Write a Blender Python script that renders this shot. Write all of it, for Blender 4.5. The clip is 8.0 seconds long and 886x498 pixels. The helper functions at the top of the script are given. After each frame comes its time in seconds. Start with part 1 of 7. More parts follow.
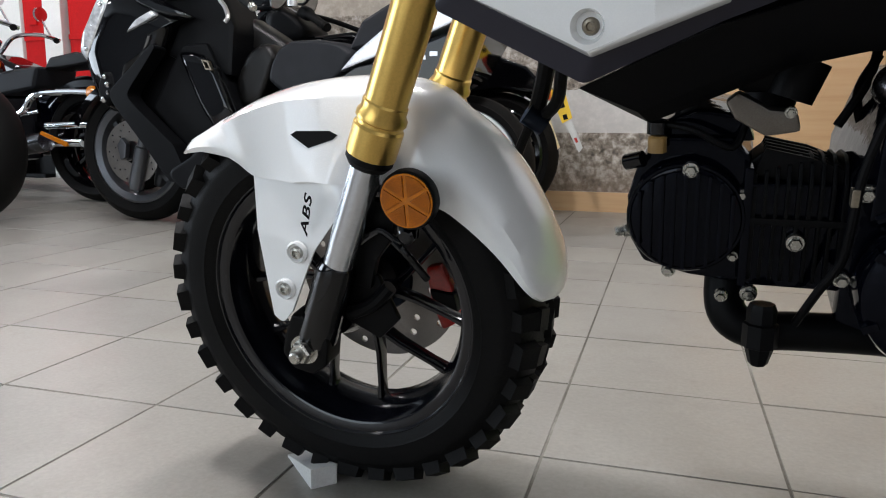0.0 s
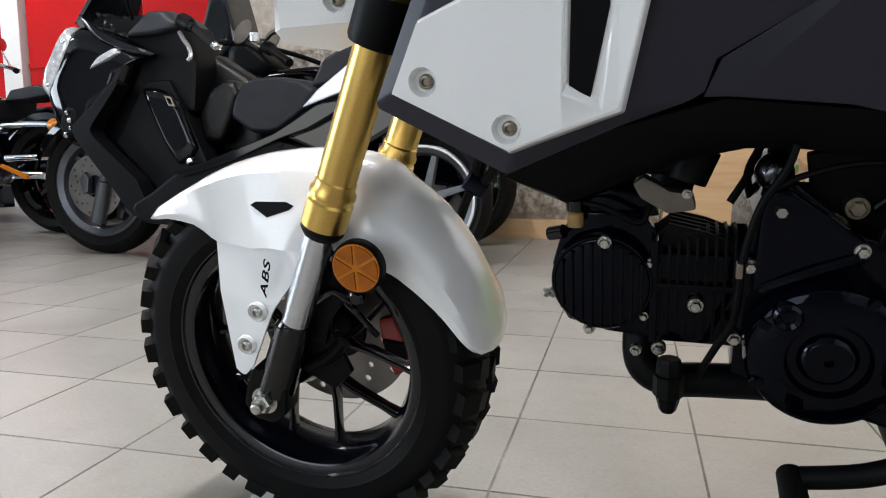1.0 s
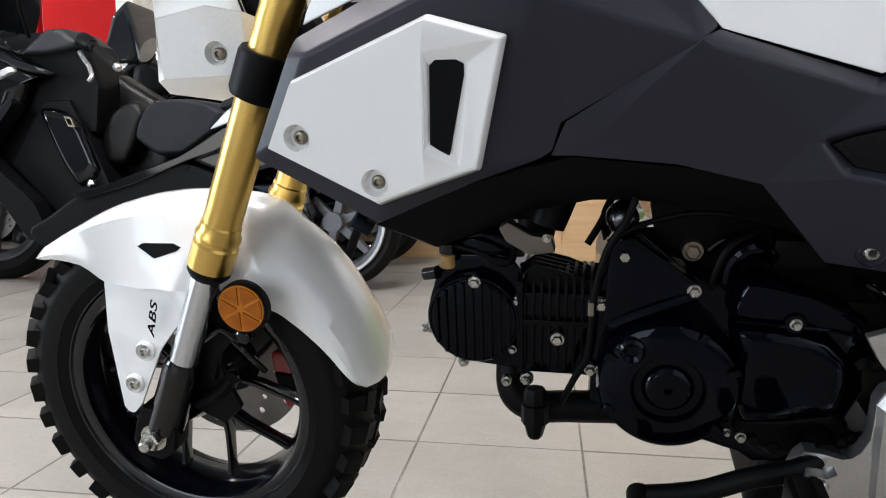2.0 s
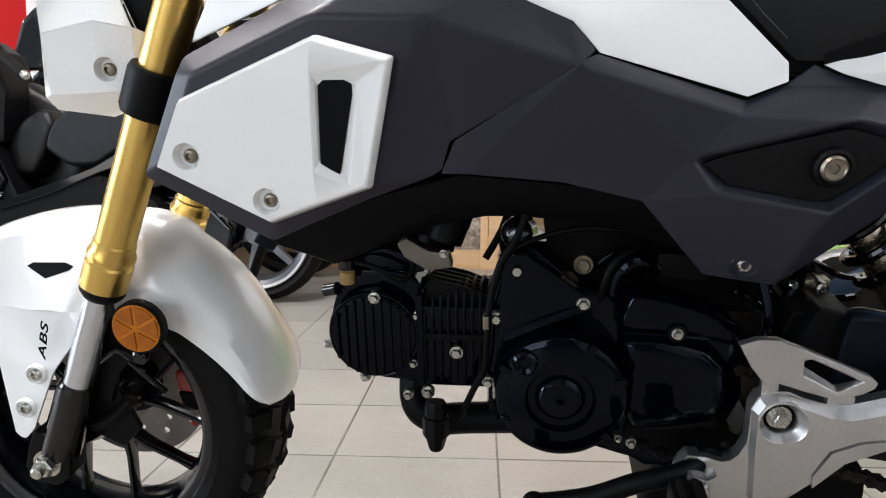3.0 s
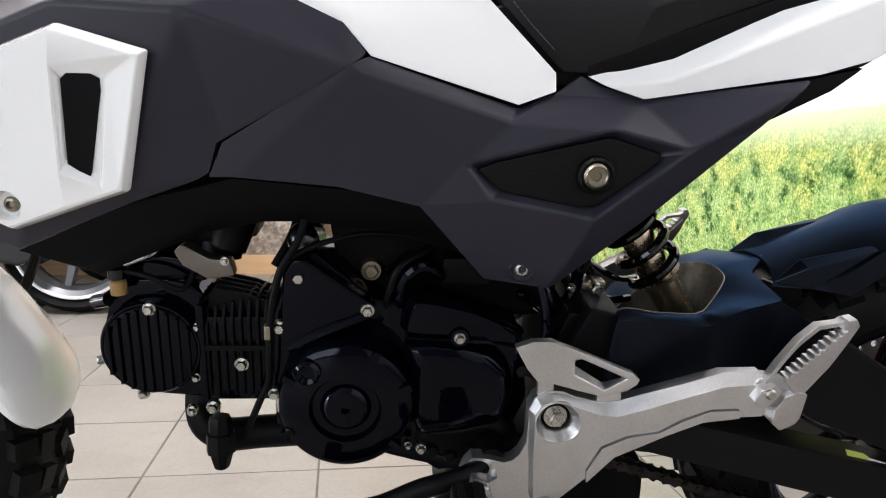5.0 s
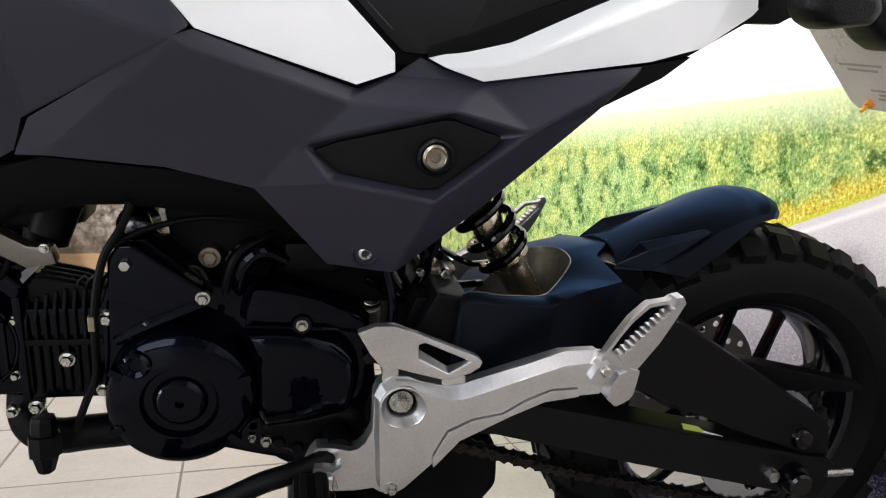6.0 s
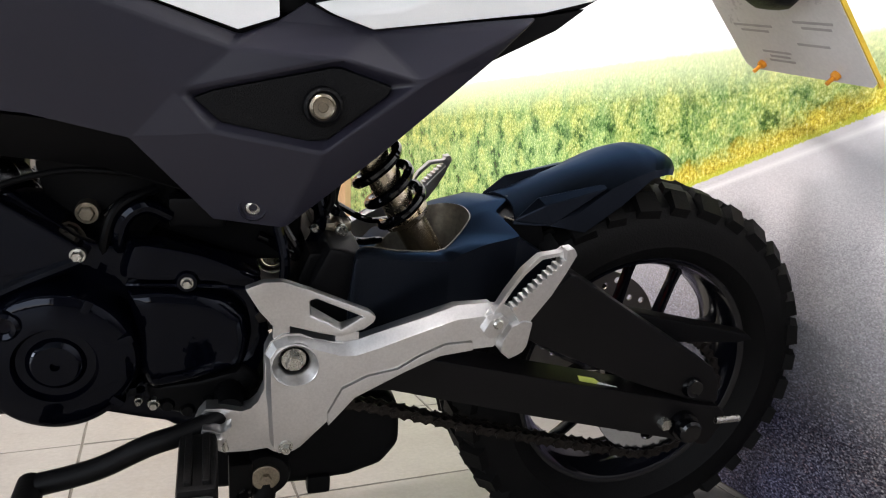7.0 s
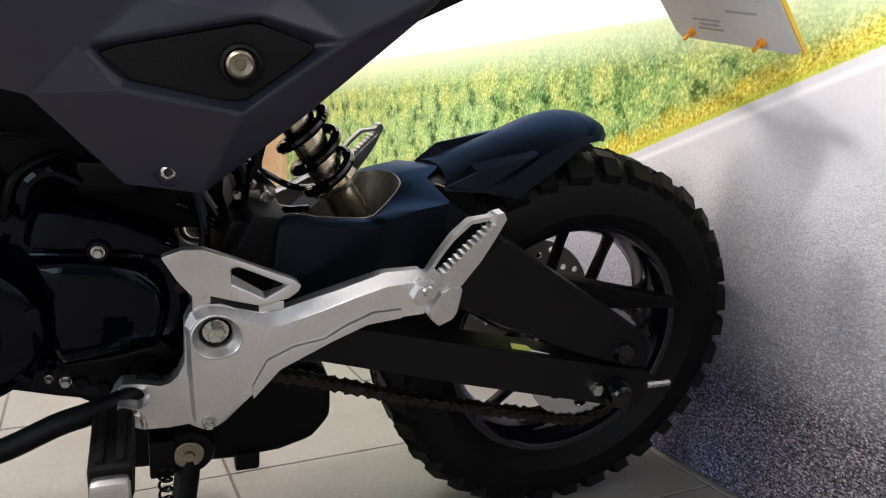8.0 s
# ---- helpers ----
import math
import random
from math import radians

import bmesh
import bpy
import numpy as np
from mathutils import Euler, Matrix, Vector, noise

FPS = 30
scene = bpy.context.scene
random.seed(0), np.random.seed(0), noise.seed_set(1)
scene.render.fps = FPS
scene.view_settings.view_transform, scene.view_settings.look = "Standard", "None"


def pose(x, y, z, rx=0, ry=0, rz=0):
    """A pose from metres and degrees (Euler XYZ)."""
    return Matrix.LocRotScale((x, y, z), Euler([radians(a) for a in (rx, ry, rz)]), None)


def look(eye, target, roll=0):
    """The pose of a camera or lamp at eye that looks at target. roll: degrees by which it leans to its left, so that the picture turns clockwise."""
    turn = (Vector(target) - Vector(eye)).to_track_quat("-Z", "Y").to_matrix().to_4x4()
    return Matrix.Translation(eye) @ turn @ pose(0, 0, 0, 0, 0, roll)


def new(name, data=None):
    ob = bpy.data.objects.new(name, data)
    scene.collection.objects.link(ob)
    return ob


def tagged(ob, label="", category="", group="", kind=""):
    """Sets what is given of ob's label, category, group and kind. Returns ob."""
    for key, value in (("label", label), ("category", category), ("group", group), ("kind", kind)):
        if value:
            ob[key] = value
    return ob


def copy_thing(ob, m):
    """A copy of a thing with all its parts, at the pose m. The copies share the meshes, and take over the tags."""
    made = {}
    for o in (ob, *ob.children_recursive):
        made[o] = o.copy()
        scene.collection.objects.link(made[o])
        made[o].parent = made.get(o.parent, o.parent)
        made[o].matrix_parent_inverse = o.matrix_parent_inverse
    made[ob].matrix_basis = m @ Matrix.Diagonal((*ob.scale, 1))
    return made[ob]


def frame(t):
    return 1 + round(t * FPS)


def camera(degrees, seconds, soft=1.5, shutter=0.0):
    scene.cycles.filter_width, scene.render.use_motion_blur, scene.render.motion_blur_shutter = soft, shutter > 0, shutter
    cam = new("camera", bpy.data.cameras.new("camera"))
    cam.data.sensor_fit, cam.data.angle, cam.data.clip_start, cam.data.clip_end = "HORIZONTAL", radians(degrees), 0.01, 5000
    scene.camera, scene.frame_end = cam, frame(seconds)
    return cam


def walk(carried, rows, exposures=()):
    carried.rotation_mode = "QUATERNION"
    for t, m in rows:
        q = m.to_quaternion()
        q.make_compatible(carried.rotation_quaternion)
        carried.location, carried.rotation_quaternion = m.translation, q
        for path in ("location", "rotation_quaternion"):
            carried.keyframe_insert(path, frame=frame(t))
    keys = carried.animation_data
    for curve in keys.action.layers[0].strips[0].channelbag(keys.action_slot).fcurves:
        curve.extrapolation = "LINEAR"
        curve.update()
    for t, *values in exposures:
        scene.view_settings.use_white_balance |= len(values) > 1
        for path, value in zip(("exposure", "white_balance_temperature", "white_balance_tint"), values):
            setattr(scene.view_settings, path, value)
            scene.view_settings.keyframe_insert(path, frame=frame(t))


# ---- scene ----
cam = camera(62.3, 8.0, 1.1)
PATH = [
    (0, (-0.092, -0.858, 0.434), (-0.664, 1.029, 0.101), 0.3),
    (0.5, (-0.072, -0.89, 0.466), (-0.616, 1.011, 0.168), 0.1),
    (1, (-0.052, -0.918, 0.489), (-0.539, 1.002, 0.209), -0.0),
    (1.5, (-0.025, -0.94, 0.509), (-0.398, 1.008, 0.251), 0.2),
    (3, (0.035, -0.955, 0.53), (-0.064, 1.031, 0.314), 0.2),
    (3.5, (0.056, -0.948, 0.532), (0.086, 1.041, 0.325), 0.3),
    (4, (0.077, -0.947, 0.532), (0.227, 1.037, 0.331), 0.5),
    (5.3, (0.124, -0.941, 0.529), (0.466, 1.02, 0.331), 0.9),
    (5.5, (0.138, -0.941, 0.526), (0.536, 1.01, 0.333), 0.9),
    (6, (0.161, -0.941, 0.517), (0.711, 0.971, 0.316), 1.1),
    (6.5, (0.181, -0.942, 0.509), (0.822, 0.938, 0.273), 1.2),
    (7, (0.197, -0.943, 0.501), (0.924, 0.9, 0.225), 1.3),
    (7.5, (0.209, -0.94, 0.494), (1.013, 0.865, 0.186), 1.4),
    (8, (0.215, -0.935, 0.486), (1.082, 0.838, 0.16), 1.4),
]
walk(cam, [(t, look(eye, target, roll)) for t, eye, target, roll in PATH], [(0, -0.38, 6420, 11), (1.5, -0.10, 6450, 11), (3, 0.14, 6600, 13), (4, 0.25, 6680, 14), (5.5, 0.38, 6700, 15), (6.5, 0.38, 6750, 15), (8, 0.22, 6750, 15)])

# ---- light: overcast sky through the shop front, ceiling tubes ----
world = bpy.data.worlds.new("sky")
scene.world = world
world.use_nodes = True
wn = world.node_tree.nodes
sky = wn.new("ShaderNodeTexSky")
sky.sky_type, sky.sun_disc = "NISHITA", False
sky.sun_elevation, sky.sun_rotation = radians(38), radians(200)
world.node_tree.links.new(sky.outputs[0], wn["Background"].inputs[0])
wn["Background"].inputs[1].default_value = 0.12

scene.view_settings.exposure = 0.0


def area_lamp(name, m, sx, sy, watts, colour):
    data = bpy.data.lights.new(name, "AREA")
    data.shape, data.size, data.size_y, data.energy, data.color = "RECTANGLE", sx, sy, watts, colour
    ob = new(name, data)
    ob.matrix_world = m
    return ob


# first lamp placed from wall shadows; the other ceiling lamps are unseen, added fill
TUBES = [(-0.95, -0.26, 62), (-0.45, 0.85, 46), (-1.9, 0.3, 44), (-3.2, 1.3, 16), (-3.4, -1.4, 8), (-5.8, 0.4, 40), (-4.6, 3.4, 58)]
CEILING = 2.9
for lx, ly, power in TUBES:
    area_lamp("unseen_tube_light", pose(lx, ly, CEILING - 0.12, 0, 0, 90), 0.24 if power > 60 else 1.15, 0.14, power, (1.0, 0.982, 0.99))
area_lamp("window_light", pose(-3.2, -4.9, 1.45, 90, 0, 0), 4.2, 2.2, 86, (0.74, 0.87, 1.0))
# unseen west window, added for daylight from the front left
area_lamp("window_light", pose(-8.9, -1.2, 1.45, 90, 0, -90), 3.4, 2.0, 330, (0.78, 0.89, 1.0))


# ---- materials ----
def nodes_of(name):
    m = bpy.data.materials.new(name)
    m.use_nodes = True
    t = m.node_tree
    return m, t, t.nodes["Principled BSDF"]


def link(t, a, b):
    t.links.new(a, b)


def noise_tex(t, scale, detail=4.0, rough=0.55, coords="Object"):
    tc = t.nodes.new("ShaderNodeTexCoord")
    n = t.nodes.new("ShaderNodeTexNoise")
    n.inputs["Scale"].default_value, n.inputs["Detail"].default_value, n.inputs["Roughness"].default_value = scale, detail, rough
    link(t, tc.outputs[coords], n.inputs["Vector"])
    return n


def ramp(t, src, stops):
    r = t.nodes.new("ShaderNodeValToRGB")
    while len(r.color_ramp.elements) < len(stops):
        r.color_ramp.elements.new(0.5)
    for e, (p, c) in zip(r.color_ramp.elements, stops):
        e.position, e.color = p, (*c, 1.0)
    link(t, src, r.inputs[0])
    return r


def mixed(t, fac, a, b, mode="MIX"):
    m = t.nodes.new("ShaderNodeMix")
    m.data_type, m.blend_type = "RGBA", mode
    for sock, v in ((m.inputs[0], fac), (m.inputs[6], a), (m.inputs[7], b)):
        if isinstance(v, (int, float)):
            sock.default_value = v
        elif isinstance(v, tuple):
            sock.default_value = (*v, 1.0)
        else:
            link(t, v, sock)
    return m.outputs[2]


def maths(t, op, a, b=0.0, c=0.0, clamp=False):
    m = t.nodes.new("ShaderNodeMath")
    m.operation, m.use_clamp = op, clamp
    for sock, v in zip(m.inputs, (a, b, c)):
        if isinstance(v, (int, float)):
            sock.default_value = v
        else:
            link(t, v, sock)
    return m.outputs[0]


def bump(t, bsdf, src, strength, dist):
    b = t.nodes.new("ShaderNodeBump")
    b.inputs["Strength"].default_value, b.inputs["Distance"].default_value = strength, dist
    link(t, src, b.inputs["Height"])
    link(t, b.outputs[0], bsdf.inputs["Normal"])


def surface(name, base, rough, metal=0.0, grain=60.0, wear=6.0, vary=0.12, bumps=0.0, coat=0.0, spec=0.5, rvary=0.08, grime=0.0):
    """Base colour with fine grain and broad wear, roughness that varies with both."""
    m, t, b = nodes_of(name)
    fine, broad = noise_tex(t, grain, 5), noise_tex(t, wear, 3)
    lo, hi = tuple(c * (1 - vary) for c in base), tuple(min(1, c * (1 + vary)) for c in base)
    c1 = ramp(t, fine.outputs["Fac"], [(0.3, lo), (0.7, hi)]).outputs[0]
    c2 = ramp(t, broad.outputs["Fac"], [(0.35, (1 - vary, 1 - vary, 1 - vary)), (0.65, (1, 1, 1))]).outputs[0]
    col = mixed(t, 1.0, c1, c2, "MULTIPLY")
    if grime:
        spots = ramp(t, noise_tex(t, 35.0, 6, 0.7).outputs["Fac"], [(0.58, (0, 0, 0)), (0.72, (1, 1, 1))]).outputs[0]
        col = mixed(t, maths(t, "MULTIPLY", spots, grime), col, (0.16, 0.14, 0.12))
    link(t, col, b.inputs["Base Color"])
    r = maths(t, "MULTIPLY_ADD", broad.outputs["Fac"], 2 * rvary, rough - rvary)
    r2 = maths(t, "MULTIPLY_ADD", fine.outputs["Fac"], rvary, r)
    link(t, maths(t, "ADD", r2, -rvary / 2, clamp=True), b.inputs["Roughness"])
    b.inputs["Metallic"].default_value = metal
    b.inputs["Specular IOR Level"].default_value = spec
    b.inputs["Coat Weight"].default_value = coat
    b.inputs["Coat Roughness"].default_value = 0.06
    if bumps:
        bump(t, b, fine.outputs["Fac"], bumps, 0.002)
    return m


WHITE = surface("pearl_white_paint", (0.84, 0.84, 0.825), 0.26, grain=900, wear=5, vary=0.02, coat=1.0, rvary=0.04)
GREY = surface("matt_grey_plastic", (0.0175, 0.0168, 0.0265), 0.38, grain=1500, wear=4, vary=0.10, bumps=0.05, rvary=0.05, spec=0.34)
BLACK = surface("black_plastic", (0.0018, 0.0018, 0.0022), 0.48, grain=900, wear=8, vary=0.25, bumps=0.10, rvary=0.08, spec=0.11)
SATIN = surface("satin_black_paint", (0.0155, 0.0190, 0.0268), 0.37, 0.85, grain=700, wear=6, vary=0.12, rvary=0.05, bumps=0.015, spec=0.03)
GLOSS = surface("gloss_black_enamel", (0.0014, 0.0014, 0.0019), 0.06, grain=300, wear=9, vary=0.3, coat=0.0, rvary=0.02, spec=0.42)
def wavy(m, scale, strength, tint):
    """Uneven casting skin under enamel; tint paints cool window light into the sheen."""
    t, b = m.node_tree, m.node_tree.nodes["Principled BSDF"]
    bump(t, b, noise_tex(t, scale, 3).outputs["Fac"], strength, 0.01)
    b.inputs["Specular Tint"].default_value = tint


SATIN.node_tree.nodes["Principled BSDF"].inputs["Specular Tint"].default_value = (0.44, 0.52, 0.66, 1.0)
GUN = surface("dark_burnished_metal", (0.10, 0.10, 0.105), 0.24, 1.0, grain=300, wear=20, vary=0.2, rvary=0.08)
ARMPAINT = surface("worn_black_frame_paint", (0.0040, 0.0036, 0.0039), 0.42, grain=600, wear=10, vary=0.2, rvary=0.06, bumps=0.03, spec=0.16)
CASE = surface("black_engine_enamel", (0.0009, 0.0011, 0.0028), 0.045, grain=500, wear=12, vary=0.3, coat=0.0, rvary=0.02, spec=0.16)
# blue tint puts window light into the engine's reflections
wavy(CASE, 34.0, 0.06, (0.78, 0.84, 1.0, 1.0))
RUBBER = surface("tyre_rubber", (0.0038, 0.0035, 0.0034), 0.62, grain=400, wear=14, vary=0.3, bumps=0.25, rvary=0.1, spec=0.13)
GOLD = surface("gold_anodised_alloy", (0.70, 0.46, 0.13), 0.30, 1.0, grain=500, wear=5, vary=0.06, rvary=0.05)
FORKSTEEL = surface("fork_tube_steel", (0.60, 0.62, 0.65), 0.22, 1.0, grain=300, wear=9, vary=0.06, rvary=0.06)
ALLOY = surface("cast_alloy", (0.60, 0.588, 0.578), 0.37, 1.0, grain=420, wear=22, vary=0.07, bumps=0.05, rvary=0.10)
ZINC = surface("zinc_plated_steel", (0.52, 0.51, 0.47), 0.27, 1.0, grain=600, wear=60, vary=0.14, rvary=0.08)
DULL = surface("dull_zinc", (0.30, 0.26, 0.20), 0.4, 1.0, grain=500, wear=40, vary=0.2, rvary=0.1)
CHROME = surface("chrome", (0.78, 0.79, 0.80), 0.08, 1.0, grain=200, wear=10, vary=0.05, rvary=0.04)
DISC = surface("brake_disc_steel", (0.27, 0.25, 0.235), 0.38, 1.0, grain=700, wear=25, vary=0.12, rvary=0.06)
SHOCK = surface("shock_body_bronze", (0.66, 0.57, 0.43), 0.25, 1.0, grain=300, wear=20, vary=0.12, rvary=0.08)
VINYL = surface("seat_vinyl", (0.0035, 0.0035, 0.004), 0.5, grain=1300, wear=9, vary=0.25, bumps=0.35, rvary=0.08, spec=0.22)
AMBER = surface("amber_lens", (0.52, 0.155, 0.003), 0.22, grain=300, wear=30, vary=0.15, coat=0.1, rvary=0.05, spec=0.35)
AMBER_DARK = surface("amber_prism", (0.40, 0.105, 0.0015), 0.35, grain=900, wear=60, vary=0.3, coat=0.0, bumps=0.4, spec=0.2)
RIM = surface("black_wheel_paint", (0.0025, 0.0028, 0.0050), 0.15, grain=400, wear=8, vary=0.2, spec=0.5, rvary=0.04)
RED = surface("red_caliper_paint", (0.55, 0.02, 0.012), 0.3, grain=200, wear=20, vary=0.15, coat=0.4)
CHAIN = surface("oily_chain_steel", (0.035, 0.030, 0.027), 0.42, 0.9, grain=300, wear=50, vary=0.35, rvary=0.12)
PLATE = surface("plate_acrylic_back", (0.72, 0.70, 0.68), 0.3, grain=200, wear=10, vary=0.05, coat=0.3)
YELLOW = surface("yellow_plate", (0.80, 0.52, 0.03), 0.35, grain=200, wear=10, vary=0.06)
ORANGE = surface("orange_nylon_screw", (0.85, 0.32, 0.02), 0.4, grain=200, wear=40, vary=0.1)
PAPER = surface("off_white_rubber", (0.60, 0.60, 0.58), 0.55, grain=300, wear=18, vary=0.08, bumps=0.2, grime=0.35)
# print, and the painted dark inside the slot and vents
INK_HOLE = surface("dark_print_and_openings", (0.0025, 0.0025, 0.003), 0.6, vary=0.1, spec=0.1)
PRINT = surface("faint_grey_print", (0.42, 0.40, 0.39), 0.5, vary=0.1)
# walls out of view, kept dark so black parts reflect less
DARKWALL = surface("unseen_dark_wall", (0.22, 0.22, 0.23), 0.7, grain=120, wear=1.5, vary=0.08, bumps=0.2)
PLASTER = surface("painted_plaster", (0.74, 0.73, 0.70), 0.75, grain=120, wear=1.5, vary=0.05, bumps=0.2, grime=0.1)
CEIL = surface("ceiling_board", (0.50, 0.51, 0.52), 0.8, grain=90, wear=2, vary=0.05, bumps=0.2)
REDWALL = surface("red_gloss_panel", (0.47, 0.007, 0.007), 0.6, grain=80, wear=2, vary=0.10, spec=0.10)
SILVER = surface("silver_paint", (0.62, 0.64, 0.68), 0.28, 0.6, grain=900, wear=5, vary=0.05, coat=0.6)
GREYSEAT = surface("grey_seat_cover", (0.013, 0.014, 0.017), 0.55, grain=900, wear=10, vary=0.3, bumps=0.3, spec=0.2)
SCOOT = surface("charcoal_scooter_plastic", (0.0040, 0.0042, 0.0048), 0.40, grain=900, wear=7, vary=0.2, bumps=0.06, spec=0.10)
STEEL2 = surface("silver_painted_wheel", (0.11, 0.115, 0.125), 0.33, 0.7, grain=300, wear=12, vary=0.1)
GLASSY = surface("headlamp_lens", (0.7, 0.72, 0.74), 0.1, 0.4, grain=60, wear=40, vary=0.25, coat=1.0)


def wood_material():
    m, t, b = nodes_of("light_beech_board")
    tc = t.nodes.new("ShaderNodeTexCoord")
    mp = t.nodes.new("ShaderNodeMapping")
    mp.inputs["Scale"].default_value = (1.0, 14.0, 14.0)
    link(t, tc.outputs["Object"], mp.inputs[0])
    n = t.nodes.new("ShaderNodeTexNoise")
    n.inputs["Scale"].default_value, n.inputs["Detail"].default_value = 3.0, 6
    link(t, mp.outputs[0], n.inputs["Vector"])
    c = ramp(t, n.outputs["Fac"], [(0.3, (0.50, 0.31, 0.16)), (0.5, (0.55, 0.355, 0.19)), (0.75, (0.58, 0.39, 0.22))]).outputs[0]
    link(t, c, b.inputs["Base Color"])
    b.inputs["Roughness"].default_value = 0.42
    bump(t, b, n.outputs["Fac"], 0.1, 0.002)
    return m


ORANGE_DULL = surface("translucent_amber_plastic", (0.30, 0.18, 0.06), 0.3, vary=0.2)
WELL_TAN = surface("tan_inside_of_the_well", (0.14, 0.125, 0.10), 0.38, 0.5, grain=200, wear=30, vary=0.25)
TAG = surface("yellow_green_tag", (0.45, 0.50, 0.10), 0.5, vary=0.1)
SEATSKIN = surface("worn_black_leathercloth", (0.0042, 0.0038, 0.0036), 0.34, grain=800, wear=9, vary=0.3, bumps=0.15, spec=0.30)
HOODSKIN = surface("grained_grey_plastic", (0.022, 0.023, 0.026), 0.42, grain=900, wear=8, vary=0.15, bumps=0.2, spec=0.3)
GLASSY_DARK = surface("smoked_acrylic", (0.006, 0.007, 0.008), 0.10, grain=60, wear=20, vary=0.2, coat=0.3)
CREAM = surface("cream_plate", (0.70, 0.58, 0.34), 0.4, vary=0.08)
THREAD = surface("dark_grey_thread", (0.06, 0.06, 0.065), 0.7, vary=0.2)
INTAKE = surface("weathered_cast_metal", (0.17, 0.152, 0.132), 0.34, 0.85, grain=900, wear=30, vary=0.15, rvary=0.08)
PAD = surface("grained_black_plastic", (0.0018, 0.0018, 0.0022), 0.42, grain=700, wear=9, vary=0.25, bumps=0.5, rvary=0.08, spec=0.14)
WOOD = wood_material()


def tile_material():
    m, t, b = nodes_of("glazed_floor_tile")
    info = t.nodes.new("ShaderNodeObjectInfo")
    tc = t.nodes.new("ShaderNodeTexCoord")
    geo = t.nodes.new("ShaderNodeNewGeometry")
    fine, broad, stain = noise_tex(t, 130, 6, 0.7), noise_tex(t, 5, 4), noise_tex(t, 22, 5, 0.7)
    for n in (fine, broad, stain):
        link(t, geo.outputs["Position"], n.inputs["Vector"])
    c = ramp(t, fine.outputs["Fac"], [(0.3, (0.243, 0.232, 0.210)), (0.7, (0.307, 0.294, 0.266))]).outputs[0]
    c = mixed(t, 0.8, c, ramp(t, broad.outputs["Fac"], [(0.3, (0.80, 0.79, 0.78)), (0.7, (1, 1, 1))]).outputs[0], "MULTIPLY")
    c = mixed(t, maths(t, "MULTIPLY", ramp(t, stain.outputs["Fac"], [(0.54, (0, 0, 0)), (0.72, (1, 1, 1))]).outputs[0], 0.4), c, (0.20, 0.18, 0.155))
    smudge = noise_tex(t, 1.7, 7, 0.72)
    link(t, geo.outputs["Position"], smudge.inputs["Vector"])
    c = mixed(t, 0.7, c, ramp(t, smudge.outputs["Fac"], [(0.36, (0.78, 0.77, 0.76)), (0.5, (0.97, 0.97, 0.97)), (0.7, (1, 1, 1))]).outputs[0], "MULTIPLY")
    tint = ramp(t, info.outputs["Random"], [(0.0, (0.90, 0.90, 0.90)), (1.0, (1.0, 0.99, 0.97))]).outputs[0]
    link(t, mixed(t, 1.0, c, tint, "MULTIPLY"), b.inputs["Base Color"])
    link(t, maths(t, "MULTIPLY_ADD", broad.outputs["Fac"], 0.25, 0.24), b.inputs["Roughness"])
    bump(t, b, fine.outputs["Fac"], 0.08, 0.002)
    return m


TILE = tile_material()


def grout_material():
    m, t, b = nodes_of("floor_grout")
    geo = t.nodes.new("ShaderNodeNewGeometry")
    broad, fine = noise_tex(t, 2.6, 4, 0.6), noise_tex(t, 90, 4, 0.7)
    for n in (broad, fine):
        link(t, geo.outputs["Position"], n.inputs["Vector"])
    c = ramp(t, broad.outputs["Fac"], [(0.38, (0.07, 0.062, 0.05)), (0.50, (0.13, 0.12, 0.10)), (0.64, (0.26, 0.25, 0.225))]).outputs[0]
    c = mixed(t, 0.8, c, ramp(t, fine.outputs["Fac"], [(0.35, (0.55, 0.53, 0.50)), (0.6, (1, 1, 1))]).outputs[0], "MULTIPLY")
    link(t, c, b.inputs["Base Color"])
    b.inputs["Roughness"].default_value = 0.85
    bump(t, b, fine.outputs["Fac"], 0.4, 0.002)
    return m


GROUT = grout_material()


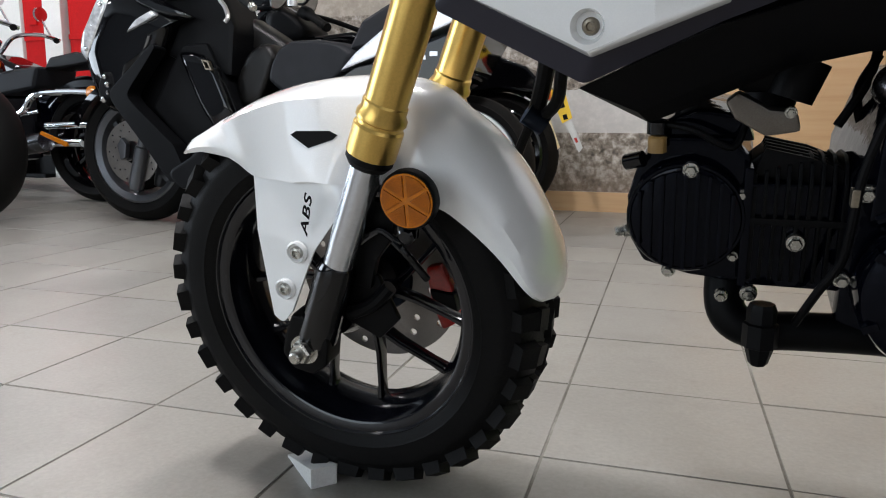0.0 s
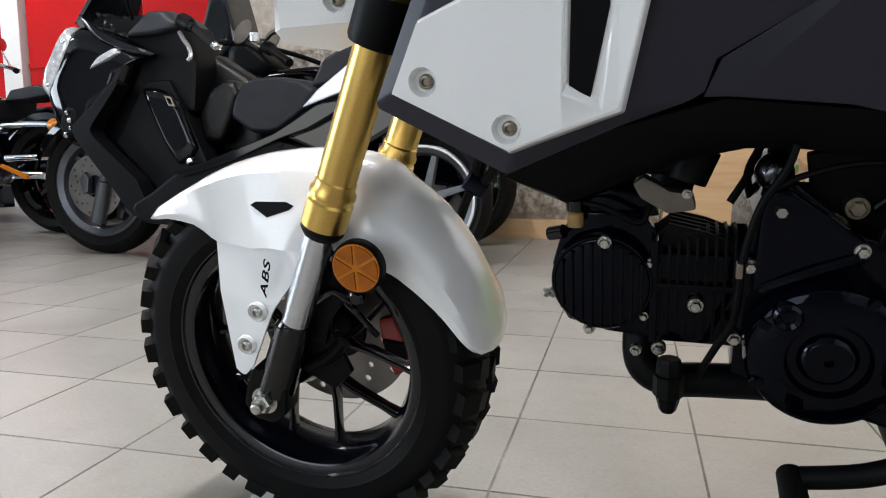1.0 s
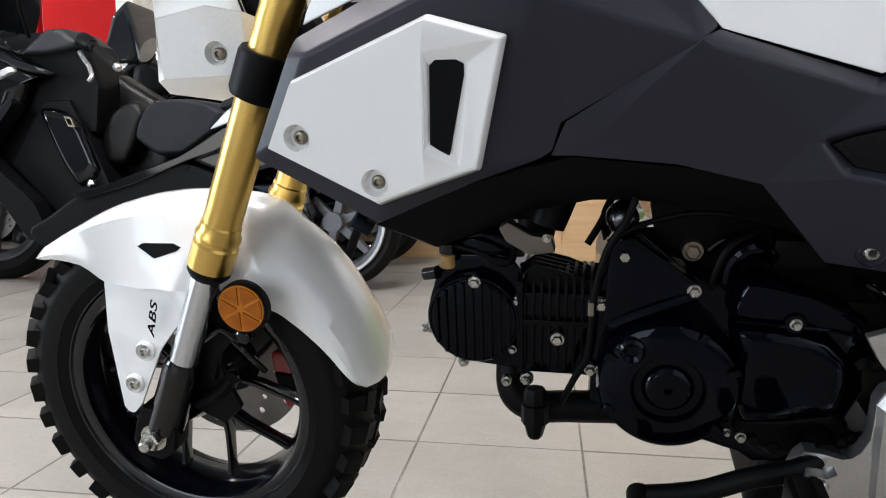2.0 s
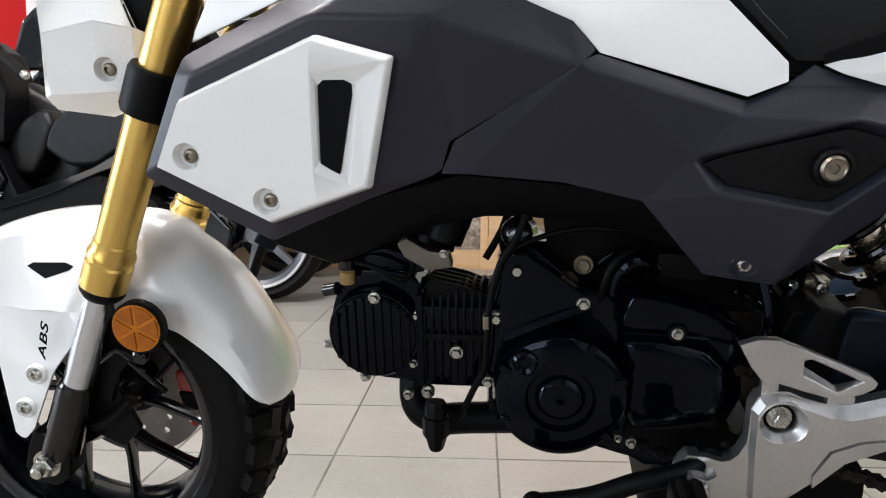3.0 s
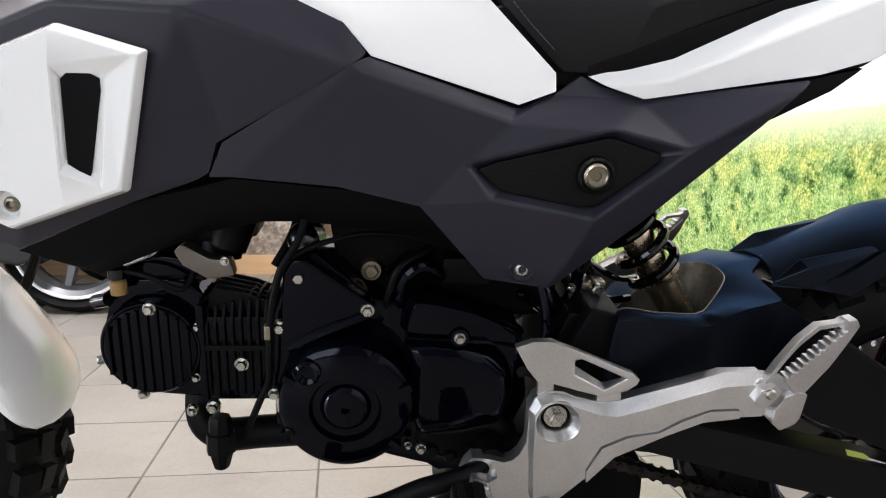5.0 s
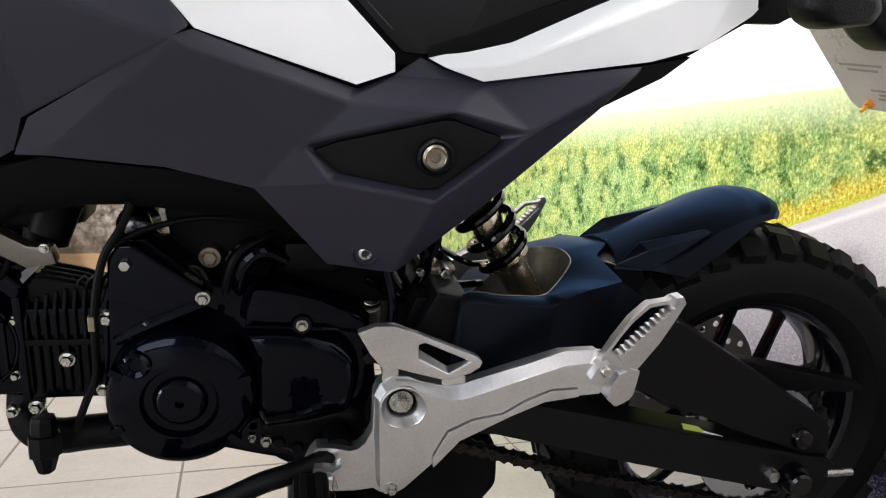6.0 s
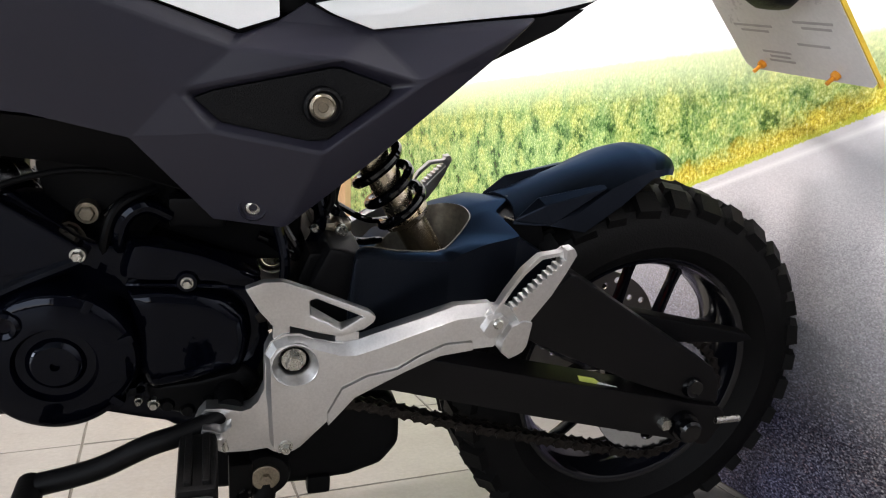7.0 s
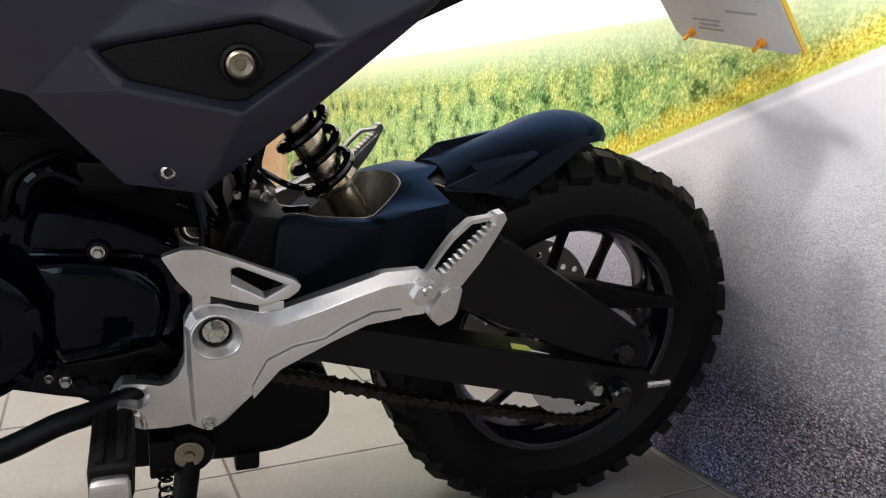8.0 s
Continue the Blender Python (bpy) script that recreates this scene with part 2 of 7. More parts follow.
def field_mural():
    """Printed wall film: pale sky, a green and yellow field, and a country road."""
    m, t, b = nodes_of("field_and_road_print")
    tc = t.nodes.new("ShaderNodeTexCoord")
    sx = t.nodes.new("ShaderNodeSeparateXYZ")
    link(t, tc.outputs["Object"], sx.inputs[0])
    y, z = sx.outputs[1], sx.outputs[2]
    mp = t.nodes.new("ShaderNodeMapping")
    mp.inputs["Scale"].default_value = (1.0, 0.72, 0.80)
    link(t, tc.outputs["Object"], mp.inputs[0])

    def noise_at(scale, detail=5, rough=0.6, src=mp.outputs[0]):
        n = t.nodes.new("ShaderNodeTexNoise")
        n.inputs["Scale"].default_value, n.inputs["Detail"].default_value, n.inputs["Roughness"].default_value = scale, detail, rough
        link(t, src, n.inputs["Vector"])
        return n.outputs["Fac"]

    tall = t.nodes.new("ShaderNodeMapping")
    tall.inputs["Scale"].default_value = (1.0, 0.80, 0.68)
    link(t, tc.outputs["Object"], tall.inputs[0])
    leaf, clump, patch, wob = noise_at(230, 5, 0.8, tall.outputs[0]), noise_at(26, 7, 0.75), noise_at(13, 6, 0.7), noise_at(60, 4, 0.6, tall.outputs[0])
    stems = noise_at(70, 6, 0.75, tall.outputs[0])
    # field: leaves over clumps, yellow drifts, haze towards the horizon
    green = ramp(t, leaf, [(0.33, (0.085, 0.165, 0.055)), (0.42, (0.195, 0.325, 0.115)), (0.51, (0.345, 0.475, 0.20)), (0.59, (0.50, 0.60, 0.31)), (0.70, (0.74, 0.79, 0.54))]).outputs[0]
    yel = ramp(t, leaf, [(0.32, (0.22, 0.20, 0.035)), (0.45, (0.50, 0.44, 0.085)), (0.56, (0.72, 0.62, 0.16)), (0.68, (0.93, 0.87, 0.50))]).outputs[0]
    mid = maths(t, "SUBTRACT", 1.0, maths(t, "MULTIPLY", maths(t, "ABSOLUTE", maths(t, "SUBTRACT", z, 0.575)), 11.0), clamp=True)
    drift = ramp(t, maths(t, "MULTIPLY_ADD", mid, 0.12, patch), [(0.52, (0, 0, 0)), (0.66, (1, 1, 1))]).outputs[0]
    f = mixed(t, maths(t, "MULTIPLY", drift, 0.38), green, yel)
    f = mixed(t, 0.65, f, ramp(t, stems, [(0.36, (0.42, 0.54, 0.42)), (0.48, (0.92, 0.96, 0.88)), (0.62, (1.22, 1.18, 1.0))]).outputs[0], "MULTIPLY")
    leaves = t.nodes.new("ShaderNodeTexVoronoi")
    leaves.inputs["Scale"].default_value = 170.0
    link(t, mp.outputs[0], leaves.inputs["Vector"])
    f = mixed(t, 0.35, f, ramp(t, leaves.outputs["Distance"], [(0.12, (1.30, 1.26, 1.10)), (0.38, (0.95, 0.98, 0.92)), (0.62, (0.40, 0.52, 0.42))]).outputs[0], "MULTIPLY")
    # bushes: sharp dark clumps with lit tops, fewer and paler up the field
    bush = noise_at(22, 9, 0.78)
    low = maths(t, "MULTIPLY_ADD", z, -10.0, 6.4, clamp=True)
    shade = ramp(t, maths(t, "MULTIPLY_ADD", patch, 0.15, maths(t, "MULTIPLY", bush, 0.85)), [(0.415, (0.13, 0.24, 0.16)), (0.445, (0.45, 0.60, 0.44)), (0.475, (0.96, 1.0, 0.92)), (0.57, (1.20, 1.14, 1.0))]).outputs[0]
    f = mixed(t, low, f, mixed(t, 1.0, f, shade, "MULTIPLY"))
    dark = ramp(t, clump, [(0.38, (0.22, 0.36, 0.24)), (0.45, (0.62, 0.76, 0.58)), (0.52, (1, 1, 1))]).outputs[0]
    f = mixed(t, maths(t, "MULTIPLY", low, 0.7), f, mixed(t, 1.0, f, dark, "MULTIPLY"))
    haze = maths(t, "MULTIPLY_ADD", z, 12.0, -7.05, clamp=True)
    f = mixed(t, maths(t, "MULTIPLY", haze, 0.9), f, (0.74, 0.82, 0.52))
    # verge of yellow grass along the road, ragged on the field's side
    edge = maths(t, "MULTIPLY_ADD", y, 0.333, z)
    ragged = maths(t, "ADD", edge, maths(t, "MULTIPLY_ADD", clump, 0.10, -0.05))
    verge = maths(t, "MULTIPLY_ADD", ragged, -36.0, 17.9, clamp=True)
    f = mixed(t, maths(t, "MULTIPLY", verge, 0.9), f, ramp(t, leaf, [(0.34, (0.17, 0.14, 0.015)), (0.45, (0.46, 0.36, 0.04)), (0.55, (0.72, 0.60, 0.07)), (0.66, (0.90, 0.84, 0.36))]).outputs[0])
    tuft = maths(t, "MULTIPLY_ADD", maths(t, "ADD", edge, maths(t, "MULTIPLY_ADD", stems, 0.02, -0.01)), -90.0, 41.6, clamp=True)
    f = mixed(t, maths(t, "MULTIPLY", tuft, 0.6), f, (0.42, 0.52, 0.06))
    # sky, soft where the far field melts into it
    skyc = ramp(t, z, [(0.66, (0.93, 0.95, 0.92)), (0.95, (0.96, 0.97, 0.98))]).outputs[0]
    top = maths(t, "MULTIPLY_ADD", maths(t, "ADD", maths(t, "MULTIPLY_ADD", wob, 0.012, z), maths(t, "MULTIPLY", y, -0.02)), 110.0, -72.4, clamp=True)
    f = mixed(t, top, f, skyc)
    # road: loose black, grey and white grit low down, paler and finer with distance
    flat = t.nodes.new("ShaderNodeMapping")
    flat.inputs["Scale"].default_value = (1.0, 0.66, 1.0)
    link(t, tc.outputs["Object"], flat.inputs[0])

    def grains(scale):
        v = t.nodes.new("ShaderNodeTexVoronoi")
        v.inputs["Scale"].default_value = scale
        link(t, flat.outputs[0], v.inputs["Vector"])
        sep = t.nodes.new("ShaderNodeSeparateColor")
        link(t, v.outputs["Color"], sep.inputs[0])
        return sep.outputs[0], sep.outputs[1]

    coarse, hue = grains(520)
    finer, _ = grains(760)
    grit, tone = noise_at(420, 3, 0.6, flat.outputs[0]), maths(t, "MULTIPLY_ADD", y, 1.6, maths(t, "ADD", noise_at(4.0, 3), 0.50))
    far = maths(t, "MULTIPLY_ADD", z, 3.3, -0.46, clamp=True)
    near_c = ramp(t, maths(t, "MULTIPLY_ADD", coarse, 0.55, maths(t, "MULTIPLY_ADD", grit, 1.1, -0.36)), [(0.15, (0.018, 0.016, 0.021)), (0.38, (0.048, 0.043, 0.052)), (0.56, (0.098, 0.090, 0.100)), (0.74, (0.19, 0.175, 0.18)), (0.90, (0.35, 0.32, 0.315))]).outputs[0]
    near_c = mixed(t, ramp(t, hue, [(0.80, (0, 0, 0)), (0.92, (0.55, 0.55, 0.55))]).outputs[0], near_c, mixed(t, 1.0, near_c, (1.35, 0.92, 0.78), "MULTIPLY"))
    near_c = mixed(t, ramp(t, tone, [(0.42, (0, 0, 0)), (0.62, (1, 1, 1))]).outputs[0], near_c, mixed(t, 1.0, near_c, (0.80, 0.84, 1.22), "MULTIPLY"))
    far_c = ramp(t, finer, [(0.0, (0.43, 0.41, 0.415)), (0.5, (0.55, 0.53, 0.53)), (1.0, (0.68, 0.66, 0.655))]).outputs[0]
    far_c = mixed(t, maths(t, "MULTIPLY_ADD", z, 6.5, -2.45, clamp=True), far_c, (0.70, 0.68, 0.68))
    r = mixed(t, maths(t, "MULTIPLY", far, ramp(t, noise_at(3.0, 3), [(0.30, (0.75, 0.75, 0.75)), (0.65, (1, 1, 1))]).outputs[0]), near_c, far_c)
    d = maths(t, "SUBTRACT", 0.4345, edge)
    line = maths(t, "SUBTRACT", 1.0, maths(t, "MULTIPLY", maths(t, "ABSOLUTE", d), 150.0), clamp=True)
    r = mixed(t, maths(t, "MULTIPLY", line, 0.6), r, (0.86, 0.85, 0.83))
    road = maths(t, "LESS_THAN", maths(t, "MULTIPLY_ADD", leaf, 0.016, edge), 0.4575)
    link(t, mixed(t, road, f, r), b.inputs["Base Color"])
    b.inputs["Roughness"].default_value = 0.22
    b.inputs["Specular IOR Level"].default_value = 0.40
    bump(t, b, noise_at(7, 2), 0.025, 0.01)
    return m


FIELD = field_mural()


def stone_mural():
    """Printed wall film: gravel and old stone in greys and browns under a pale band."""
    m, t, b = nodes_of("old_stone_print")
    tc = t.nodes.new("ShaderNodeTexCoord")
    sx = t.nodes.new("ShaderNodeSeparateXYZ")
    link(t, tc.outputs["Object"], sx.inputs[0])
    z = sx.outputs[2]
    n1, n2 = noise_tex(t, 26, 6, 0.7), noise_tex(t, 3.2, 4)
    c = ramp(t, n1.outputs["Fac"], [(0.32, (0.05, 0.04, 0.03)), (0.48, (0.24, 0.20, 0.16)), (0.62, (0.52, 0.47, 0.42)), (0.78, (0.75, 0.72, 0.68))]).outputs[0]
    low = maths(t, "MULTIPLY_ADD", z, -7.0, 1.9, clamp=True)
    c = mixed(t, maths(t, "MULTIPLY", low, 0.55), c, (0.17, 0.12, 0.085))
    band = maths(t, "MULTIPLY", maths(t, "GREATER_THAN", z, 0.40), maths(t, "LESS_THAN", maths(t, "MULTIPLY_ADD", n2.outputs["Fac"], 0.3, z), 0.78))
    c = mixed(t, maths(t, "MULTIPLY", band, 0.8), c, (0.62, 0.60, 0.58))
    top = maths(t, "GREATER_THAN", z, 1.02)
    c = mixed(t, maths(t, "MULTIPLY", top, 0.7), c, mixed(t, n2.outputs["Fac"], (0.30, 0.24, 0.18), (0.62, 0.56, 0.48)))
    link(t, c, b.inputs["Base Color"])
    b.inputs["Roughness"].default_value = 0.45
    return m


STONE = stone_mural()


# ---- mesh helpers ----
def finish(bm, angle=32.0):
    bmesh.ops.recalc_face_normals(bm, faces=bm.faces)
    for f in bm.faces:
        f.smooth = True
    lim = radians(angle)
    for e in bm.edges:
        if len(e.link_faces) == 2:
            e.smooth = e.calc_face_angle(3.2) < lim


def part(name, bm, material, parent=None, label="", angle=32.0):
    """Links a bmesh as one mesh object under a thing or a part."""
    finish(bm, angle)
    me = bpy.data.meshes.new(name)
    bm.to_mesh(me)
    bm.free()
    me.materials.append(material)
    ob = new(name, me)
    ob.parent = parent
    flat = ob.modifiers.new("face_weighted_shading", "WEIGHTED_NORMAL")
    flat.keep_sharp, flat.weight = True, 90
    return tagged(ob, label)


def thing(name, m, label, category, group=""):
    ob = new(name)
    ob.empty_display_size = 0.1
    ob.matrix_world = m
    return tagged(ob, label, category, group)


def merged(*bms):
    out = bmesh.new()
    for b in bms:
        me = bpy.data.meshes.new("tmp")
        b.to_mesh(me)
        out.from_mesh(me)
        bpy.data.meshes.remove(me)
        b.free()
    return out


def moved(bm, m):
    bmesh.ops.transform(bm, matrix=m, verts=bm.verts)
    return bm


def mirrored(bm):
    """A copy reflected to the other side of the machine."""
    out = bm.copy()
    for v in out.verts:
        v.co.y = -v.co.y
    bmesh.ops.reverse_faces(out, faces=out.faces)
    return out


def bevelled(bm, w, segs=2, angle=25.0):
    lim = radians(angle)
    es = [e for e in bm.edges if len(e.link_faces) == 2 and e.calc_face_angle(0) > lim]
    if w > 0 and es:
        bmesh.ops.bevel(bm, geom=es, offset=w, offset_type="OFFSET", segments=segs, profile=0.6, affect="EDGES", clamp_overlap=True)
    return bm


def box(x0, x1, y0, y1, z0, z1, bevel=0.0):
    bm = bmesh.new()
    bmesh.ops.create_cube(bm, size=1.0)
    for v in bm.verts:
        v.co = Vector(((x0 + x1) / 2 + v.co.x * (x1 - x0), (y0 + y1) / 2 + v.co.y * (y1 - y0), (z0 + z1) / 2 + v.co.z * (z1 - z0)))
    return bevelled(bm, bevel)


def prism(outline, y0, y1, bevel=0.0, taper=0.0):
    """A plate with its outline in x and z, from y0 to y1; taper shrinks the face at y0."""
    bm = bmesh.new()
    c = Vector((sum(p[0] for p in outline) / len(outline), 0, sum(p[1] for p in outline) / len(outline)))
    a = []
    for x, z in outline:
        p = Vector((x, y0, z))
        d = c - p
        d.y = 0
        a.append(bm.verts.new(p + d.normalized() * taper))
    b = [bm.verts.new((x, y1, z)) for x, z in outline]
    n = len(outline)
    bm.faces.new(a)
    bm.faces.new(b[::-1])
    for i in range(n):
        bm.faces.new((a[i], b[i], b[(i + 1) % n], a[(i + 1) % n]))
    bmesh.ops.recalc_face_normals(bm, faces=bm.faces)
    return bevelled(bm, bevel)


def holed(outline, holes, y0, y1, bevel=0.0):
    """As prism, with holes that go through."""
    bm = bmesh.new()
    for loop in (outline, *holes):
        vs = [bm.verts.new((x, y0, z)) for x, z in loop]
        for i in range(len(vs)):
            bm.edges.new((vs[i], vs[(i + 1) % len(vs)]))
    bmesh.ops.triangle_fill(bm, use_beauty=True, use_dissolve=False, edges=bm.edges[:])
    r = bmesh.ops.extrude_face_region(bm, geom=bm.faces[:])
    for g in r["geom"]:
        if isinstance(g, bmesh.types.BMVert):
            g.co.y = y1
    bmesh.ops.recalc_face_normals(bm, faces=bm.faces)
    return bevelled(bm, bevel, 2, 60.0)


def shell(verts, faces, t, bevel=0.0, soft=0.0):
    """A skin of faces given thickness t along y, with its rim closed."""
    bm = bmesh.new()
    a = [bm.verts.new(v) for v in verts]
    for f in faces:
        bm.faces.new([a[i] for i in f])
    bmesh.ops.triangulate(bm, faces=[f for f in bm.faces if len(f.verts) > 4])
    if soft:
        bmesh.ops.recalc_face_normals(bm, faces=bm.faces)
        es = [e for e in bm.edges if len(e.link_faces) == 2 and e.calc_face_angle(0) > 0.10]
        bmesh.ops.bevel(bm, geom=es, offset=soft, offset_type="OFFSET", segments=3, profile=0.5, affect="EDGES", clamp_overlap=True)
    r = bmesh.ops.extrude_face_region(bm, geom=bm.faces[:], use_keep_orig=True)
    for g in r["geom"]:
        if isinstance(g, bmesh.types.BMVert):
            g.co.y += t
    bmesh.ops.recalc_face_normals(bm, faces=bm.faces)
    return bevelled(bm, bevel, 2, 40.0)


def rounded(outline, sub=3, pull=0.22):
    """A closed outline drawn with gentle curves through its corners."""
    P = [Vector((x, z)) for x, z in outline]
    n = len(P)
    line = []
    for i in range(n):
        a, b, c, d = P[i - 1], P[i], P[(i + 1) % n], P[(i + 2) % n]
        for k in range(sub):
            u = k / sub
            q = b * (2 * u ** 3 - 3 * u * u + 1) + (c - a) * pull * (u ** 3 - 2 * u * u + u) + c * (3 * u * u - 2 * u ** 3) + (d - b) * pull * (u ** 3 - u * u)
            line.append((q.x, q.y))
    return line


def pillow(outline, y_back, y_front, rows=((1.0, 0.0), (1.0, 0.30), (0.975, 0.56), (0.92, 0.78), (0.82, 0.92), (0.60, 1.0)), sub=3):
    """A cast cover whose face swells from its outline to the front."""
    line = [Vector((x, 0, z)) for x, z in rounded(outline, sub)]
    m = sum(line, Vector()) / len(line)
    bm = bmesh.new()
    vs = [[bm.verts.new((m.x + (p.x - m.x) * share, y_back + (y_front - y_back) * h, m.z + (p.z - m.z) * share)) for p in line] for share, h in rows]
    for p, q in zip(vs, vs[1:]):
        for i in range(len(p)):
            bm.faces.new((p[i], p[(i + 1) % len(p)], q[(i + 1) % len(p)], q[i]))
    bm.faces.new(vs[0])
    bm.faces.new(vs[-1])
    bmesh.ops.recalc_face_normals(bm, faces=bm.faces)
    return bm


def ring(c, r, n=24, a0=0.0):
    return [(c[0] + r * math.cos(a0 + 2 * math.pi * i / n), c[1] + r * math.sin(a0 + 2 * math.pi * i / n)) for i in range(n)]


def lathe(profile, n=48, closed=False, axis="y"):
    """Turns a profile of (along, radius) round the y axis (or z)."""
    bm = bmesh.new()
    rows = []
    for h, r in profile:
        row = []
        for i in range(n):
            a = 2 * math.pi * i / n
            row.append(bm.verts.new((r * math.cos(a), h, r * math.sin(a)) if axis == "y" else (r * math.cos(a), r * math.sin(a), h)))
        rows.append(row)
    pairs = list(zip(rows, rows[1:])) + ([(rows[-1], rows[0])] if closed else [])
    for p, q in pairs:
        for i in range(n):
            bm.faces.new((p[i], p[(i + 1) % n], q[(i + 1) % n], q[i]))
    if not closed:
        for row in (rows[0], rows[-1]):
            bm.faces.new(row)
    bmesh.ops.recalc_face_normals(bm, faces=bm.faces)
    return bm


def spun(p0, p1, profile, n=24):
    """A turned piece from p0 to p1; profile rows are (share of the length, radius)."""
    p0, p1 = Vector(p0), Vector(p1)
    d = p1 - p0
    bm = lathe([(s * d.length, r) for s, r in profile], n, axis="z")
    return moved(bm, Matrix.Translation(p0) @ d.to_track_quat("Z", "Y").to_matrix().to_4x4())


def rod(p0, p1, r, r1=None, n=20):
    r1 = r if r1 is None else r1
    return spun(p0, p1, [(0, r * 0.9), (0.01, r), (0.99, r1), (1, r1 * 0.9)], n)


def tube(points, r, n=10, sub=6):
    """A bent round bar or hose through the points."""
    P = [Vector(p) for p in points]
    path = []
    for i in range(len(P) - 1):
        a, b, c, d = P[max(i - 1, 0)], P[i], P[i + 1], P[min(i + 2, len(P) - 1)]
        for k in range(sub):
            s = k / sub
            path.append(0.5 * ((2 * b) + (c - a) * s + (2 * a - 5 * b + 4 * c - d) * s * s + (3 * b - a - 3 * c + d) * s ** 3))
    path.append(P[-1])
    bm = bmesh.new()
    rows, side = [], None
    for i, p in enumerate(path):
        t = (path[min(i + 1, len(path) - 1)] - path[max(i - 1, 0)]).normalized()
        if side is None:
            side = t.orthogonal().normalized()
        side = (side - t * side.dot(t)).normalized()
        up = t.cross(side)
        rows.append([bm.verts.new(p + r * (math.cos(2 * math.pi * k / n) * side + math.sin(2 * math.pi * k / n) * up)) for k in range(n)])
    for a, b in zip(rows, rows[1:]):
        for k in range(n):
            bm.faces.new((a[k], a[(k + 1) % n], b[(k + 1) % n], b[k]))
    bm.faces.new(rows[0])
    bm.faces.new(rows[-1])
    bmesh.ops.recalc_face_normals(bm, faces=bm.faces)
    return bm


def bolt(at, r, h=0.006, n=6, washer=True, out=-1):
    """A flanged bolt head that stands out along y (out -1: to the left side)."""
    x, y, z = at
    r *= 0.70
    b = [spun((x, y - out * 0.003, z), (x, y + out * h * 0.35, z), [(0, r * 1.35), (0.8, r * 1.35), (1, r * 1.25)], 20)] if washer else []
    b.append(spun((x, y - out * 0.002, z), (x, y + out * h, z), [(0, r), (0.85, r), (1, r * 0.82)], n))
    return merged(*b)


def socket_screw(at, r, out=-1):
    """A button head with a hexagon socket."""
    x, y, z = at
    return spun((x, y - out * 0.003, z), (x, y + out * 0.004, z), [(0, r), (0.6, r), (0.9, r * 0.8), (1.0, r * 0.5), (0.6, r * 0.42)], 18)


# ---- the showroom ----
WALL_X, BACK_Y = 1.0, 2.98


def slab(name, x0, x1, y0, y1, z0, z1, material, label="", kind="structure", category=""):
    ob = part(name, box(x0, x1, y0, y1, z0, z1), material)
    return tagged(ob, label, category, kind=kind)


floor = slab("floor", -9.0, 1.15, -5.2, 5.2, -0.10, -0.0014, GROUT, "beige glazed floor tiles in a square grid", category="floor")
wall_east = slab("wall_east", WALL_X, 1.15, -5.2, BACK_Y + 0.15, -0.004, CEILING, PLASTER, "white plastered side wall", category="wall")
wall_north = slab("wall_north", -2.35, WALL_X, BACK_Y, BACK_Y + 0.15, -0.004, CEILING, PLASTER, "white plastered back wall", category="wall")
wall_recess = slab("wall_recess", -9.0, -2.35, 5.05, 5.2, -0.004, CEILING, PLASTER, "white plastered wall of the far bay", category="wall")
wall_return = slab("wall_return", -2.5, -2.35, BACK_Y + 0.15, 5.05, -0.004, CEILING, PLASTER, "white wall end", category="wall")
wall_west = part("wall_west", merged(box(-9.15, -9.0, -5.2, -3.0, -0.004, CEILING), box(-9.15, -9.0, 0.6, 5.2, -0.004, CEILING),
                                    box(-9.15, -9.0, -3.0, 0.6, -0.004, 0.4), box(-9.15, -9.0, -3.0, 0.6, 2.5, CEILING)), DARKWALL)
tagged(wall_west, "unseen dark grey far wall round an assumed window", "wall", kind="structure")
ceiling = slab("ceiling", -9.15, 1.15, -5.2, 5.2, CEILING, CEILING + 0.1, CEIL, "grey ceiling boards", category="ceiling")
# shop front: piers, parapet and lintel round one wide opening
front = part("wall_south", merged(box(-9.0, -5.4, -5.2, -5.05, -0.004, CEILING), box(-1.0, 1.0, -5.2, -5.05, -0.004, CEILING),
                                  box(-5.4, -1.0, -5.2, -5.05, -0.004, 0.3), box(-5.4, -1.0, -5.2, -5.05, 2.6, CEILING)), DARKWALL)
tagged(front, "unseen dark grey wall round the shop window", "wall", kind="structure")

# unseen fittings that carry the added ceiling lamps
for lx, ly, power in TUBES:
    h = 0.16 if power > 60 else 0.68
    lamp = thing("ceiling_light", pose(lx, ly, CEILING, 0, 0, 90), "short white ceiling light" if power > 60 else "unseen white ceiling batten added for fill light", "ceiling light", "ceiling lights")
    part("housing", box(-h, h, -0.17, 0.17, -0.06, 0.0, 0.01), CEIL, lamp)
    for e in (-h - 0.02, h):
        part("end_cap", box(e, e + 0.02, -0.17, 0.17, -0.07, 0.0, 0.004), CEIL, lamp)

# wall films, board and skirting
field = part("mural", box(WALL_X - 0.004, WALL_X, -2.6, 2.2, 0.0, 2.2), FIELD)
tagged(field, "glossy printed mural of a country road beside a green field", "mural", kind="structure")
stone = part("mural", box(-2.3, 0.05, BACK_Y - 0.004, BACK_Y, 0.10, 2.2), STONE)
tagged(stone, "printed mural of grey gravel and old stone", "mural", kind="structure")
skirting = part("baseboard", box(-2.35, 0.04, BACK_Y - 0.025, BACK_Y - 0.004, -0.004, 0.10, 0.004), WOOD)
tagged(skirting, "light wooden skirting board along the wall", "skirting", kind="structure")

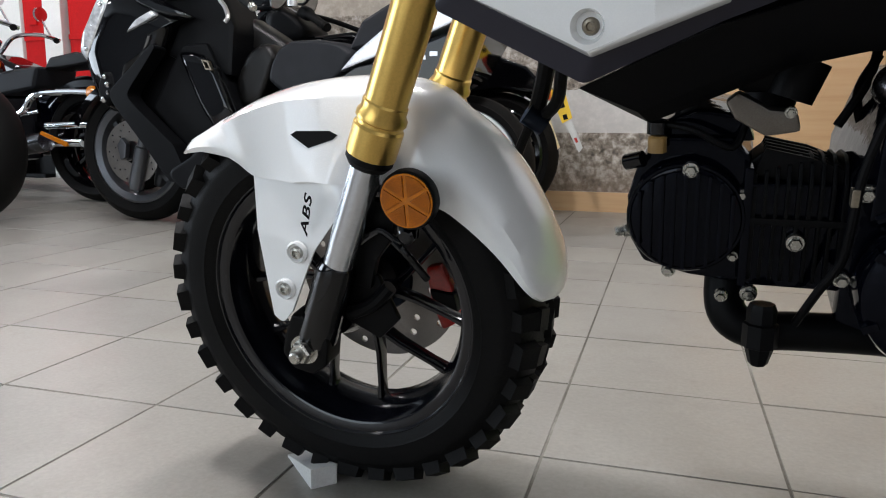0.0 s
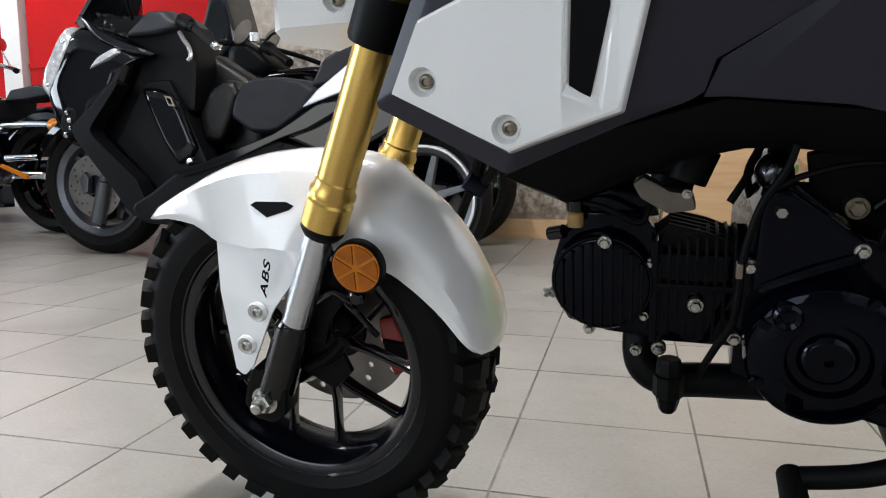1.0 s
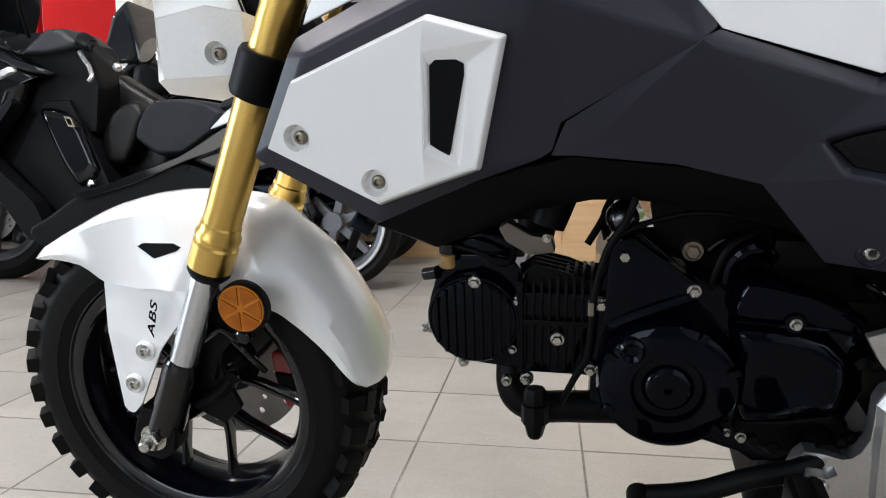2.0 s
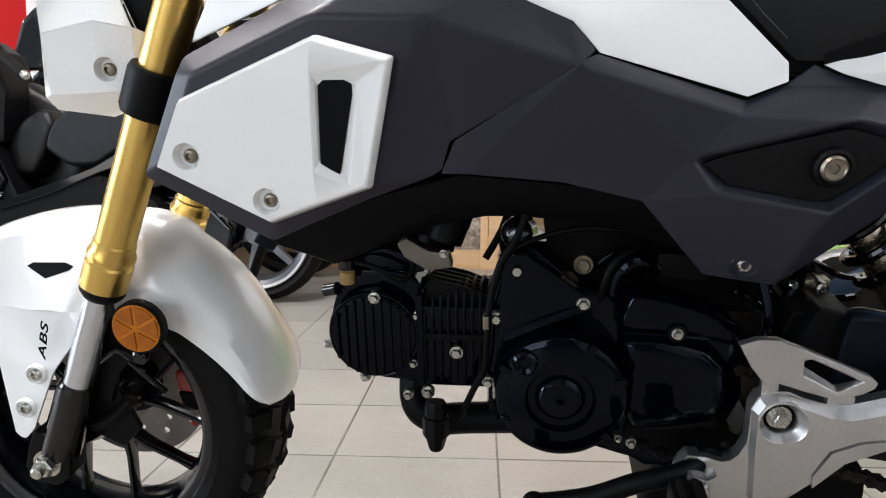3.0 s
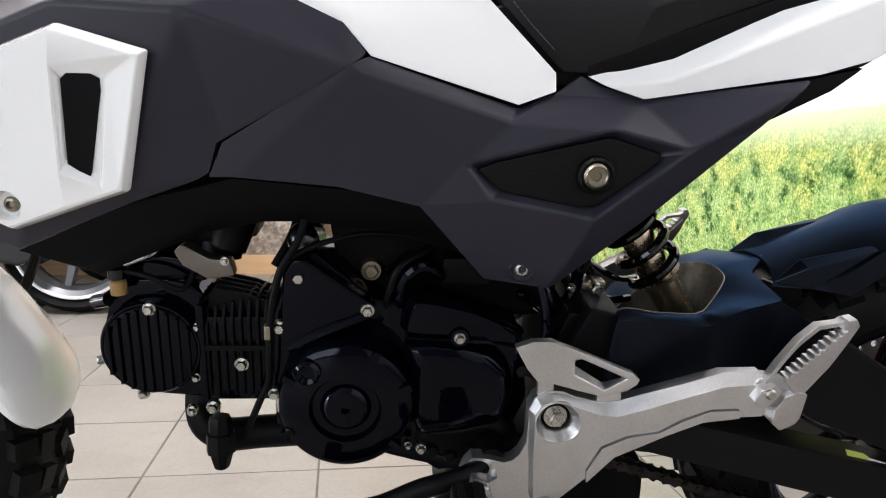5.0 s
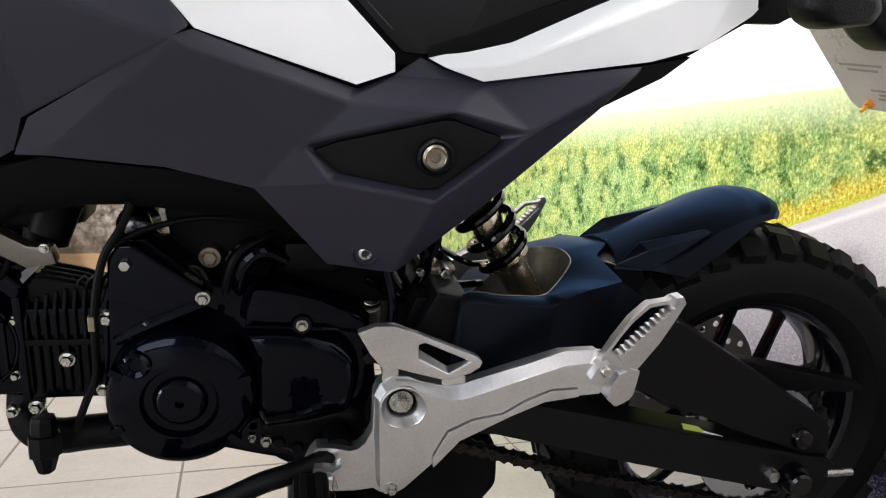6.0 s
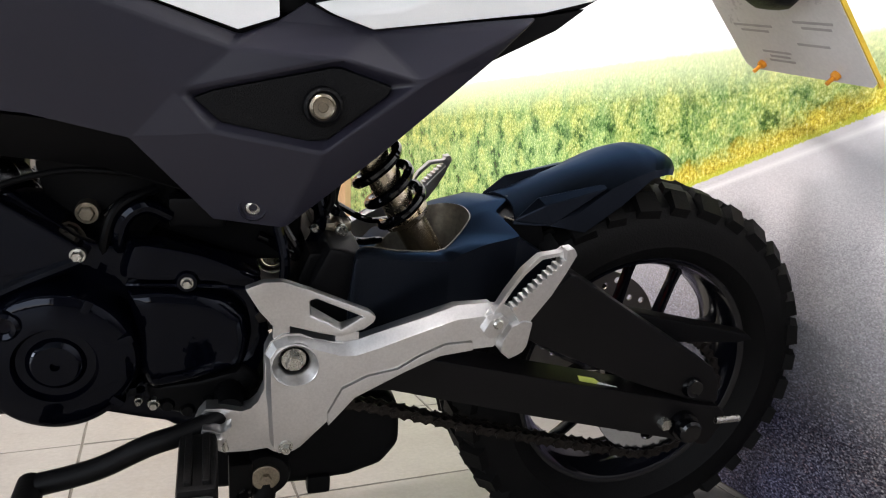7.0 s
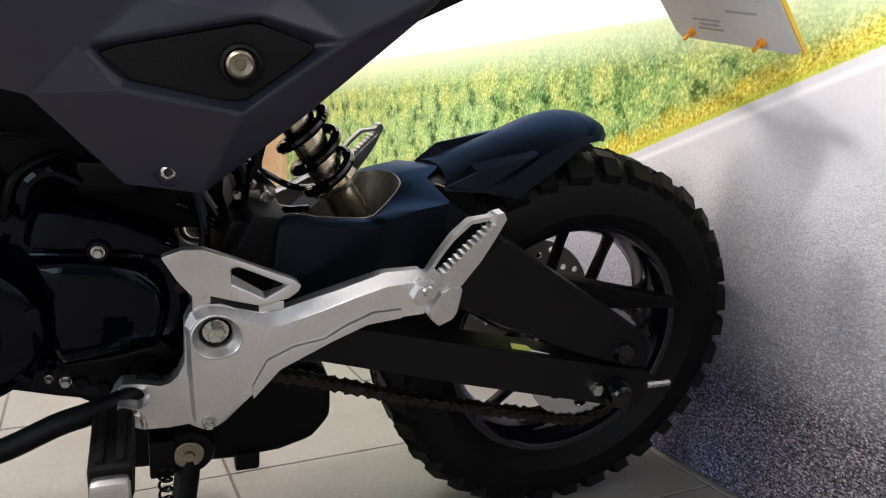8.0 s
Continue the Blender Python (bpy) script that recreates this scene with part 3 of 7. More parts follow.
cab = thing("display_board", pose(0.52, BACK_Y - 0.02, 0), "light beech display board on the back wall", "board")
part("panel", box(-0.44, 0.46, -0.03, 0.0, 0.0, 1.6, 0.003), WOOD, cab)
part("frame", box(-0.48, -0.44, -0.045, 0.0, 0.0, 1.62, 0.003), WOOD, cab)
part("kick_rail", box(-0.44, 0.46, -0.042, -0.03, 0.0, 0.11, 0.003), WOOD, cab)
side = part("trim", box(WALL_X - 0.03, WALL_X - 0.001, 2.2, BACK_Y - 0.08, 0.0, 1.6, 0.004), WOOD)
tagged(side, "light wooden panel at the end of the mural", "panel", kind="structure")

# red panels and white post in the far bay
for k, (px0, px1) in enumerate(((-4.62, -3.62), (-5.06, -4.85), (-3.58, -2.72))):
    red = thing("red_panel", pose((px0 + px1) / 2, 4.0, 0), "glossy red display panel above an added black board", "display panel", "red display panels")
    w = (px1 - px0) / 2
    part("board", box(-w, w, -0.03, 0.03, 0.72, 2.3, 0.008), REDWALL, red)
    # black board added in place of dark machines; also keeps red off the floor
    part("dark_stand_in", box(-w, w, -0.034, 0.034, 0.02, 0.72, 0.006), BLACK, red, "black board in place of dark machines")
    part("rail", box(-w, w, -0.04, -0.03, 1.08, 1.12, 0.003), REDWALL, red)
    part("latch", box(-0.04, 0.04, -0.05, -0.03, 1.2, 1.26, 0.004), REDWALL, red)
    part("foot", box(-w, w, -0.15, 0.15, 0.0, 0.03, 0.005), BLACK, red)
poster = thing("poster_board", pose(-5.85, 4.0, 0), "white display board with pale print", "display board")
part("board", box(-0.76, 0.76, -0.03, 0.03, 0.35, 2.2, 0.008), PLASTER, poster)
part("foot", box(-0.76, 0.76, -0.15, 0.15, 0.0, 0.35, 0.005), BLACK, poster, "black foot")
for k, (bx, bz, bw, bh) in enumerate(((0.30, 1.35, 0.30, 0.16), (0.42, 1.06, 0.20, 0.05), (0.36, 0.95, 0.28, 0.05), (-0.2, 1.3, 0.4, 0.3))):
    part("print_block", box(bx - bw / 2, bx + bw / 2, -0.033, -0.029, bz - bh / 2, bz + bh / 2), PRINT if k else REDWALL, poster, "faint block of print")
post = part("post", box(-4.82, -4.645, 3.92, 4.05, -0.004, CEILING, 0.01), PLASTER)
tagged(post, "square white painted post", "post", kind="structure")


# ---- the small motorcycle on its side stand ----
bike = thing("motorcycle", pose(0, -0.06, 0, 11.5, 0, -4.3), "small white and grey motorcycle leaning on its side stand", "motorcycle")
FRONT, REAR = Vector((-0.432, 0, 0.244)), Vector((0.757, 0, 0.238))


def tyre_mesh(R, w):
    p = [(-0.70, 0.155), (-0.86, 0.163), (-0.955, 0.174), (-0.99, 0.176), (-0.985, 0.181), (-1.0, 0.196), (-0.96, R - 0.030), (-0.84, R - 0.017), (-0.55, R - 0.009), (0, R - 0.006)]
    prof = [(a * w / 2, r) for a, r in p]
    prof += [(-a, r) for a, r in prof[-2::-1]]
    inner = [(w * 0.30, 0.150), (-w * 0.30, 0.150)]
    return lathe(prof + inner, 72, closed=True)


def tread_mesh(R, w, count):
    """Knobbly tread: staggered centre and shoulder blocks."""
    bm = bmesh.new()

    def block(ang, y, tilt, ly, lx, h, skew):
        r = R - 0.007 - abs(y) ** 2 * 3.4
        m = Matrix.Rotation(-ang, 4, "Y") @ Matrix.Translation((r, y, 0)) @ Matrix.Rotation(tilt, 4, "Z") @ Matrix.Rotation(skew, 4, "X")
        vs = []
        for sx, top in ((-0.006, 1.0), (h, 0.86)):
            for sy, sz in ((-1, -1), (1, -1), (1, 1), (-1, 1)):
                vs.append(bm.verts.new(m @ Vector((sx, sy * ly / 2 * top, sz * lx / 2 * top))))
        for f in ((3, 2, 1, 0), (4, 5, 6, 7), (0, 1, 5, 4), (1, 2, 6, 5), (2, 3, 7, 6), (3, 0, 4, 7)):
            bm.faces.new([vs[i] for i in f])

    step = 2 * math.pi / count
    for k in range(count):
        a = k * step
        for s in (-1, 1):
            off = a + (0.5 * step if s > 0 else 0)
            block(off, s * w * 0.15, s * 0.12, w * 0.23, step * R * 0.62, 0.0075, s * 0.35)
            block(off + 0.25 * step, s * w * 0.385, s * 0.62, w * 0.24, step * R * (0.66 if k % 2 else 0.52), 0.009, s * 0.12)
    return bm


def rim_mesh():
    prof = [(-0.041, 0.166), (-0.0475, 0.1675), (-0.0505, 0.1655), (-0.0505, 0.1625), (-0.0475, 0.1605), (-0.0470, 0.1540), (-0.0440, 0.1495), (-0.034, 0.1470), (-0.030, 0.1430), (-0.012, 0.137), (0.012, 0.137), (0.028, 0.147), (0.041, 0.153), (0.048, 0.160), (0.047, 0.167), (0.041, 0.166),
            (0.030, 0.155), (0.012, 0.146), (-0.012, 0.146), (-0.030, 0.153)]
    return lathe(prof, 72, closed=True)


def spoke_mesh(angle):
    """One forked spoke: a short stem from the hub and two slim arms that flare into the rim."""
    out = []
    fork = Vector((0.052, 0, 0))
    ends = [Vector((0.1445 * math.cos(s * 0.385), 0, 0.1445 * math.sin(s * 0.385))) for s in (-1, 1)]
    runs = [[(Vector((0.018, 0, 0)), 0.011, 0.016), (fork * 0.8, 0.0085, 0.012), (fork * 1.05, 0.0075, 0.010)]]
    for e in ends:
        runs.append([(fork * 0.85, 0.0046, 0.011), (fork.lerp(e, 0.3), 0.0040, 0.010), (fork.lerp(e, 0.75), 0.0035, 0.009), (fork.lerp(e, 0.92), 0.0048, 0.010), (e, 0.0090, 0.012)])
    for run in runs:
        d = (run[-1][0] - run[0][0]).normalized()
        n = Vector((-d.z, 0, d.x))
        bm = bmesh.new()
        vs = []
        for c, w, h in run:
            vs.append([bm.verts.new(c + n * (sx * w) + Vector((0, sy * h, 0))) for sx, sy in ((-1, -0.6), (-0.5, -1), (0.5, -1), (1, -0.6), (1, 0.6), (0.5, 1), (-0.5, 1), (-1, 0.6))])
        for a, b in zip(vs, vs[1:]):
            for i in range(8):
                bm.faces.new((a[i], a[(i + 1) % 8], b[(i + 1) % 8], b[i]))
        bm.faces.new(vs[0][::-1])
        bm.faces.new(vs[-1])
        out.append(bm)
    return moved(merged(*out), Matrix.Rotation(-angle, 4, "Y"))


def disc_mesh(r, y):
    holes = []
    for k in range(10):
        a = 2 * math.pi * k / 10
        holes.append(ring((0.89 * r * math.cos(a), 0.89 * r * math.sin(a)), 0.0045, 10))
        holes.append(ring((0.77 * r * math.cos(a + 0.2), 0.77 * r * math.sin(a + 0.2)), 0.0045, 10))
        holes.append(ring((0.65 * r * math.cos(a + 0.42), 0.65 * r * math.sin(a + 0.42)), 0.0042, 10))
    return holed(ring((0, 0), r, 64), holes + [ring((0, 0), 0.36 * r, 32)], y, y + 0.0035)


def wheel(name, centre, R, w, count, phase, disc_r, disc_y, turn=0.0):
    m = Matrix.Translation(centre) @ Matrix.Rotation(radians(turn), 4, Vector((0.4, 0, 0.92)).normalized())
    hub = part(name, moved(lathe([(-0.062, 0.012), (-0.062, 0.026), (-0.04, 0.034), (0.0, 0.030), (0.035, 0.036), (0.06, 0.030), (0.06, 0.012)], 32), m), RIM, bike)
    part("rim", moved(rim_mesh(), m), RIM, hub, "satin black cast wheel rim")
    for k in range(5):
        part("spoke", moved(spoke_mesh(phase + 2 * math.pi * k / 5), m), RIM, hub)
    part("tyre", moved(tyre_mesh(R, w), m), RUBBER, hub, "black knobbly tyre")
    part("tread", moved(tread_mesh(R, w, count), m), RUBBER, hub)
    part("brake_disc", moved(disc_mesh(disc_r, disc_y), m), DISC, hub, "drilled steel brake disc")
    part("disc_carrier", moved(lathe([(disc_y - 0.004, 0.02), (disc_y - 0.004, 0.045), (disc_y + 0.002, 0.048), (disc_y + 0.002, 0.02)], 24, closed=True), m), SATIN, hub)
    return hub


front_wheel = wheel("front_wheel", FRONT, 0.233, 0.116, 34, radians(-60), 0.110, 0.055, -1.5)
rear_wheel = wheel("rear_wheel", REAR, 0.238, 0.130, 34, radians(41), 0.095, 0.070)

# ---- fork ----
AXIS = Vector((0.1765, 0, 0.4095)).normalized()
FOOT = Vector((-0.446, 0, 0.208))


def along(z, y):
    p = FOOT + AXIS * ((z - FOOT.z) / AXIS.z)
    return (p.x, y, p.z)


for s in (-1, 1):
    y = s * 0.09
    part("fork_tube", spun(along(0.432, y), along(0.80, y), [(0, 0.020), (0.005, 0.0245), (0.075, 0.0245), (0.082, 0.0225), (0.09, 0.0225), (0.094, 0.0245), (0.105, 0.0245), (0.116, 0.0218), (0.135, 0.0218), (0.14, 0.0205), (1, 0.0205)], 40), GOLD, bike, "gold anodised fork outer tube")
    part("fork_seal", spun(along(0.422, y), along(0.434, y), [(0, 0.019), (0.5, 0.0235), (1, 0.0235)], 32), RUBBER, bike)
    part("fork_slider", rod(along(0.300, y), along(0.430, y), 0.0165, n=32), FORKSTEEL, bike, "bright steel fork slider")
    foot = bevelled(merged(spun(along(0.226, y), along(0.318, y), [(0, 0.021), (0.05, 0.0225), (0.55, 0.0215), (0.9, 0.0215), (1, 0.018)], 28)), 0)
    part("fork_foot", foot, GLOSS, bike, "black fork end")
    lug = prism([(-0.466, 0.238), (-0.474, 0.214), (-0.462, 0.195), (-0.438, 0.190), (-0.420, 0.203), (-0.414, 0.232), (-0.420, 0.255), (-0.455, 0.262)], y - 0.017, y + 0.017, 0.005)
    part("axle_lug", lug, BLACK, bike)
AX = (-0.443, -0.105, 0.222)
nut = part("axle_nut", merged(spun((AX[0], -0.104, AX[2]), (AX[0], -0.109, AX[2]), [(0, 0.0165), (1, 0.0165)], 24), spun((AX[0], -0.108, AX[2]), (AX[0], -0.121, AX[2]), [(0, 0.0125), (0.8, 0.0125), (1, 0.0105)], 6), spun((AX[0], -0.118, AX[2]), (AX[0], -0.131, AX[2]), [(0, 0.0068), (0.85, 0.0068), (1, 0.005)], 16)), ZINC, bike, "zinc plated axle nut")
part("axle", rod((-0.432, -0.10, 0.241), (-0.432, 0.11, 0.241), 0.0075), ZINC, bike)
part("steering_clamp", merged(spun(along(0.612, -0.09), along(0.655, -0.09), [(0, 0.0265), (0.1, 0.0285), (0.9, 0.0285), (1, 0.0265)], 28), box(-0.275, -0.225, -0.09, 0.09, 0.618, 0.652, 0.008),
                              spun(along(0.612, 0.09), along(0.655, 0.09), [(0, 0.0265), (0.1, 0.0285), (0.9, 0.0285), (1, 0.0265)], 28)), BLACK, bike, "black lower steering clamp")

# reflector on its bracket
refl = part("reflector", spun((-0.305, -0.098, 0.396), (-0.305, -0.114, 0.396), [(0, 0.024), (0.3, 0.0287), (0.85, 0.0287), (1, 0.0275), (0.98, 0.0262)], 40), BLACK, bike, "round amber side reflector in a black ring")
for k in range(6):
    a0, a1 = radians(60 * k + 90 + 4), radians(60 * k + 90 + 56)
    pts = [(-0.305 + r * math.cos(a), 0.396 + r * math.sin(a)) for r, a in [(0.004, (a0 + a1) / 2)] + [(0.0243, a0 + (a1 - a0) * i / 5) for i in range(6)]]
    part("lens", prism(pts, -0.1165, -0.112, 0.0006), AMBER_DARK, refl, "ribbed amber segment")
part("lens_base", spun((-0.305, -0.110, 0.396), (-0.305, -0.1150, 0.396), [(0, 0.0260), (1, 0.0260)], 36), AMBER, refl)
part("bracket", merged(prism([(-0.322, 0.385), (-0.300, 0.382), (-0.306, 0.352), (-0.318, 0.346), (-0.326, 0.352)], -0.096, -0.090, 0.0015), spun((-0.315, -0.094, 0.356), (-0.315, -0.104, 0.356), [(0, 0.0085), (0.8, 0.0085), (1, 0.006)], 16)), GLOSS, refl)

# ---- front mudguard ----
def between(pts, a):
    for (a0, r0), (a1, r1) in zip(pts, pts[1:]):
        if a <= a1:
            return r0 + (r1 - r0) * max(0, (a - a0)) / (a1 - a0)
    return pts[-1][1]


def crown_r(a):
    return between([(6, 0.249), (10, 0.2515), (19, 0.2530), (27, 0.2550), (34, 0.2575), (42, 0.2595), (50, 0.2610), (56, 0.261), (61, 0.267), (68, 0.265), (77, 0.256), (85, 0.2510), (93, 0.2475), (104, 0.2460), (118, 0.2465), (130, 0.2490), (136, 0.2505)], a)


def edge_r(a):
    return between([(6, 0.240), (10.5, 0.2315), (19, 0.2205), (29, 0.208), (36, 0.2005), (41, 0.196), (46, 0.188), (56, 0.180), (64, 0.172), (75, 0.1625), (95, 0.157), (108, 0.164), (114, 0.172), (118, 0.200), (126, 0.2265), (135.5, 0.2470)], a)


def guard_section(a, inner=0.0):
    """Half section at an angle round the axle: (half width, radius) from the crown to the lower edge."""
    rc, re = crown_r(a) - inner, edge_r(a)
    deep = min(1.0, (rc - re) / 0.05)
    flare = min(1.0, max(0.0, (a - 56) / 12)) * min(1.0, max(0.0, (120 - a) / 8))
    out = between([(60, 0.070), (70, 0.080), (79, 0.092), (95, 0.086), (108, 0.074), (116, 0.068)], a)
    wide, drop = between([(80, 0.052), (95, 0.060), (128, 0.060)], a), between([(80, 0.015), (95, 0.011)], a)
    r0 = rc - drop * deep
    plain = [(0.068, rc - 0.36 * (rc - re) - 0.006 * min(1.0, (rc - re) / 0.06)), (0.073, rc - 0.7 * (rc - re)), (0.071, re)]
    flared = [(wide + (out - wide) * u, r0 + (re - r0) * u) for u in (0.4, 0.75, 1.0)]
    tip = 0.42 + 0.58 * math.sqrt(1 - max(0.0, (17 - a) / 10.5) ** 2)
    k = (0.30 + 0.70 * max(0.0, min(1.0, (137 - a) / 9)) ** 0.45) * tip
    half = [(0.0, rc), (0.018, rc - 0.001), (wide * 0.69, rc - drop * 0.4 * deep), (wide, r0)]
    half += [(p[0] + (q[0] - p[0]) * flare, p[1] + (q[1] - p[1]) * flare) for p, q in zip(plain, flared)]
    return [((y - inner * min(1, y / 0.03)) * k, r) for y, r in half]


def mudguard():
    bm = bmesh.new()
    skins = []
    N = 70
    for inner in (0.0, 0.003):
        rows = []
        for i in range(N + 1):
            a = 6.5 + 128.5 * i / N
            pts = guard_section(a, inner)
            line = [(-y, r) for y, r in pts[::-1]] + pts[1:]
            ca, sa = math.cos(radians(a)), math.sin(radians(a))
            rows.append([bm.verts.new((FRONT.x + r * ca, y, FRONT.z + r * sa)) for y, r in line])
        skins.append(rows)
    for rows in skins:
        for p, q in zip(rows, rows[1:]):
            for j in range(len(p) - 1):
                bm.faces.new((p[j], p[j + 1], q[j + 1], q[j]))
    o, n = skins
    for i in range(N):
        for j in (0, -1):
            bm.faces.new((o[i][j], o[i + 1][j], n[i + 1][j], n[i][j]))
    for i in (0, -1):
        for j in range(len(o[0]) - 1):
            bm.faces.new((o[i][j], o[i][j + 1], n[i][j + 1], n[i][j]))
    return bm


def guard_y(x, z):
    """Half width of the mudguard's flank at a place."""
    a, r = math.degrees(math.atan2(z - FRONT.z, x - FRONT.x)), math.hypot(x - FRONT.x, z - FRONT.z)
    sec = guard_section(a)
    for (y0, r0), (y1, r1) in zip(sec, sec[1:]):
        if r1 <= r <= r0:
            return y0 + (y1 - y0) * (r0 - r) / max(1e-6, r0 - r1)
    return sec[-1][0]


guard = part("front_mudguard", mudguard(), WHITE, bike, "pearl white front mudguard with dark slot", 40)
# tongue below the flared flank, bolted to the fork end
SIDE = [(-0.5035, -0.0680, 0.403), (-0.491, -0.085, 0.340), (-0.481, -0.100, 0.256), (-0.471, -0.101, 0.246), (-0.456, -0.101, 0.262), (-0.420, -0.100, 0.333), (-0.396, -0.096, 0.363), (-0.404, -0.0865, 0.406), (-0.440, -0.0815, 0.404),
        (-0.369, -0.080, 0.405), (-0.383, -0.090, 0.384), (-0.375, -0.077, 0.412)]
SIDE = [(x, -min(guard_y(x, z) - 0.0035, -y) if z > 0.40 else y, z) for x, y, z in SIDE]
side_l = shell(SIDE, [(0, 8, 7, 6, 1), (1, 6, 5, 4, 3, 2), (7, 11, 9, 10, 6)], 0.004, 0.0012, 0.005)
for s, b in ((-1, side_l), (1, mirrored(side_l))):
    plate_ob = part("side_plate", b, WHITE, guard, "", 50)
    for sx, sz in ((-0.440, 0.331), (-0.461, 0.288)):
        part("screw_seat", spun((sx, s * 0.098, sz), (sx, s * 0.1035, sz), [(0, 0.012), (0.6, 0.012), (1, 0.010), (0.5, 0.0085)], 22), WHITE, plate_ob)
        part("screw", socket_screw((sx, s * 0.101, sz), 0.0072, s), ZINC, plate_ob)
# black patch paints the slot's inner dark; no hole is cut
slot = prism([(-0.4475, 0.4470), (-0.441, 0.4505), (-0.404, 0.4505), (-0.3945, 0.4465), (-0.399, 0.4425), (-0.4255, 0.4345)], -0.0795, -0.050)
for v in slot.verts:
    v.co.y = -guard_y(v.co.x, v.co.z) - (0.0008 if v.co.y < -0.06 else -0.004)
part("slot", slot, INK_HOLE, guard, "black patch for the dark slot opening")


# ---- bodywork: shrouds, tank, side covers, seat, tail ----
def both_sides(name, bm, material, parent, label="", angle=25.0):
    """A left and a right hand piece."""
    other = mirrored(bm)
    return part(name, bm, material, parent, label, angle), part(name, other, material, parent, label, angle)


def cupped(points, centres, r, depth):
    """A flat facet with round cups sunk into it; points are (x, y, z) in order."""
    A = np.array([(p[0], p[2], 1.0) for p in points])
    k = np.linalg.lstsq(A, np.array([p[1] for p in points]), rcond=None)[0]
    bm = bmesh.new()
    loops = [[(p[0], p[1], p[2]) for p in points]] + [[(x, float(k[0] * x + k[1] * z + k[2]), z) for x, z in ring(c, r, 22)] for c in centres]
    cups = []
    for i, lp in enumerate(loops):
        vs = [bm.verts.new(q) for q in lp]
        for a in range(len(vs)):
            bm.edges.new((vs[a], vs[(a + 1) % len(vs)]))
        if i:
            cups.append(vs)
    bmesh.ops.triangle_fill(bm, use_beauty=True, use_dissolve=False, edges=bm.edges[:])
    for vs, c in zip(cups, centres):
        rows = [vs]
        for share, d in ((0.90, 0.35), (0.78, 1.0)):
            rows.append([bm.verts.new((c[0] + (v.co.x - c[0]) * share, v.co.y + depth * d, c[1] + (v.co.z - c[1]) * share)) for v in vs])
        for p, q in zip(rows, rows[1:]):
            for a in range(len(p)):
                bm.faces.new((p[a], p[(a + 1) % len(p)], q[(a + 1) % len(p)], q[a]))
        bm.faces.new(rows[-1])
    return bm


# grey radiator shroud: a folded skin whose upper strip turns inwards
SHROUD = [(-0.254, -0.144, 0.563), (-0.209, -0.148, 0.655), (-0.205, -0.138, 0.668), (-0.113, -0.130, 0.712), (-0.03, -0.128, 0.735), (0.069, -0.124, 0.714), (0.129, -0.127, 0.692), (0.151, -0.131, 0.666),
          (0.138, -0.1395, 0.656), (0.009, -0.152, 0.697), (-0.085, -0.158, 0.700), (-0.190, -0.158, 0.655), (0.031, -0.1405, 0.595), (0.019, -0.1415, 0.566), (-0.042, -0.148, 0.545), (-0.136, -0.148, 0.504), (-0.04, -0.156, 0.56), (-0.128, -0.156, 0.523), (-0.228, -0.152, 0.577)]
shroud_bm = shell(SHROUD, [(1, 2, 3, 10, 11), (3, 4, 5, 9, 10), (5, 6, 7, 8, 9), (8, 12, 13, 16, 9), (9, 16, 10), (10, 16, 17, 18, 11), (11, 18, 0, 1), (13, 14, 16), (14, 15, 17, 16), (15, 0, 18, 17), (7, 12, 8)], 0.005, 0.0014, 0.004)
shrouds = both_sides("shroud", shroud_bm, GREY, bike, "matt grey plastic shroud", 40)
# white panel set in the shroud, with a sunk vent at its back end
INLAY = [(-0.230, -0.162, 0.576), (-0.202, -0.164, 0.634), (-0.078, -0.166, 0.685), (-0.014, -0.166, 0.667), (-0.037, -0.166, 0.558), (-0.128, -0.164, 0.525),
         (-0.223, -0.171, 0.578), (-0.197, -0.173, 0.630), (-0.0785, -0.175, 0.678), (-0.020, -0.175, 0.662), (-0.042, -0.175, 0.563), (-0.128, -0.172, 0.532),
         (-0.081, -0.176, 0.655), (-0.083, -0.176, 0.575), (-0.0540, -0.175, 0.5628), (-0.0775, -0.1690, 0.646), (-0.079, -0.1685, 0.584), (-0.0555, -0.1698, 0.5700), (-0.043, -0.1708, 0.647), (-0.084, -0.175, 0.548)]
INLAY = INLAY[:6] + [tuple(Vector(p).lerp(Vector(q), 0.55)[:1]) + (q[1],) + tuple(Vector(p).lerp(Vector(q), 0.55)[2:]) for p, q in zip(INLAY[:6], INLAY[6:12])] + INLAY[12:]
inlay_bm = shell(INLAY, [(0, 1, 7, 6), (1, 2, 8, 7), (2, 3, 9, 8), (3, 4, 10, 9), (4, 5, 11, 10), (5, 0, 6, 11), (8, 9, 12), (12, 9, 18, 15), (12, 15, 16, 13), (13, 16, 17, 14), (13, 14, 10, 19), (15, 18, 17, 16), (9, 10, 14, 17, 18), (10, 11, 19)], 0.006, 0.0008, 0.0018)
inlay_bm = merged(inlay_bm, cupped([INLAY[i] for i in (6, 7, 8, 12, 13, 19, 11)], [(-0.198, 0.586), (-0.129, 0.547)], 0.0122, 0.009))
inlays = both_sides("inlay", inlay_bm, WHITE, shrouds[0], "pearl white panel", 38)
inlays[1].parent = shrouds[1]
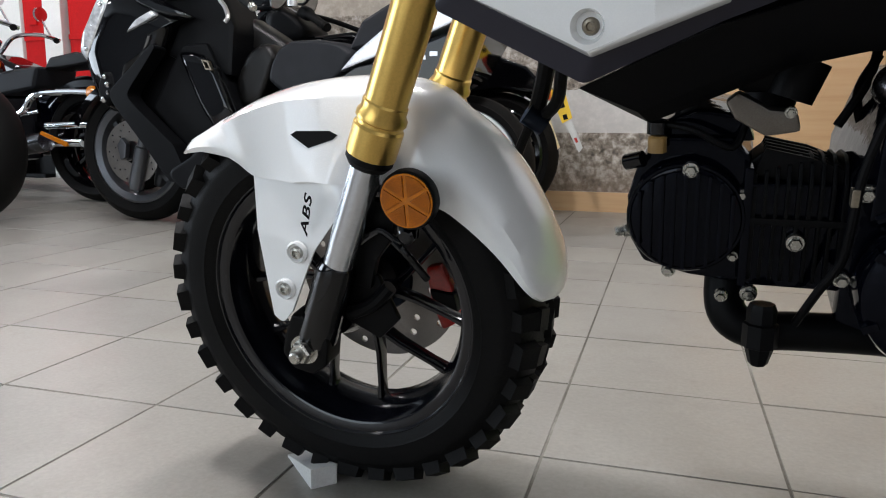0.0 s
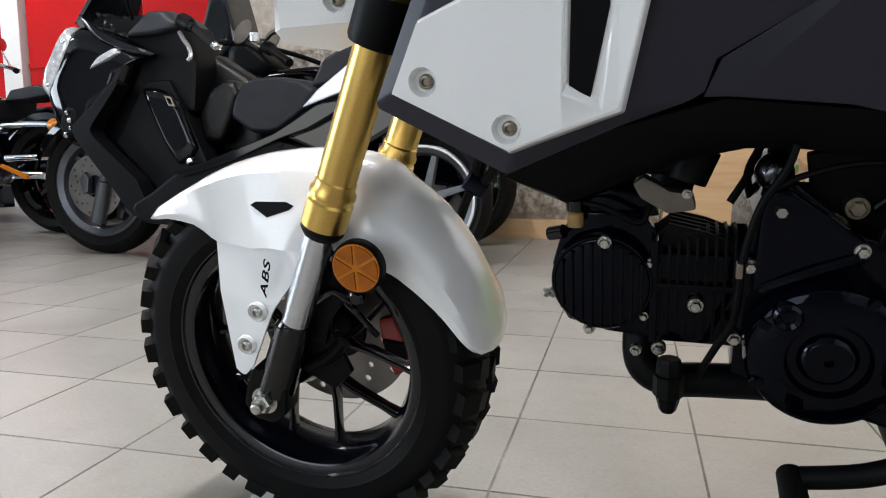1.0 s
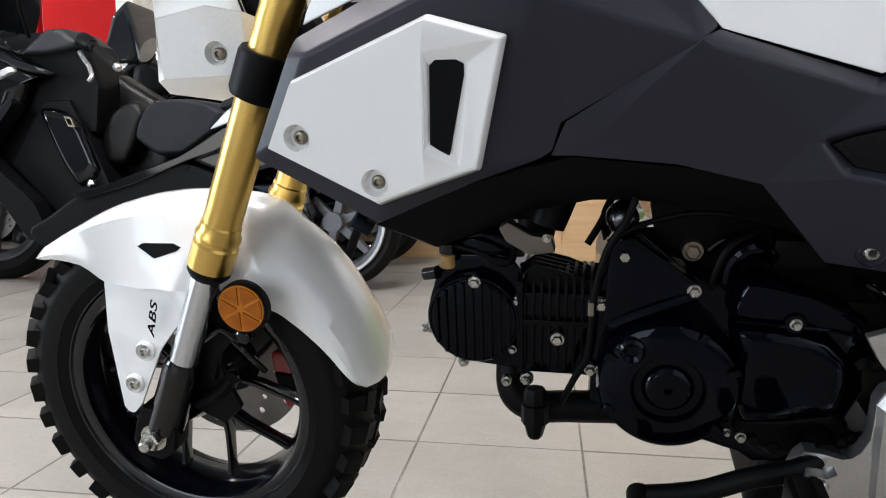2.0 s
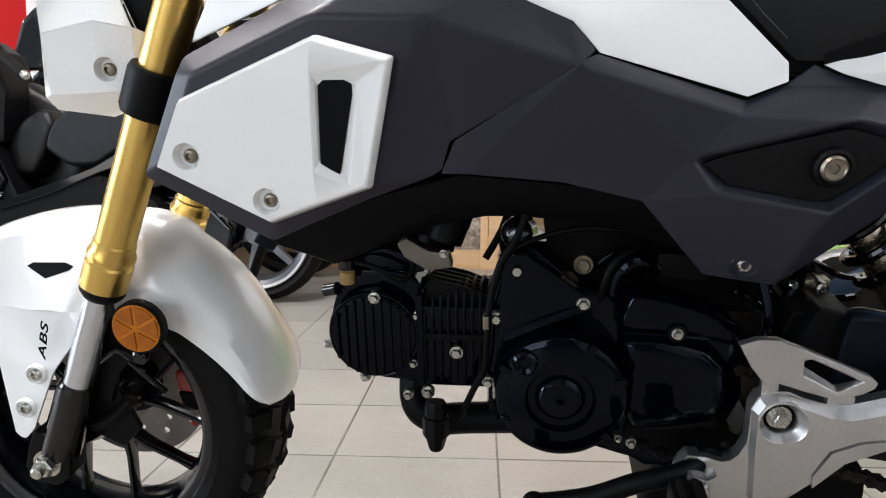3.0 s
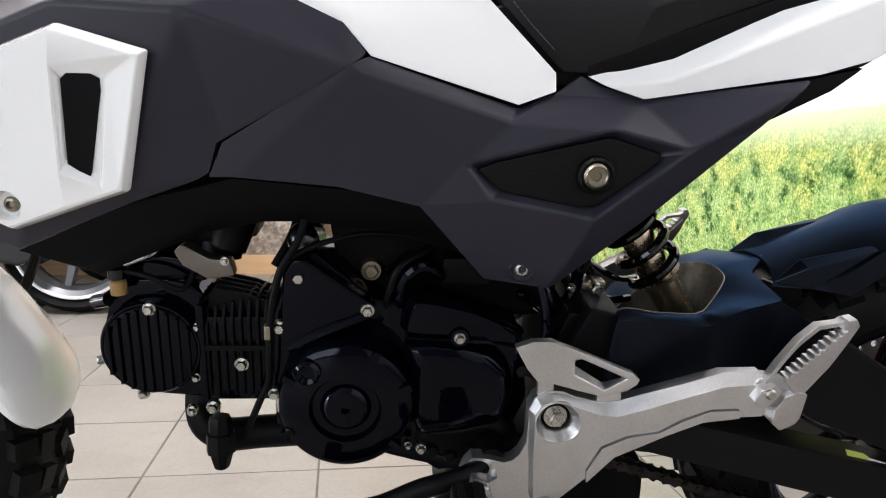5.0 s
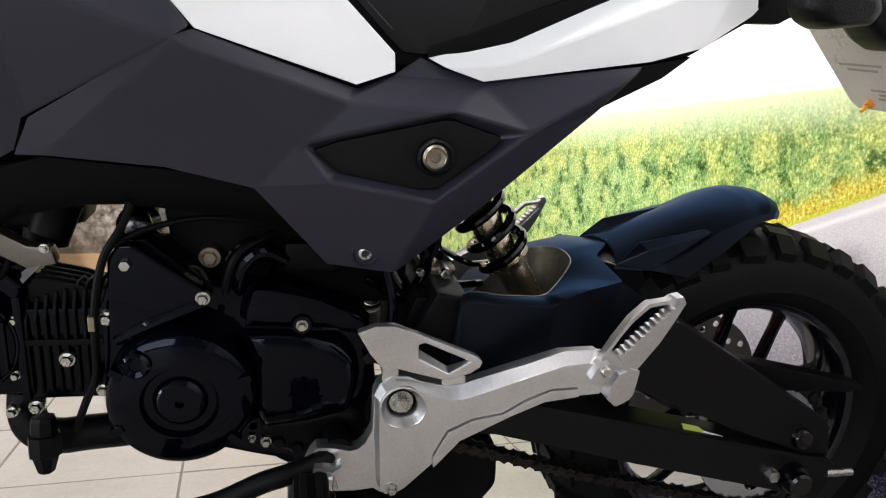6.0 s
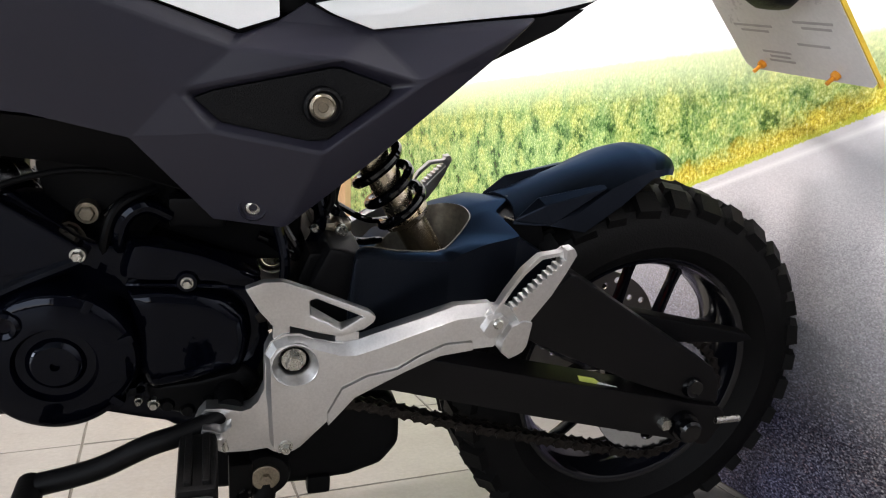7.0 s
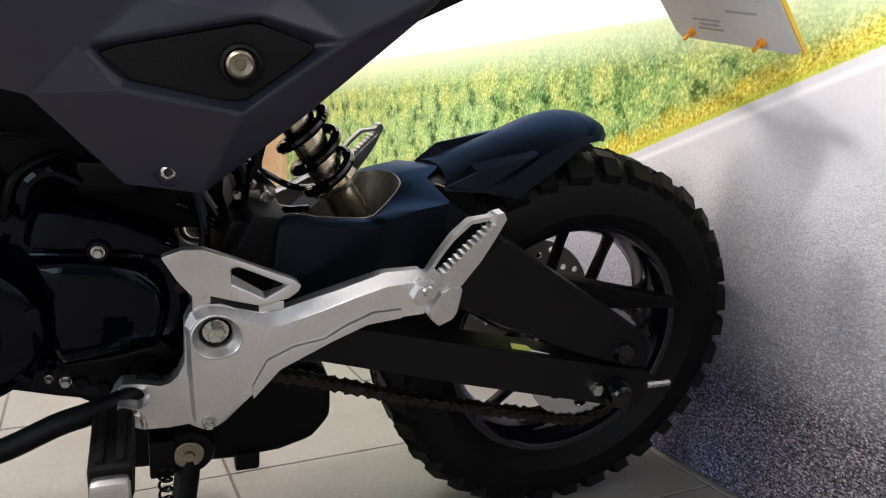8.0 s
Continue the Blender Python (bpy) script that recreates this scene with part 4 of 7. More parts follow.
for s, ob in ((-1, inlays[0]), (1, inlays[1])):
    # flat black insert gives the vent opening its inner darkness
    part("vent", prism([(-0.0765, 0.645), (-0.070, 0.651), (-0.060, 0.6525), (-0.048, 0.646), (-0.048, 0.637), (-0.0625, 0.570), (-0.0785, 0.5805)], s * 0.1716, s * 0.158, 0.0), INK_HOLE, ob, "black insert for the dark vent opening")
    for sx, sz in ((-0.198, 0.586), (-0.129, 0.547)):
        part("screw", socket_screw((sx + 0.001, s * 0.1640, sz - 0.0005), 0.0064, s), DULL, ob)

# black lower cover under the shroud and tank
LOWER = [(-0.142, -0.140, 0.500), (-0.046, -0.138, 0.541), (0.036, -0.128, 0.562), (0.205, -0.112, 0.543), (0.258, -0.090, 0.468), (0.236, -0.086, 0.484), (0.172, -0.092, 0.506), (0.091, -0.10, 0.517), (0.055, -0.102, 0.517), (0.005, -0.104, 0.507), (-0.093, -0.100, 0.466), (-0.10, -0.120, 0.478), (0.02, -0.118, 0.528), (0.10, -0.112, 0.536), (0.20, -0.103, 0.522)]
lower_bm = shell(LOWER, [(0, 1, 12, 11), (1, 2, 13, 12), (2, 3, 14, 13), (3, 4, 14), (14, 4, 5, 6), (13, 14, 6, 7), (12, 13, 7, 8, 9), (11, 12, 9, 10), (0, 11, 10)], 0.012, 0.0012)
both_sides("lower_cover", lower_bm, BLACK, bike, "black plastic lower cover")
part("frame_spine", merged(prism([(-0.20, 0.60), (-0.12, 0.505), (0.02, 0.53), (0.22, 0.55), (0.30, 0.49), (0.33, 0.50), (0.33, 0.62), (0.25, 0.69), (-0.18, 0.70)], -0.085, 0.085, 0.01), tube([(-0.26, 0, 0.68), (-0.2, 0, 0.6), (-0.1, 0, 0.52)], 0.025)), BLACK, bike)

# white tank
TANK = [(0.068, -0.122, 0.713), (0.130, -0.124, 0.691), (0.153, -0.128, 0.665), (0.282, -0.099, 0.625), (0.316, -0.094, 0.637), (0.316, -0.088, 0.653), (0.256, -0.082, 0.712), (0.20, -0.07, 0.775), (0.02, -0.08, 0.80), (-0.14, -0.09, 0.79), (-0.15, -0.112, 0.745), (-0.03, -0.125, 0.742), (0.14, -0.118, 0.70), (0.20, -0.108, 0.69)]
tank_bm = shell(TANK, [(0, 1, 12, 11), (1, 2, 12), (2, 3, 13, 12), (3, 4, 5, 6, 13), (12, 13, 6, 7), (11, 12, 7, 8), (10, 11, 8, 9)], 0.006, 0.0016)
tanks = both_sides("tank_cover", tank_bm, WHITE, bike, "glossy white tank cover", 40)
part("tank_top", merged(prism([(-0.14, 0.785), (0.02, 0.797), (0.19, 0.772), (0.19, 0.70), (-0.14, 0.70)], -0.083, 0.083, 0.012)), WHITE, bike)
NOSE = [(-0.201, -0.128, 0.679), (-0.196, -0.130, 0.688), (-0.183, -0.120, 0.72), (-0.15, -0.112, 0.76), (-0.08, -0.118, 0.752), (-0.113, -0.126, 0.715)]
both_sides("tank_nose", shell(NOSE, [(0, 1, 2, 5), (2, 3, 4, 5)], 0.006, 0.0015), WHITE, bike)

# grey side cover with its black pad
COVER = [(0.1515, -0.129, 0.6645), (0.283, -0.096, 0.621), (0.316, -0.092, 0.632), (0.340, -0.080, 0.650), (0.360, -0.084, 0.641), (0.395, -0.090, 0.629), (0.546, -0.101, 0.653), (0.504, -0.102, 0.612), (0.403, -0.103, 0.521), (0.321, -0.101, 0.454), (0.259, -0.094, 0.461), (0.204, -0.119, 0.541), (0.125, -0.129, 0.556), (0.040, -0.1385, 0.565), (0.0200, -0.1406, 0.5654), (0.0321, -0.1396, 0.5940),
         (0.1387, -0.1388, 0.6558), (0.276, -0.116, 0.612), (0.235, -0.122, 0.576), (0.350, -0.131, 0.530), (0.437, -0.119, 0.591), (0.535, -0.109, 0.645), (0.366, -0.122, 0.608), (0.245, -0.112, 0.571), (0.264, -0.114, 0.553), (0.354, -0.114, 0.537), (0.412, -0.110, 0.586), (0.364, -0.111, 0.601), (0.257, -0.1235, 0.546)]
cover_bm = shell(COVER, [(0, 1, 17, 16), (15, 14, 13, 16), (16, 13, 12), (16, 12, 11, 18), (16, 18, 17), (1, 2, 17), (2, 5, 17), (2, 3, 4, 5), (17, 5, 22), (17, 22, 18), (5, 6, 21, 20, 22), (6, 7, 21), (7, 20, 21), (7, 8, 19, 20), (8, 9, 19), (9, 10, 19), (11, 18, 28), (10, 11, 28, 19), (18, 22, 27, 23), (22, 20, 26, 27), (20, 19, 25, 26), (19, 28, 24, 25), (28, 18, 23, 24), (23, 27, 26, 25, 24)], 0.005, 0.0013, 0.0035)
covers = both_sides("side_cover", cover_bm, GREY, bike, "matt grey plastic side cover", 40)
for s, ob in ((-1, covers[0]), (1, covers[1])):
    pad = [(0.243, 0.571), (0.260, 0.578), (0.358, 0.602), (0.367, 0.602), (0.412, 0.587), (0.410, 0.580), (0.357, 0.537), (0.338, 0.534), (0.264, 0.551)]
    pad_ob = part("knee_pad", bevelled(prism(pad, s * 0.1185, s * 0.106, 0.0, 0.003), 0.002), PAD, ob, "grained black insert")
    part("cap_seat", spun((0.350, s * 0.120, 0.568), (0.350, s * 0.1275, 0.568), [(0, 0.0175), (0.7, 0.0165), (1, 0.014), (0.8, 0.0125)], 28), PAD, pad_ob)
    part("cap", spun((0.349, s * 0.119, 0.5685), (0.349, s * 0.1315, 0.5685), [(0, 0.0112), (0.8, 0.0112), (1, 0.0092), (0.90, 0.0082), (0.84, 0.0045), (0.7, 0.004)], 28), DULL, pad_ob, "dull metal bush")
    part("bolt_seat", spun((0.293, s * 0.094, 0.474), (0.293, s * 0.1045, 0.474), [(0, 0.014), (0.8, 0.013), (1, 0.0115), (0.7, 0.0095)], 24), GREY, ob)
    part("bolt", socket_screw((0.293, s * 0.101, 0.474), 0.0075, s), ZINC, ob)

# seat with its stitched front edge
SEAT = [(0.262, -0.070, 0.715), (0.311, -0.078, 0.665), (0.324, -0.080, 0.653), (0.344, -0.080, 0.6525), (0.375, -0.080, 0.659), (0.516, -0.076, 0.722), (0.62, -0.07, 0.765), (0.60, -0.045, 0.80), (0.45, -0.055, 0.775), (0.36, -0.06, 0.765), (0.27, -0.05, 0.772), (0.30, -0.084, 0.71), (0.40, -0.086, 0.71), (0.52, -0.082, 0.755), (0.45, 0.0, 0.785), (0.36, 0.0, 0.775), (0.27, 0.0, 0.785), (0.60, 0.0, 0.81)]
seat_faces = [(0, 1, 11), (1, 2, 3, 11), (3, 4, 12, 11), (4, 5, 13, 12), (5, 6, 13), (0, 11, 10), (11, 12, 9, 10), (12, 13, 8, 9), (13, 6, 7, 8), (10, 9, 15, 16), (9, 8, 14, 15), (8, 7, 17, 14)]
left = shell(SEAT, seat_faces, 0.012, 0.004)
seat = part("seat", merged(left.copy(), mirrored(left)), VINYL, bike, "black vinyl seat with a stitched seam", 60)
left.free()
part("seat_front_block", prism([(0.270, 0.640), (0.360, 0.640), (0.372, 0.664), (0.330, 0.672), (0.285, 0.712), (0.255, 0.705)], -0.072, 0.072, 0.004), BLACK, seat)
part("seat_base", prism([(0.28, 0.70), (0.33, 0.665), (0.375, 0.672), (0.60, 0.765), (0.45, 0.765), (0.30, 0.755)], -0.066, 0.066, 0.004), VINYL, seat)
STITCH = [(0.266, -0.0835, 0.722), (0.29, -0.0855, 0.695), (0.312, -0.0845, 0.674)]
for k in range(16):
    u = k / 15
    a, b = (STITCH[0], STITCH[1]) if u < 0.5 else (STITCH[1], STITCH[2])
    w = (u * 2) % 1 if u < 1 else 1.0
    p = Vector(a).lerp(Vector(b), w)
    part("stitch", rod(p - Vector((0.0012, 0, -0.0013)), p + Vector((0.0012, 0, -0.0013)), 0.0005, n=6), THREAD, seat)

# white tail cowl and black undertray
TAIL = [(0.346, -0.085, 0.650), (0.373, -0.080, 0.657), (0.423, -0.080, 0.670), (0.512, -0.078, 0.715), (0.556, -0.075, 0.741), (0.70, -0.06, 0.80), (0.70, -0.07, 0.745), (0.657, -0.085, 0.704), (0.607, -0.092, 0.672), (0.554, -0.096, 0.657), (0.396, -0.094, 0.632), (0.362, -0.092, 0.642), (0.42, -0.0945, 0.650), (0.54, -0.0965, 0.700), (0.64, -0.088, 0.740)]
tail_bm = shell(TAIL, [(0, 1, 12, 11), (1, 2, 3, 13, 12), (3, 4, 14, 13), (4, 5, 6, 14), (12, 13, 9, 10), (13, 14, 8, 9), (14, 6, 7, 8), (11, 12, 10)], 0.006, 0.0014, 0.003)
both_sides("tail_cowl", tail_bm, WHITE, bike, "pearl white tail cowl", 30)
part("undertray", prism([(0.40, 0.625), (0.545, 0.653), (0.601, 0.664), (0.66, 0.70), (0.70, 0.745), (0.62, 0.76), (0.45, 0.70), (0.345, 0.66), (0.35, 0.62)], -0.082, 0.082, 0.004), BLACK, bike)
part("undertray", prism([(0.500, 0.604), (0.546, 0.652), (0.602, 0.664), (0.574, 0.642)], -0.085, 0.085, 0.003), BLACK, bike)

# number plate on its hanger: blank back side, stickers shown as bars
part("plate_hanger", merged(tube([(0.66, 0, 0.775), (0.78, 0, 0.785), (0.85, 0, 0.765), (0.868, 0, 0.715)], 0.016), box(0.845, 0.875, -0.03, 0.03, 0.705, 0.735, 0.006)), BLACK, bike)
def plate_point(u, v):
    """u across to the left, v up the plate."""
    return Vector((0.947 - 0.70 * v, 0.10 - u, 0.608 + v * 0.72))
pl = bmesh.new()
for d in (0.0, 0.003):
    for u, v in ((0.008, 0), (0.206, 0), (0.214, 0.008), (0.214, 0.17), (0, 0.17), (0, 0.008)):
        q = plate_point(u, v)
        pl.verts.new(q + Vector((0.72, 0, 0.70)) * d)
pl.verts.ensure_lookup_table()
vv = pl.verts[:]
pl.faces.new(vv[:6])
pl.faces.new(vv[6:][::-1])
for i in range(6):
    pl.faces.new((vv[i], vv[(i + 1) % 6], vv[6 + (i + 1) % 6], vv[6 + i]))
plate = part("number_plate", pl, PLATE, bike, "blank back of a white number plate")
fr = bmesh.new()
for u, v, d in ((0.213, 0.0, 0.001), (0.216, 0.0, 0.001), (0.216, 0.17, 0.001), (0.213, 0.17, 0.001)):
    fr.verts.new(plate_point(u, v) + Vector((0.72, 0, 0.70)) * 0.001)
for u, v in ((0.213, 0.0), (0.216, 0.0), (0.216, 0.17), (0.213, 0.17)):
    fr.verts.new(plate_point(u, v) + Vector((0.72, 0, 0.70)) * 0.006)
fr.verts.ensure_lookup_table()
w = fr.verts[:]
fr.faces.new(w[:4])
fr.faces.new(w[4:][::-1])
for i in range(4):
    fr.faces.new((w[i], w[(i + 1) % 4], w[4 + (i + 1) % 4], w[4 + i]))
part("edge", fr, YELLOW, plate, "yellow reflective edge")
for u in (0.036, 0.160):
    p = plate_point(u, 0.012)
    n = Vector((-0.72, 0, -0.70))
    part("plate_screw", merged(spun(p - n * 0.004, p + n * 0.006, [(0, 0.0060), (0.8, 0.0056), (1, 0.004)], 16), rod(p, p + n * 0.016, 0.0026, n=10)), ORANGE, plate, "orange plastic screw")
for (u0, v0, width) in ((0.05, 0.035, 0.05), (0.06, 0.028, 0.035), (0.055, 0.021, 0.045), (0.02, 0.075, 0.07), (0.03, 0.067, 0.05), (0.13, 0.085, 0.06), (0.14, 0.077, 0.045), (0.12, 0.052, 0.05)):
    bar = bmesh.new()
    bmesh.ops.create_cube(bar, size=1.0)
    for v in bar.verts:
        q = plate_point(u0 + (v.co.x + 0.5) * width, v0 + v.co.z * 0.0035)
        v.co = q + Vector((-0.72, 0, -0.70)) * (0.0004 if v.co.y > 0 else -0.0004)
    part("sticker_line", bar, PRINT, plate, "grey line of print")
POD = ((0.55, 0.0), (0.85, 0.08), (1.0, 0.25), (1.0, 0.55), (0.95, 0.76), (0.82, 0.91), (0.55, 1.0))
pod = pillow([(0.675, 0.712), (0.684, 0.7005), (0.699, 0.695), (0.7184, 0.697), (0.7438, 0.701), (0.752, 0.714), (0.745, 0.728), (0.70, 0.737), (0.676, 0.730)], -0.098, -0.150, POD, 4)
both_sides("indicator", pod, PAD, bike, "black rear indicator body", 60)
part("rear_lamp", pillow([(0.790, 0.712), (0.799, 0.702), (0.8141, 0.6885), (0.8307, 0.6803), (0.851, 0.680), (0.868, 0.699), (0.856, 0.732), (0.812, 0.740), (0.793, 0.728)], -0.02, -0.078, POD, 4), PAD, bike, "black rear lamp housing", 60)
part("tail_end", prism([(0.650, 0.705), (0.6732, 0.6975), (0.7099, 0.6984), (0.7225, 0.7057), (0.760, 0.712), (0.790, 0.735), (0.74, 0.765), (0.66, 0.765)], -0.052, 0.052, 0.005), BLACK, bike)

# headlamp cowl
COWL = [(-0.373, -0.086, 0.690), (-0.379, -0.086, 0.629), (-0.372, -0.080, 0.616), (-0.325, -0.060, 0.606), (-0.287, -0.066, 0.618), (-0.272, -0.074, 0.650), (-0.270, -0.074, 0.687), (-0.280, -0.082, 0.692), (-0.315, -0.090, 0.70), (-0.37, -0.088, 0.74), (-0.30, -0.080, 0.75), (-0.370, -0.090, 0.632), (-0.284, -0.082, 0.634)]
cowl_bm = shell(COWL, [(0, 1, 11), (1, 2, 4, 12, 11), (2, 3, 4), (4, 5, 12), (5, 6, 7, 12), (8, 7, 10, 9, 0)], 0.005, 0.0012)
cowl_bm = merged(cowl_bm, cupped([COWL[i] for i in (11, 12, 7, 8, 0)], [(-0.312, 0.655)], 0.012, 0.009))
cowls = both_sides("headlamp_cowl", cowl_bm, WHITE, bike, "pearl white headlamp cowl", 25)
for s, ob in ((-1, cowls[0]), (1, cowls[1])):
    part("screw", socket_screw((-0.311, s * 0.0800, 0.6545), 0.0062, s), DULL, ob)
part("cowl_stay", box(-0.284, -0.262, -0.068, -0.050, 0.634, 0.77, 0.005), BLACK, bike)
part("headlamp_body", box(-0.37, -0.27, -0.07, 0.07, 0.63, 0.75, 0.015), BLACK, bike)


# ---- engine ----
engine = part("engine", prism([(0.055, 0.30), (0.058, 0.42), (0.078, 0.482), (0.10, 0.485), (0.152, 0.440), (0.20, 0.430), (0.30, 0.405), (0.31, 0.33), (0.285, 0.27), (0.24, 0.245), (0.19, 0.258), (0.11, 0.282)], -0.088, 0.09, 0.008), CASE, bike, "black enamelled single cylinder engine")
gen = part("generator_cover", moved(lathe([(-0.088, 0.060), (-0.088, 0.0665), (-0.116, 0.0660), (-0.126, 0.0625), (-0.131, 0.055), (-0.132, 0.034), (-0.126, 0.031), (-0.126, 0.024), (-0.131, 0.021), (-0.133, 0.018), (-0.133, 0.004), (-0.128, 0.003)], 64), Matrix.Translation((0.129, 0, 0.343))), CASE, engine, "round glossy black generator cover")
part("plug", spun((0.095, -0.118, 0.382), (0.095, -0.1375, 0.382), [(0, 0.0125), (0.85, 0.0120), (1, 0.0095), (0.9, 0.0055), (0.82, 0.005)], 24), CASE, gen)
for a in (20, 62, 150, 205, 320):
    c = Vector((0.129 + 0.060 * math.cos(radians(a)), 0, 0.343 + 0.060 * math.sin(radians(a))))
    part("rib", moved(box(-0.006, 0.006, -0.1325, -0.118, -0.0035, 0.0035, 0.001), Matrix.Translation(c) @ Matrix.Rotation(-radians(a), 4, "Y")), CASE, gen)
part("timing_cover", prism([(0.068, 0.392), (0.071, 0.470), (0.080, 0.482), (0.094, 0.482), (0.152, 0.440), (0.156, 0.428), (0.12, 0.408), (0.092, 0.398)], -0.106, -0.085, 0.004), CASE, engine, "black triangular upper cover")
part("rib", tube([(0.074, -0.104, 0.394), (0.11, -0.107, 0.412), (0.150, -0.105, 0.428)], 0.0055), CASE, engine)
part("sprocket_cover", pillow([(0.184, 0.4005), (0.208, 0.4035), (0.240, 0.4005), (0.268, 0.391), (0.287, 0.373), (0.2915, 0.350), (0.284, 0.319), (0.240, 0.306), (0.200, 0.300), (0.1885, 0.330), (0.188, 0.370)], -0.085, -0.117), CASE, engine, "glossy black sprocket cover", 40)
part("upper_case_cover", pillow([(0.180, 0.4130), (0.189, 0.4440), (0.212, 0.4425), (0.250, 0.4335), (0.282, 0.4190), (0.300, 0.4080), (0.270, 0.4065), (0.225, 0.4080)], -0.085, -0.112, ((1.0, 0.0), (1.0, 0.45), (0.95, 0.80), (0.88, 0.97), (0.60, 1.0))), CASE, engine, "glossy black upper cover", 40)
part("cover_rib", tube([(0.186, -0.112, 0.4075), (0.225, -0.1135, 0.4060), (0.262, -0.112, 0.4035), (0.292, -0.106, 0.397)], 0.0022, 8), CASE, engine)
part("lower_web", pillow([(0.196, 0.298), (0.240, 0.303), (0.283, 0.312), (0.300, 0.296), (0.288, 0.270), (0.235, 0.262), (0.200, 0.275)], -0.080, -0.100), BLACK, engine)
for at in ((0.214, 0.279), (0.232, 0.272), (0.252, 0.281), (0.272, 0.288)):
    part("case_lug", spun((at[0], -0.085, at[1]), (at[0], -0.104, at[1]), [(0, 0.0075), (0.8, 0.0070), (1, 0.0050)], 14), BLACK, engine)
part("sump", prism([(0.15, 0.278), (0.285, 0.27), (0.255, 0.238), (0.222, 0.232), (0.196, 0.250)], -0.07, 0.09, 0.008), CASE, engine)
part("bolt_boss", spun((0.236, -0.095, 0.4090), (0.236, -0.116, 0.4090), [(0, 0.0115), (0.75, 0.0110), (1, 0.0085)], 20), CASE, engine)
# cylinder with its cooling fins
part("barrel_top", prism([(-0.016, 0.424), (-0.004, 0.434), (0.03, 0.426), (0.066, 0.412), (0.066, 0.40), (-0.016, 0.40)], -0.050, -0.010, 0.003), BLACK, engine)
part("barrel", box(-0.016, 0.066, -0.066, 0.035, 0.318, 0.410, 0.004), CASE, engine)
for k in range(10):
    x = -0.012 + 0.0083 * k
    zt = 0.420 + min(k, 4) * 0.0025
    outline = [(-0.068, 0.325), (-0.071, 0.333), (-0.071, zt - 0.022), (-0.060, zt - 0.004), (-0.045, zt), (-0.01, zt - 0.004), (0.03, zt - 0.02), (0.036, 0.325), (0.03, 0.316)]
    fin = prism(outline, 0.0, 0.0030, 0.0006)
    for v in fin.verts:
        v.co = Vector((x + v.co.y, v.co.x, v.co.z))
    part("cooling_fin", fin, BLACK, engine)
part("fin_bridge", box(-0.013, 0.068, -0.0725, -0.066, 0.3755, 0.3815, 0.001), BLACK, engine)
part("base_flange", box(-0.019, -0.012, -0.0735, 0.03, 0.320, 0.424, 0.0015), CASE, engine)
for k in range(5):
    part("cooling_fin", prism([(-0.012, 0.415), (0.066, 0.402), (0.066, 0.415), (0.030, 0.4295), (-0.004, 0.437)], -0.058 + 0.012 * k, -0.0545 + 0.012 * k, 0.0006), BLACK, engine)
# cylinder head and its finned round cover
head = part("cylinder_head", prism([(-0.112, 0.352), (-0.100, 0.330), (-0.060, 0.320), (-0.016, 0.316), (-0.014, 0.43), (-0.03, 0.446), (-0.085, 0.446), (-0.105, 0.425), (-0.115, 0.39)], -0.058, 0.06, 0.006), CASE, engine)
part("round_cover", moved(lathe([(-0.055, 0.047), (-0.070, 0.0470), (-0.075, 0.0445), (-0.077, 0.038), (-0.077, 0.004)], 48), Matrix.Translation((-0.064, 0, 0.379))), CASE, head, "round finned black cover")
for k in range(9):
    x = -0.1015 + 0.0094 * k
    h = math.sqrt(max(0.0001, 0.0455 ** 2 - (x + 0.064) ** 2)) * 0.985
    part("cover_fin", box(x - 0.0016, x + 0.0016, -0.0808, -0.070, 0.379 - h, 0.379 + h * 0.95, 0.0008), CASE, head)
part("cover_lip", moved(lathe([(-0.066, 0.0470), (-0.066, 0.0488), (-0.072, 0.0490), (-0.0745, 0.0475), (-0.0745, 0.0455)], 48, closed=True), Matrix.Translation((-0.064, 0, 0.379))), CASE, head)
part("rocker_box", prism([(-0.095, 0.44), (-0.10, 0.452), (-0.06, 0.468), (-0.02, 0.462), (-0.012, 0.44)], -0.05, 0.05, 0.005), CASE, head)
part("sensor", merged(spun((-0.089, -0.072, 0.436), (-0.089, -0.072, 0.450), [(0, 0.0078), (0.9, 0.0078), (1, 0.006)], 16)), ORANGE_DULL, head, "translucent amber sensor plug")
part("sensor_cap", merged(spun((-0.089, -0.072, 0.452), (-0.089, -0.072, 0.463), [(0, 0.0088), (0.9, 0.0088), (1, 0.007)], 16), rod((-0.10, -0.072, 0.430), (-0.115, -0.066, 0.425), 0.007, n=12)), GLOSS, head)
for at, r in (((-0.061, -0.075, 0.422), 0.0072), ((-0.076, -0.070, 0.329), 0.0065), ((-0.009, -0.068, 0.312), 0.0078), ((0.023, -0.072, 0.362), 0.0080), ((-0.031, -0.066, 0.307), 0.0060), ((-0.020, -0.066, 0.400), 0.0050), ((-0.024, -0.066, 0.345), 0.0050)):
    part("bolt", bolt(at, r, 0.008), ZINC, engine, "zinc plated bolt")
part("bolt", moved(bolt((0, 0, 0), 0.0065, 0.012), Matrix.Translation((-0.114, -0.05, 0.357)) @ Matrix.Rotation(radians(-70), 4, "Z")), ZINC, engine)
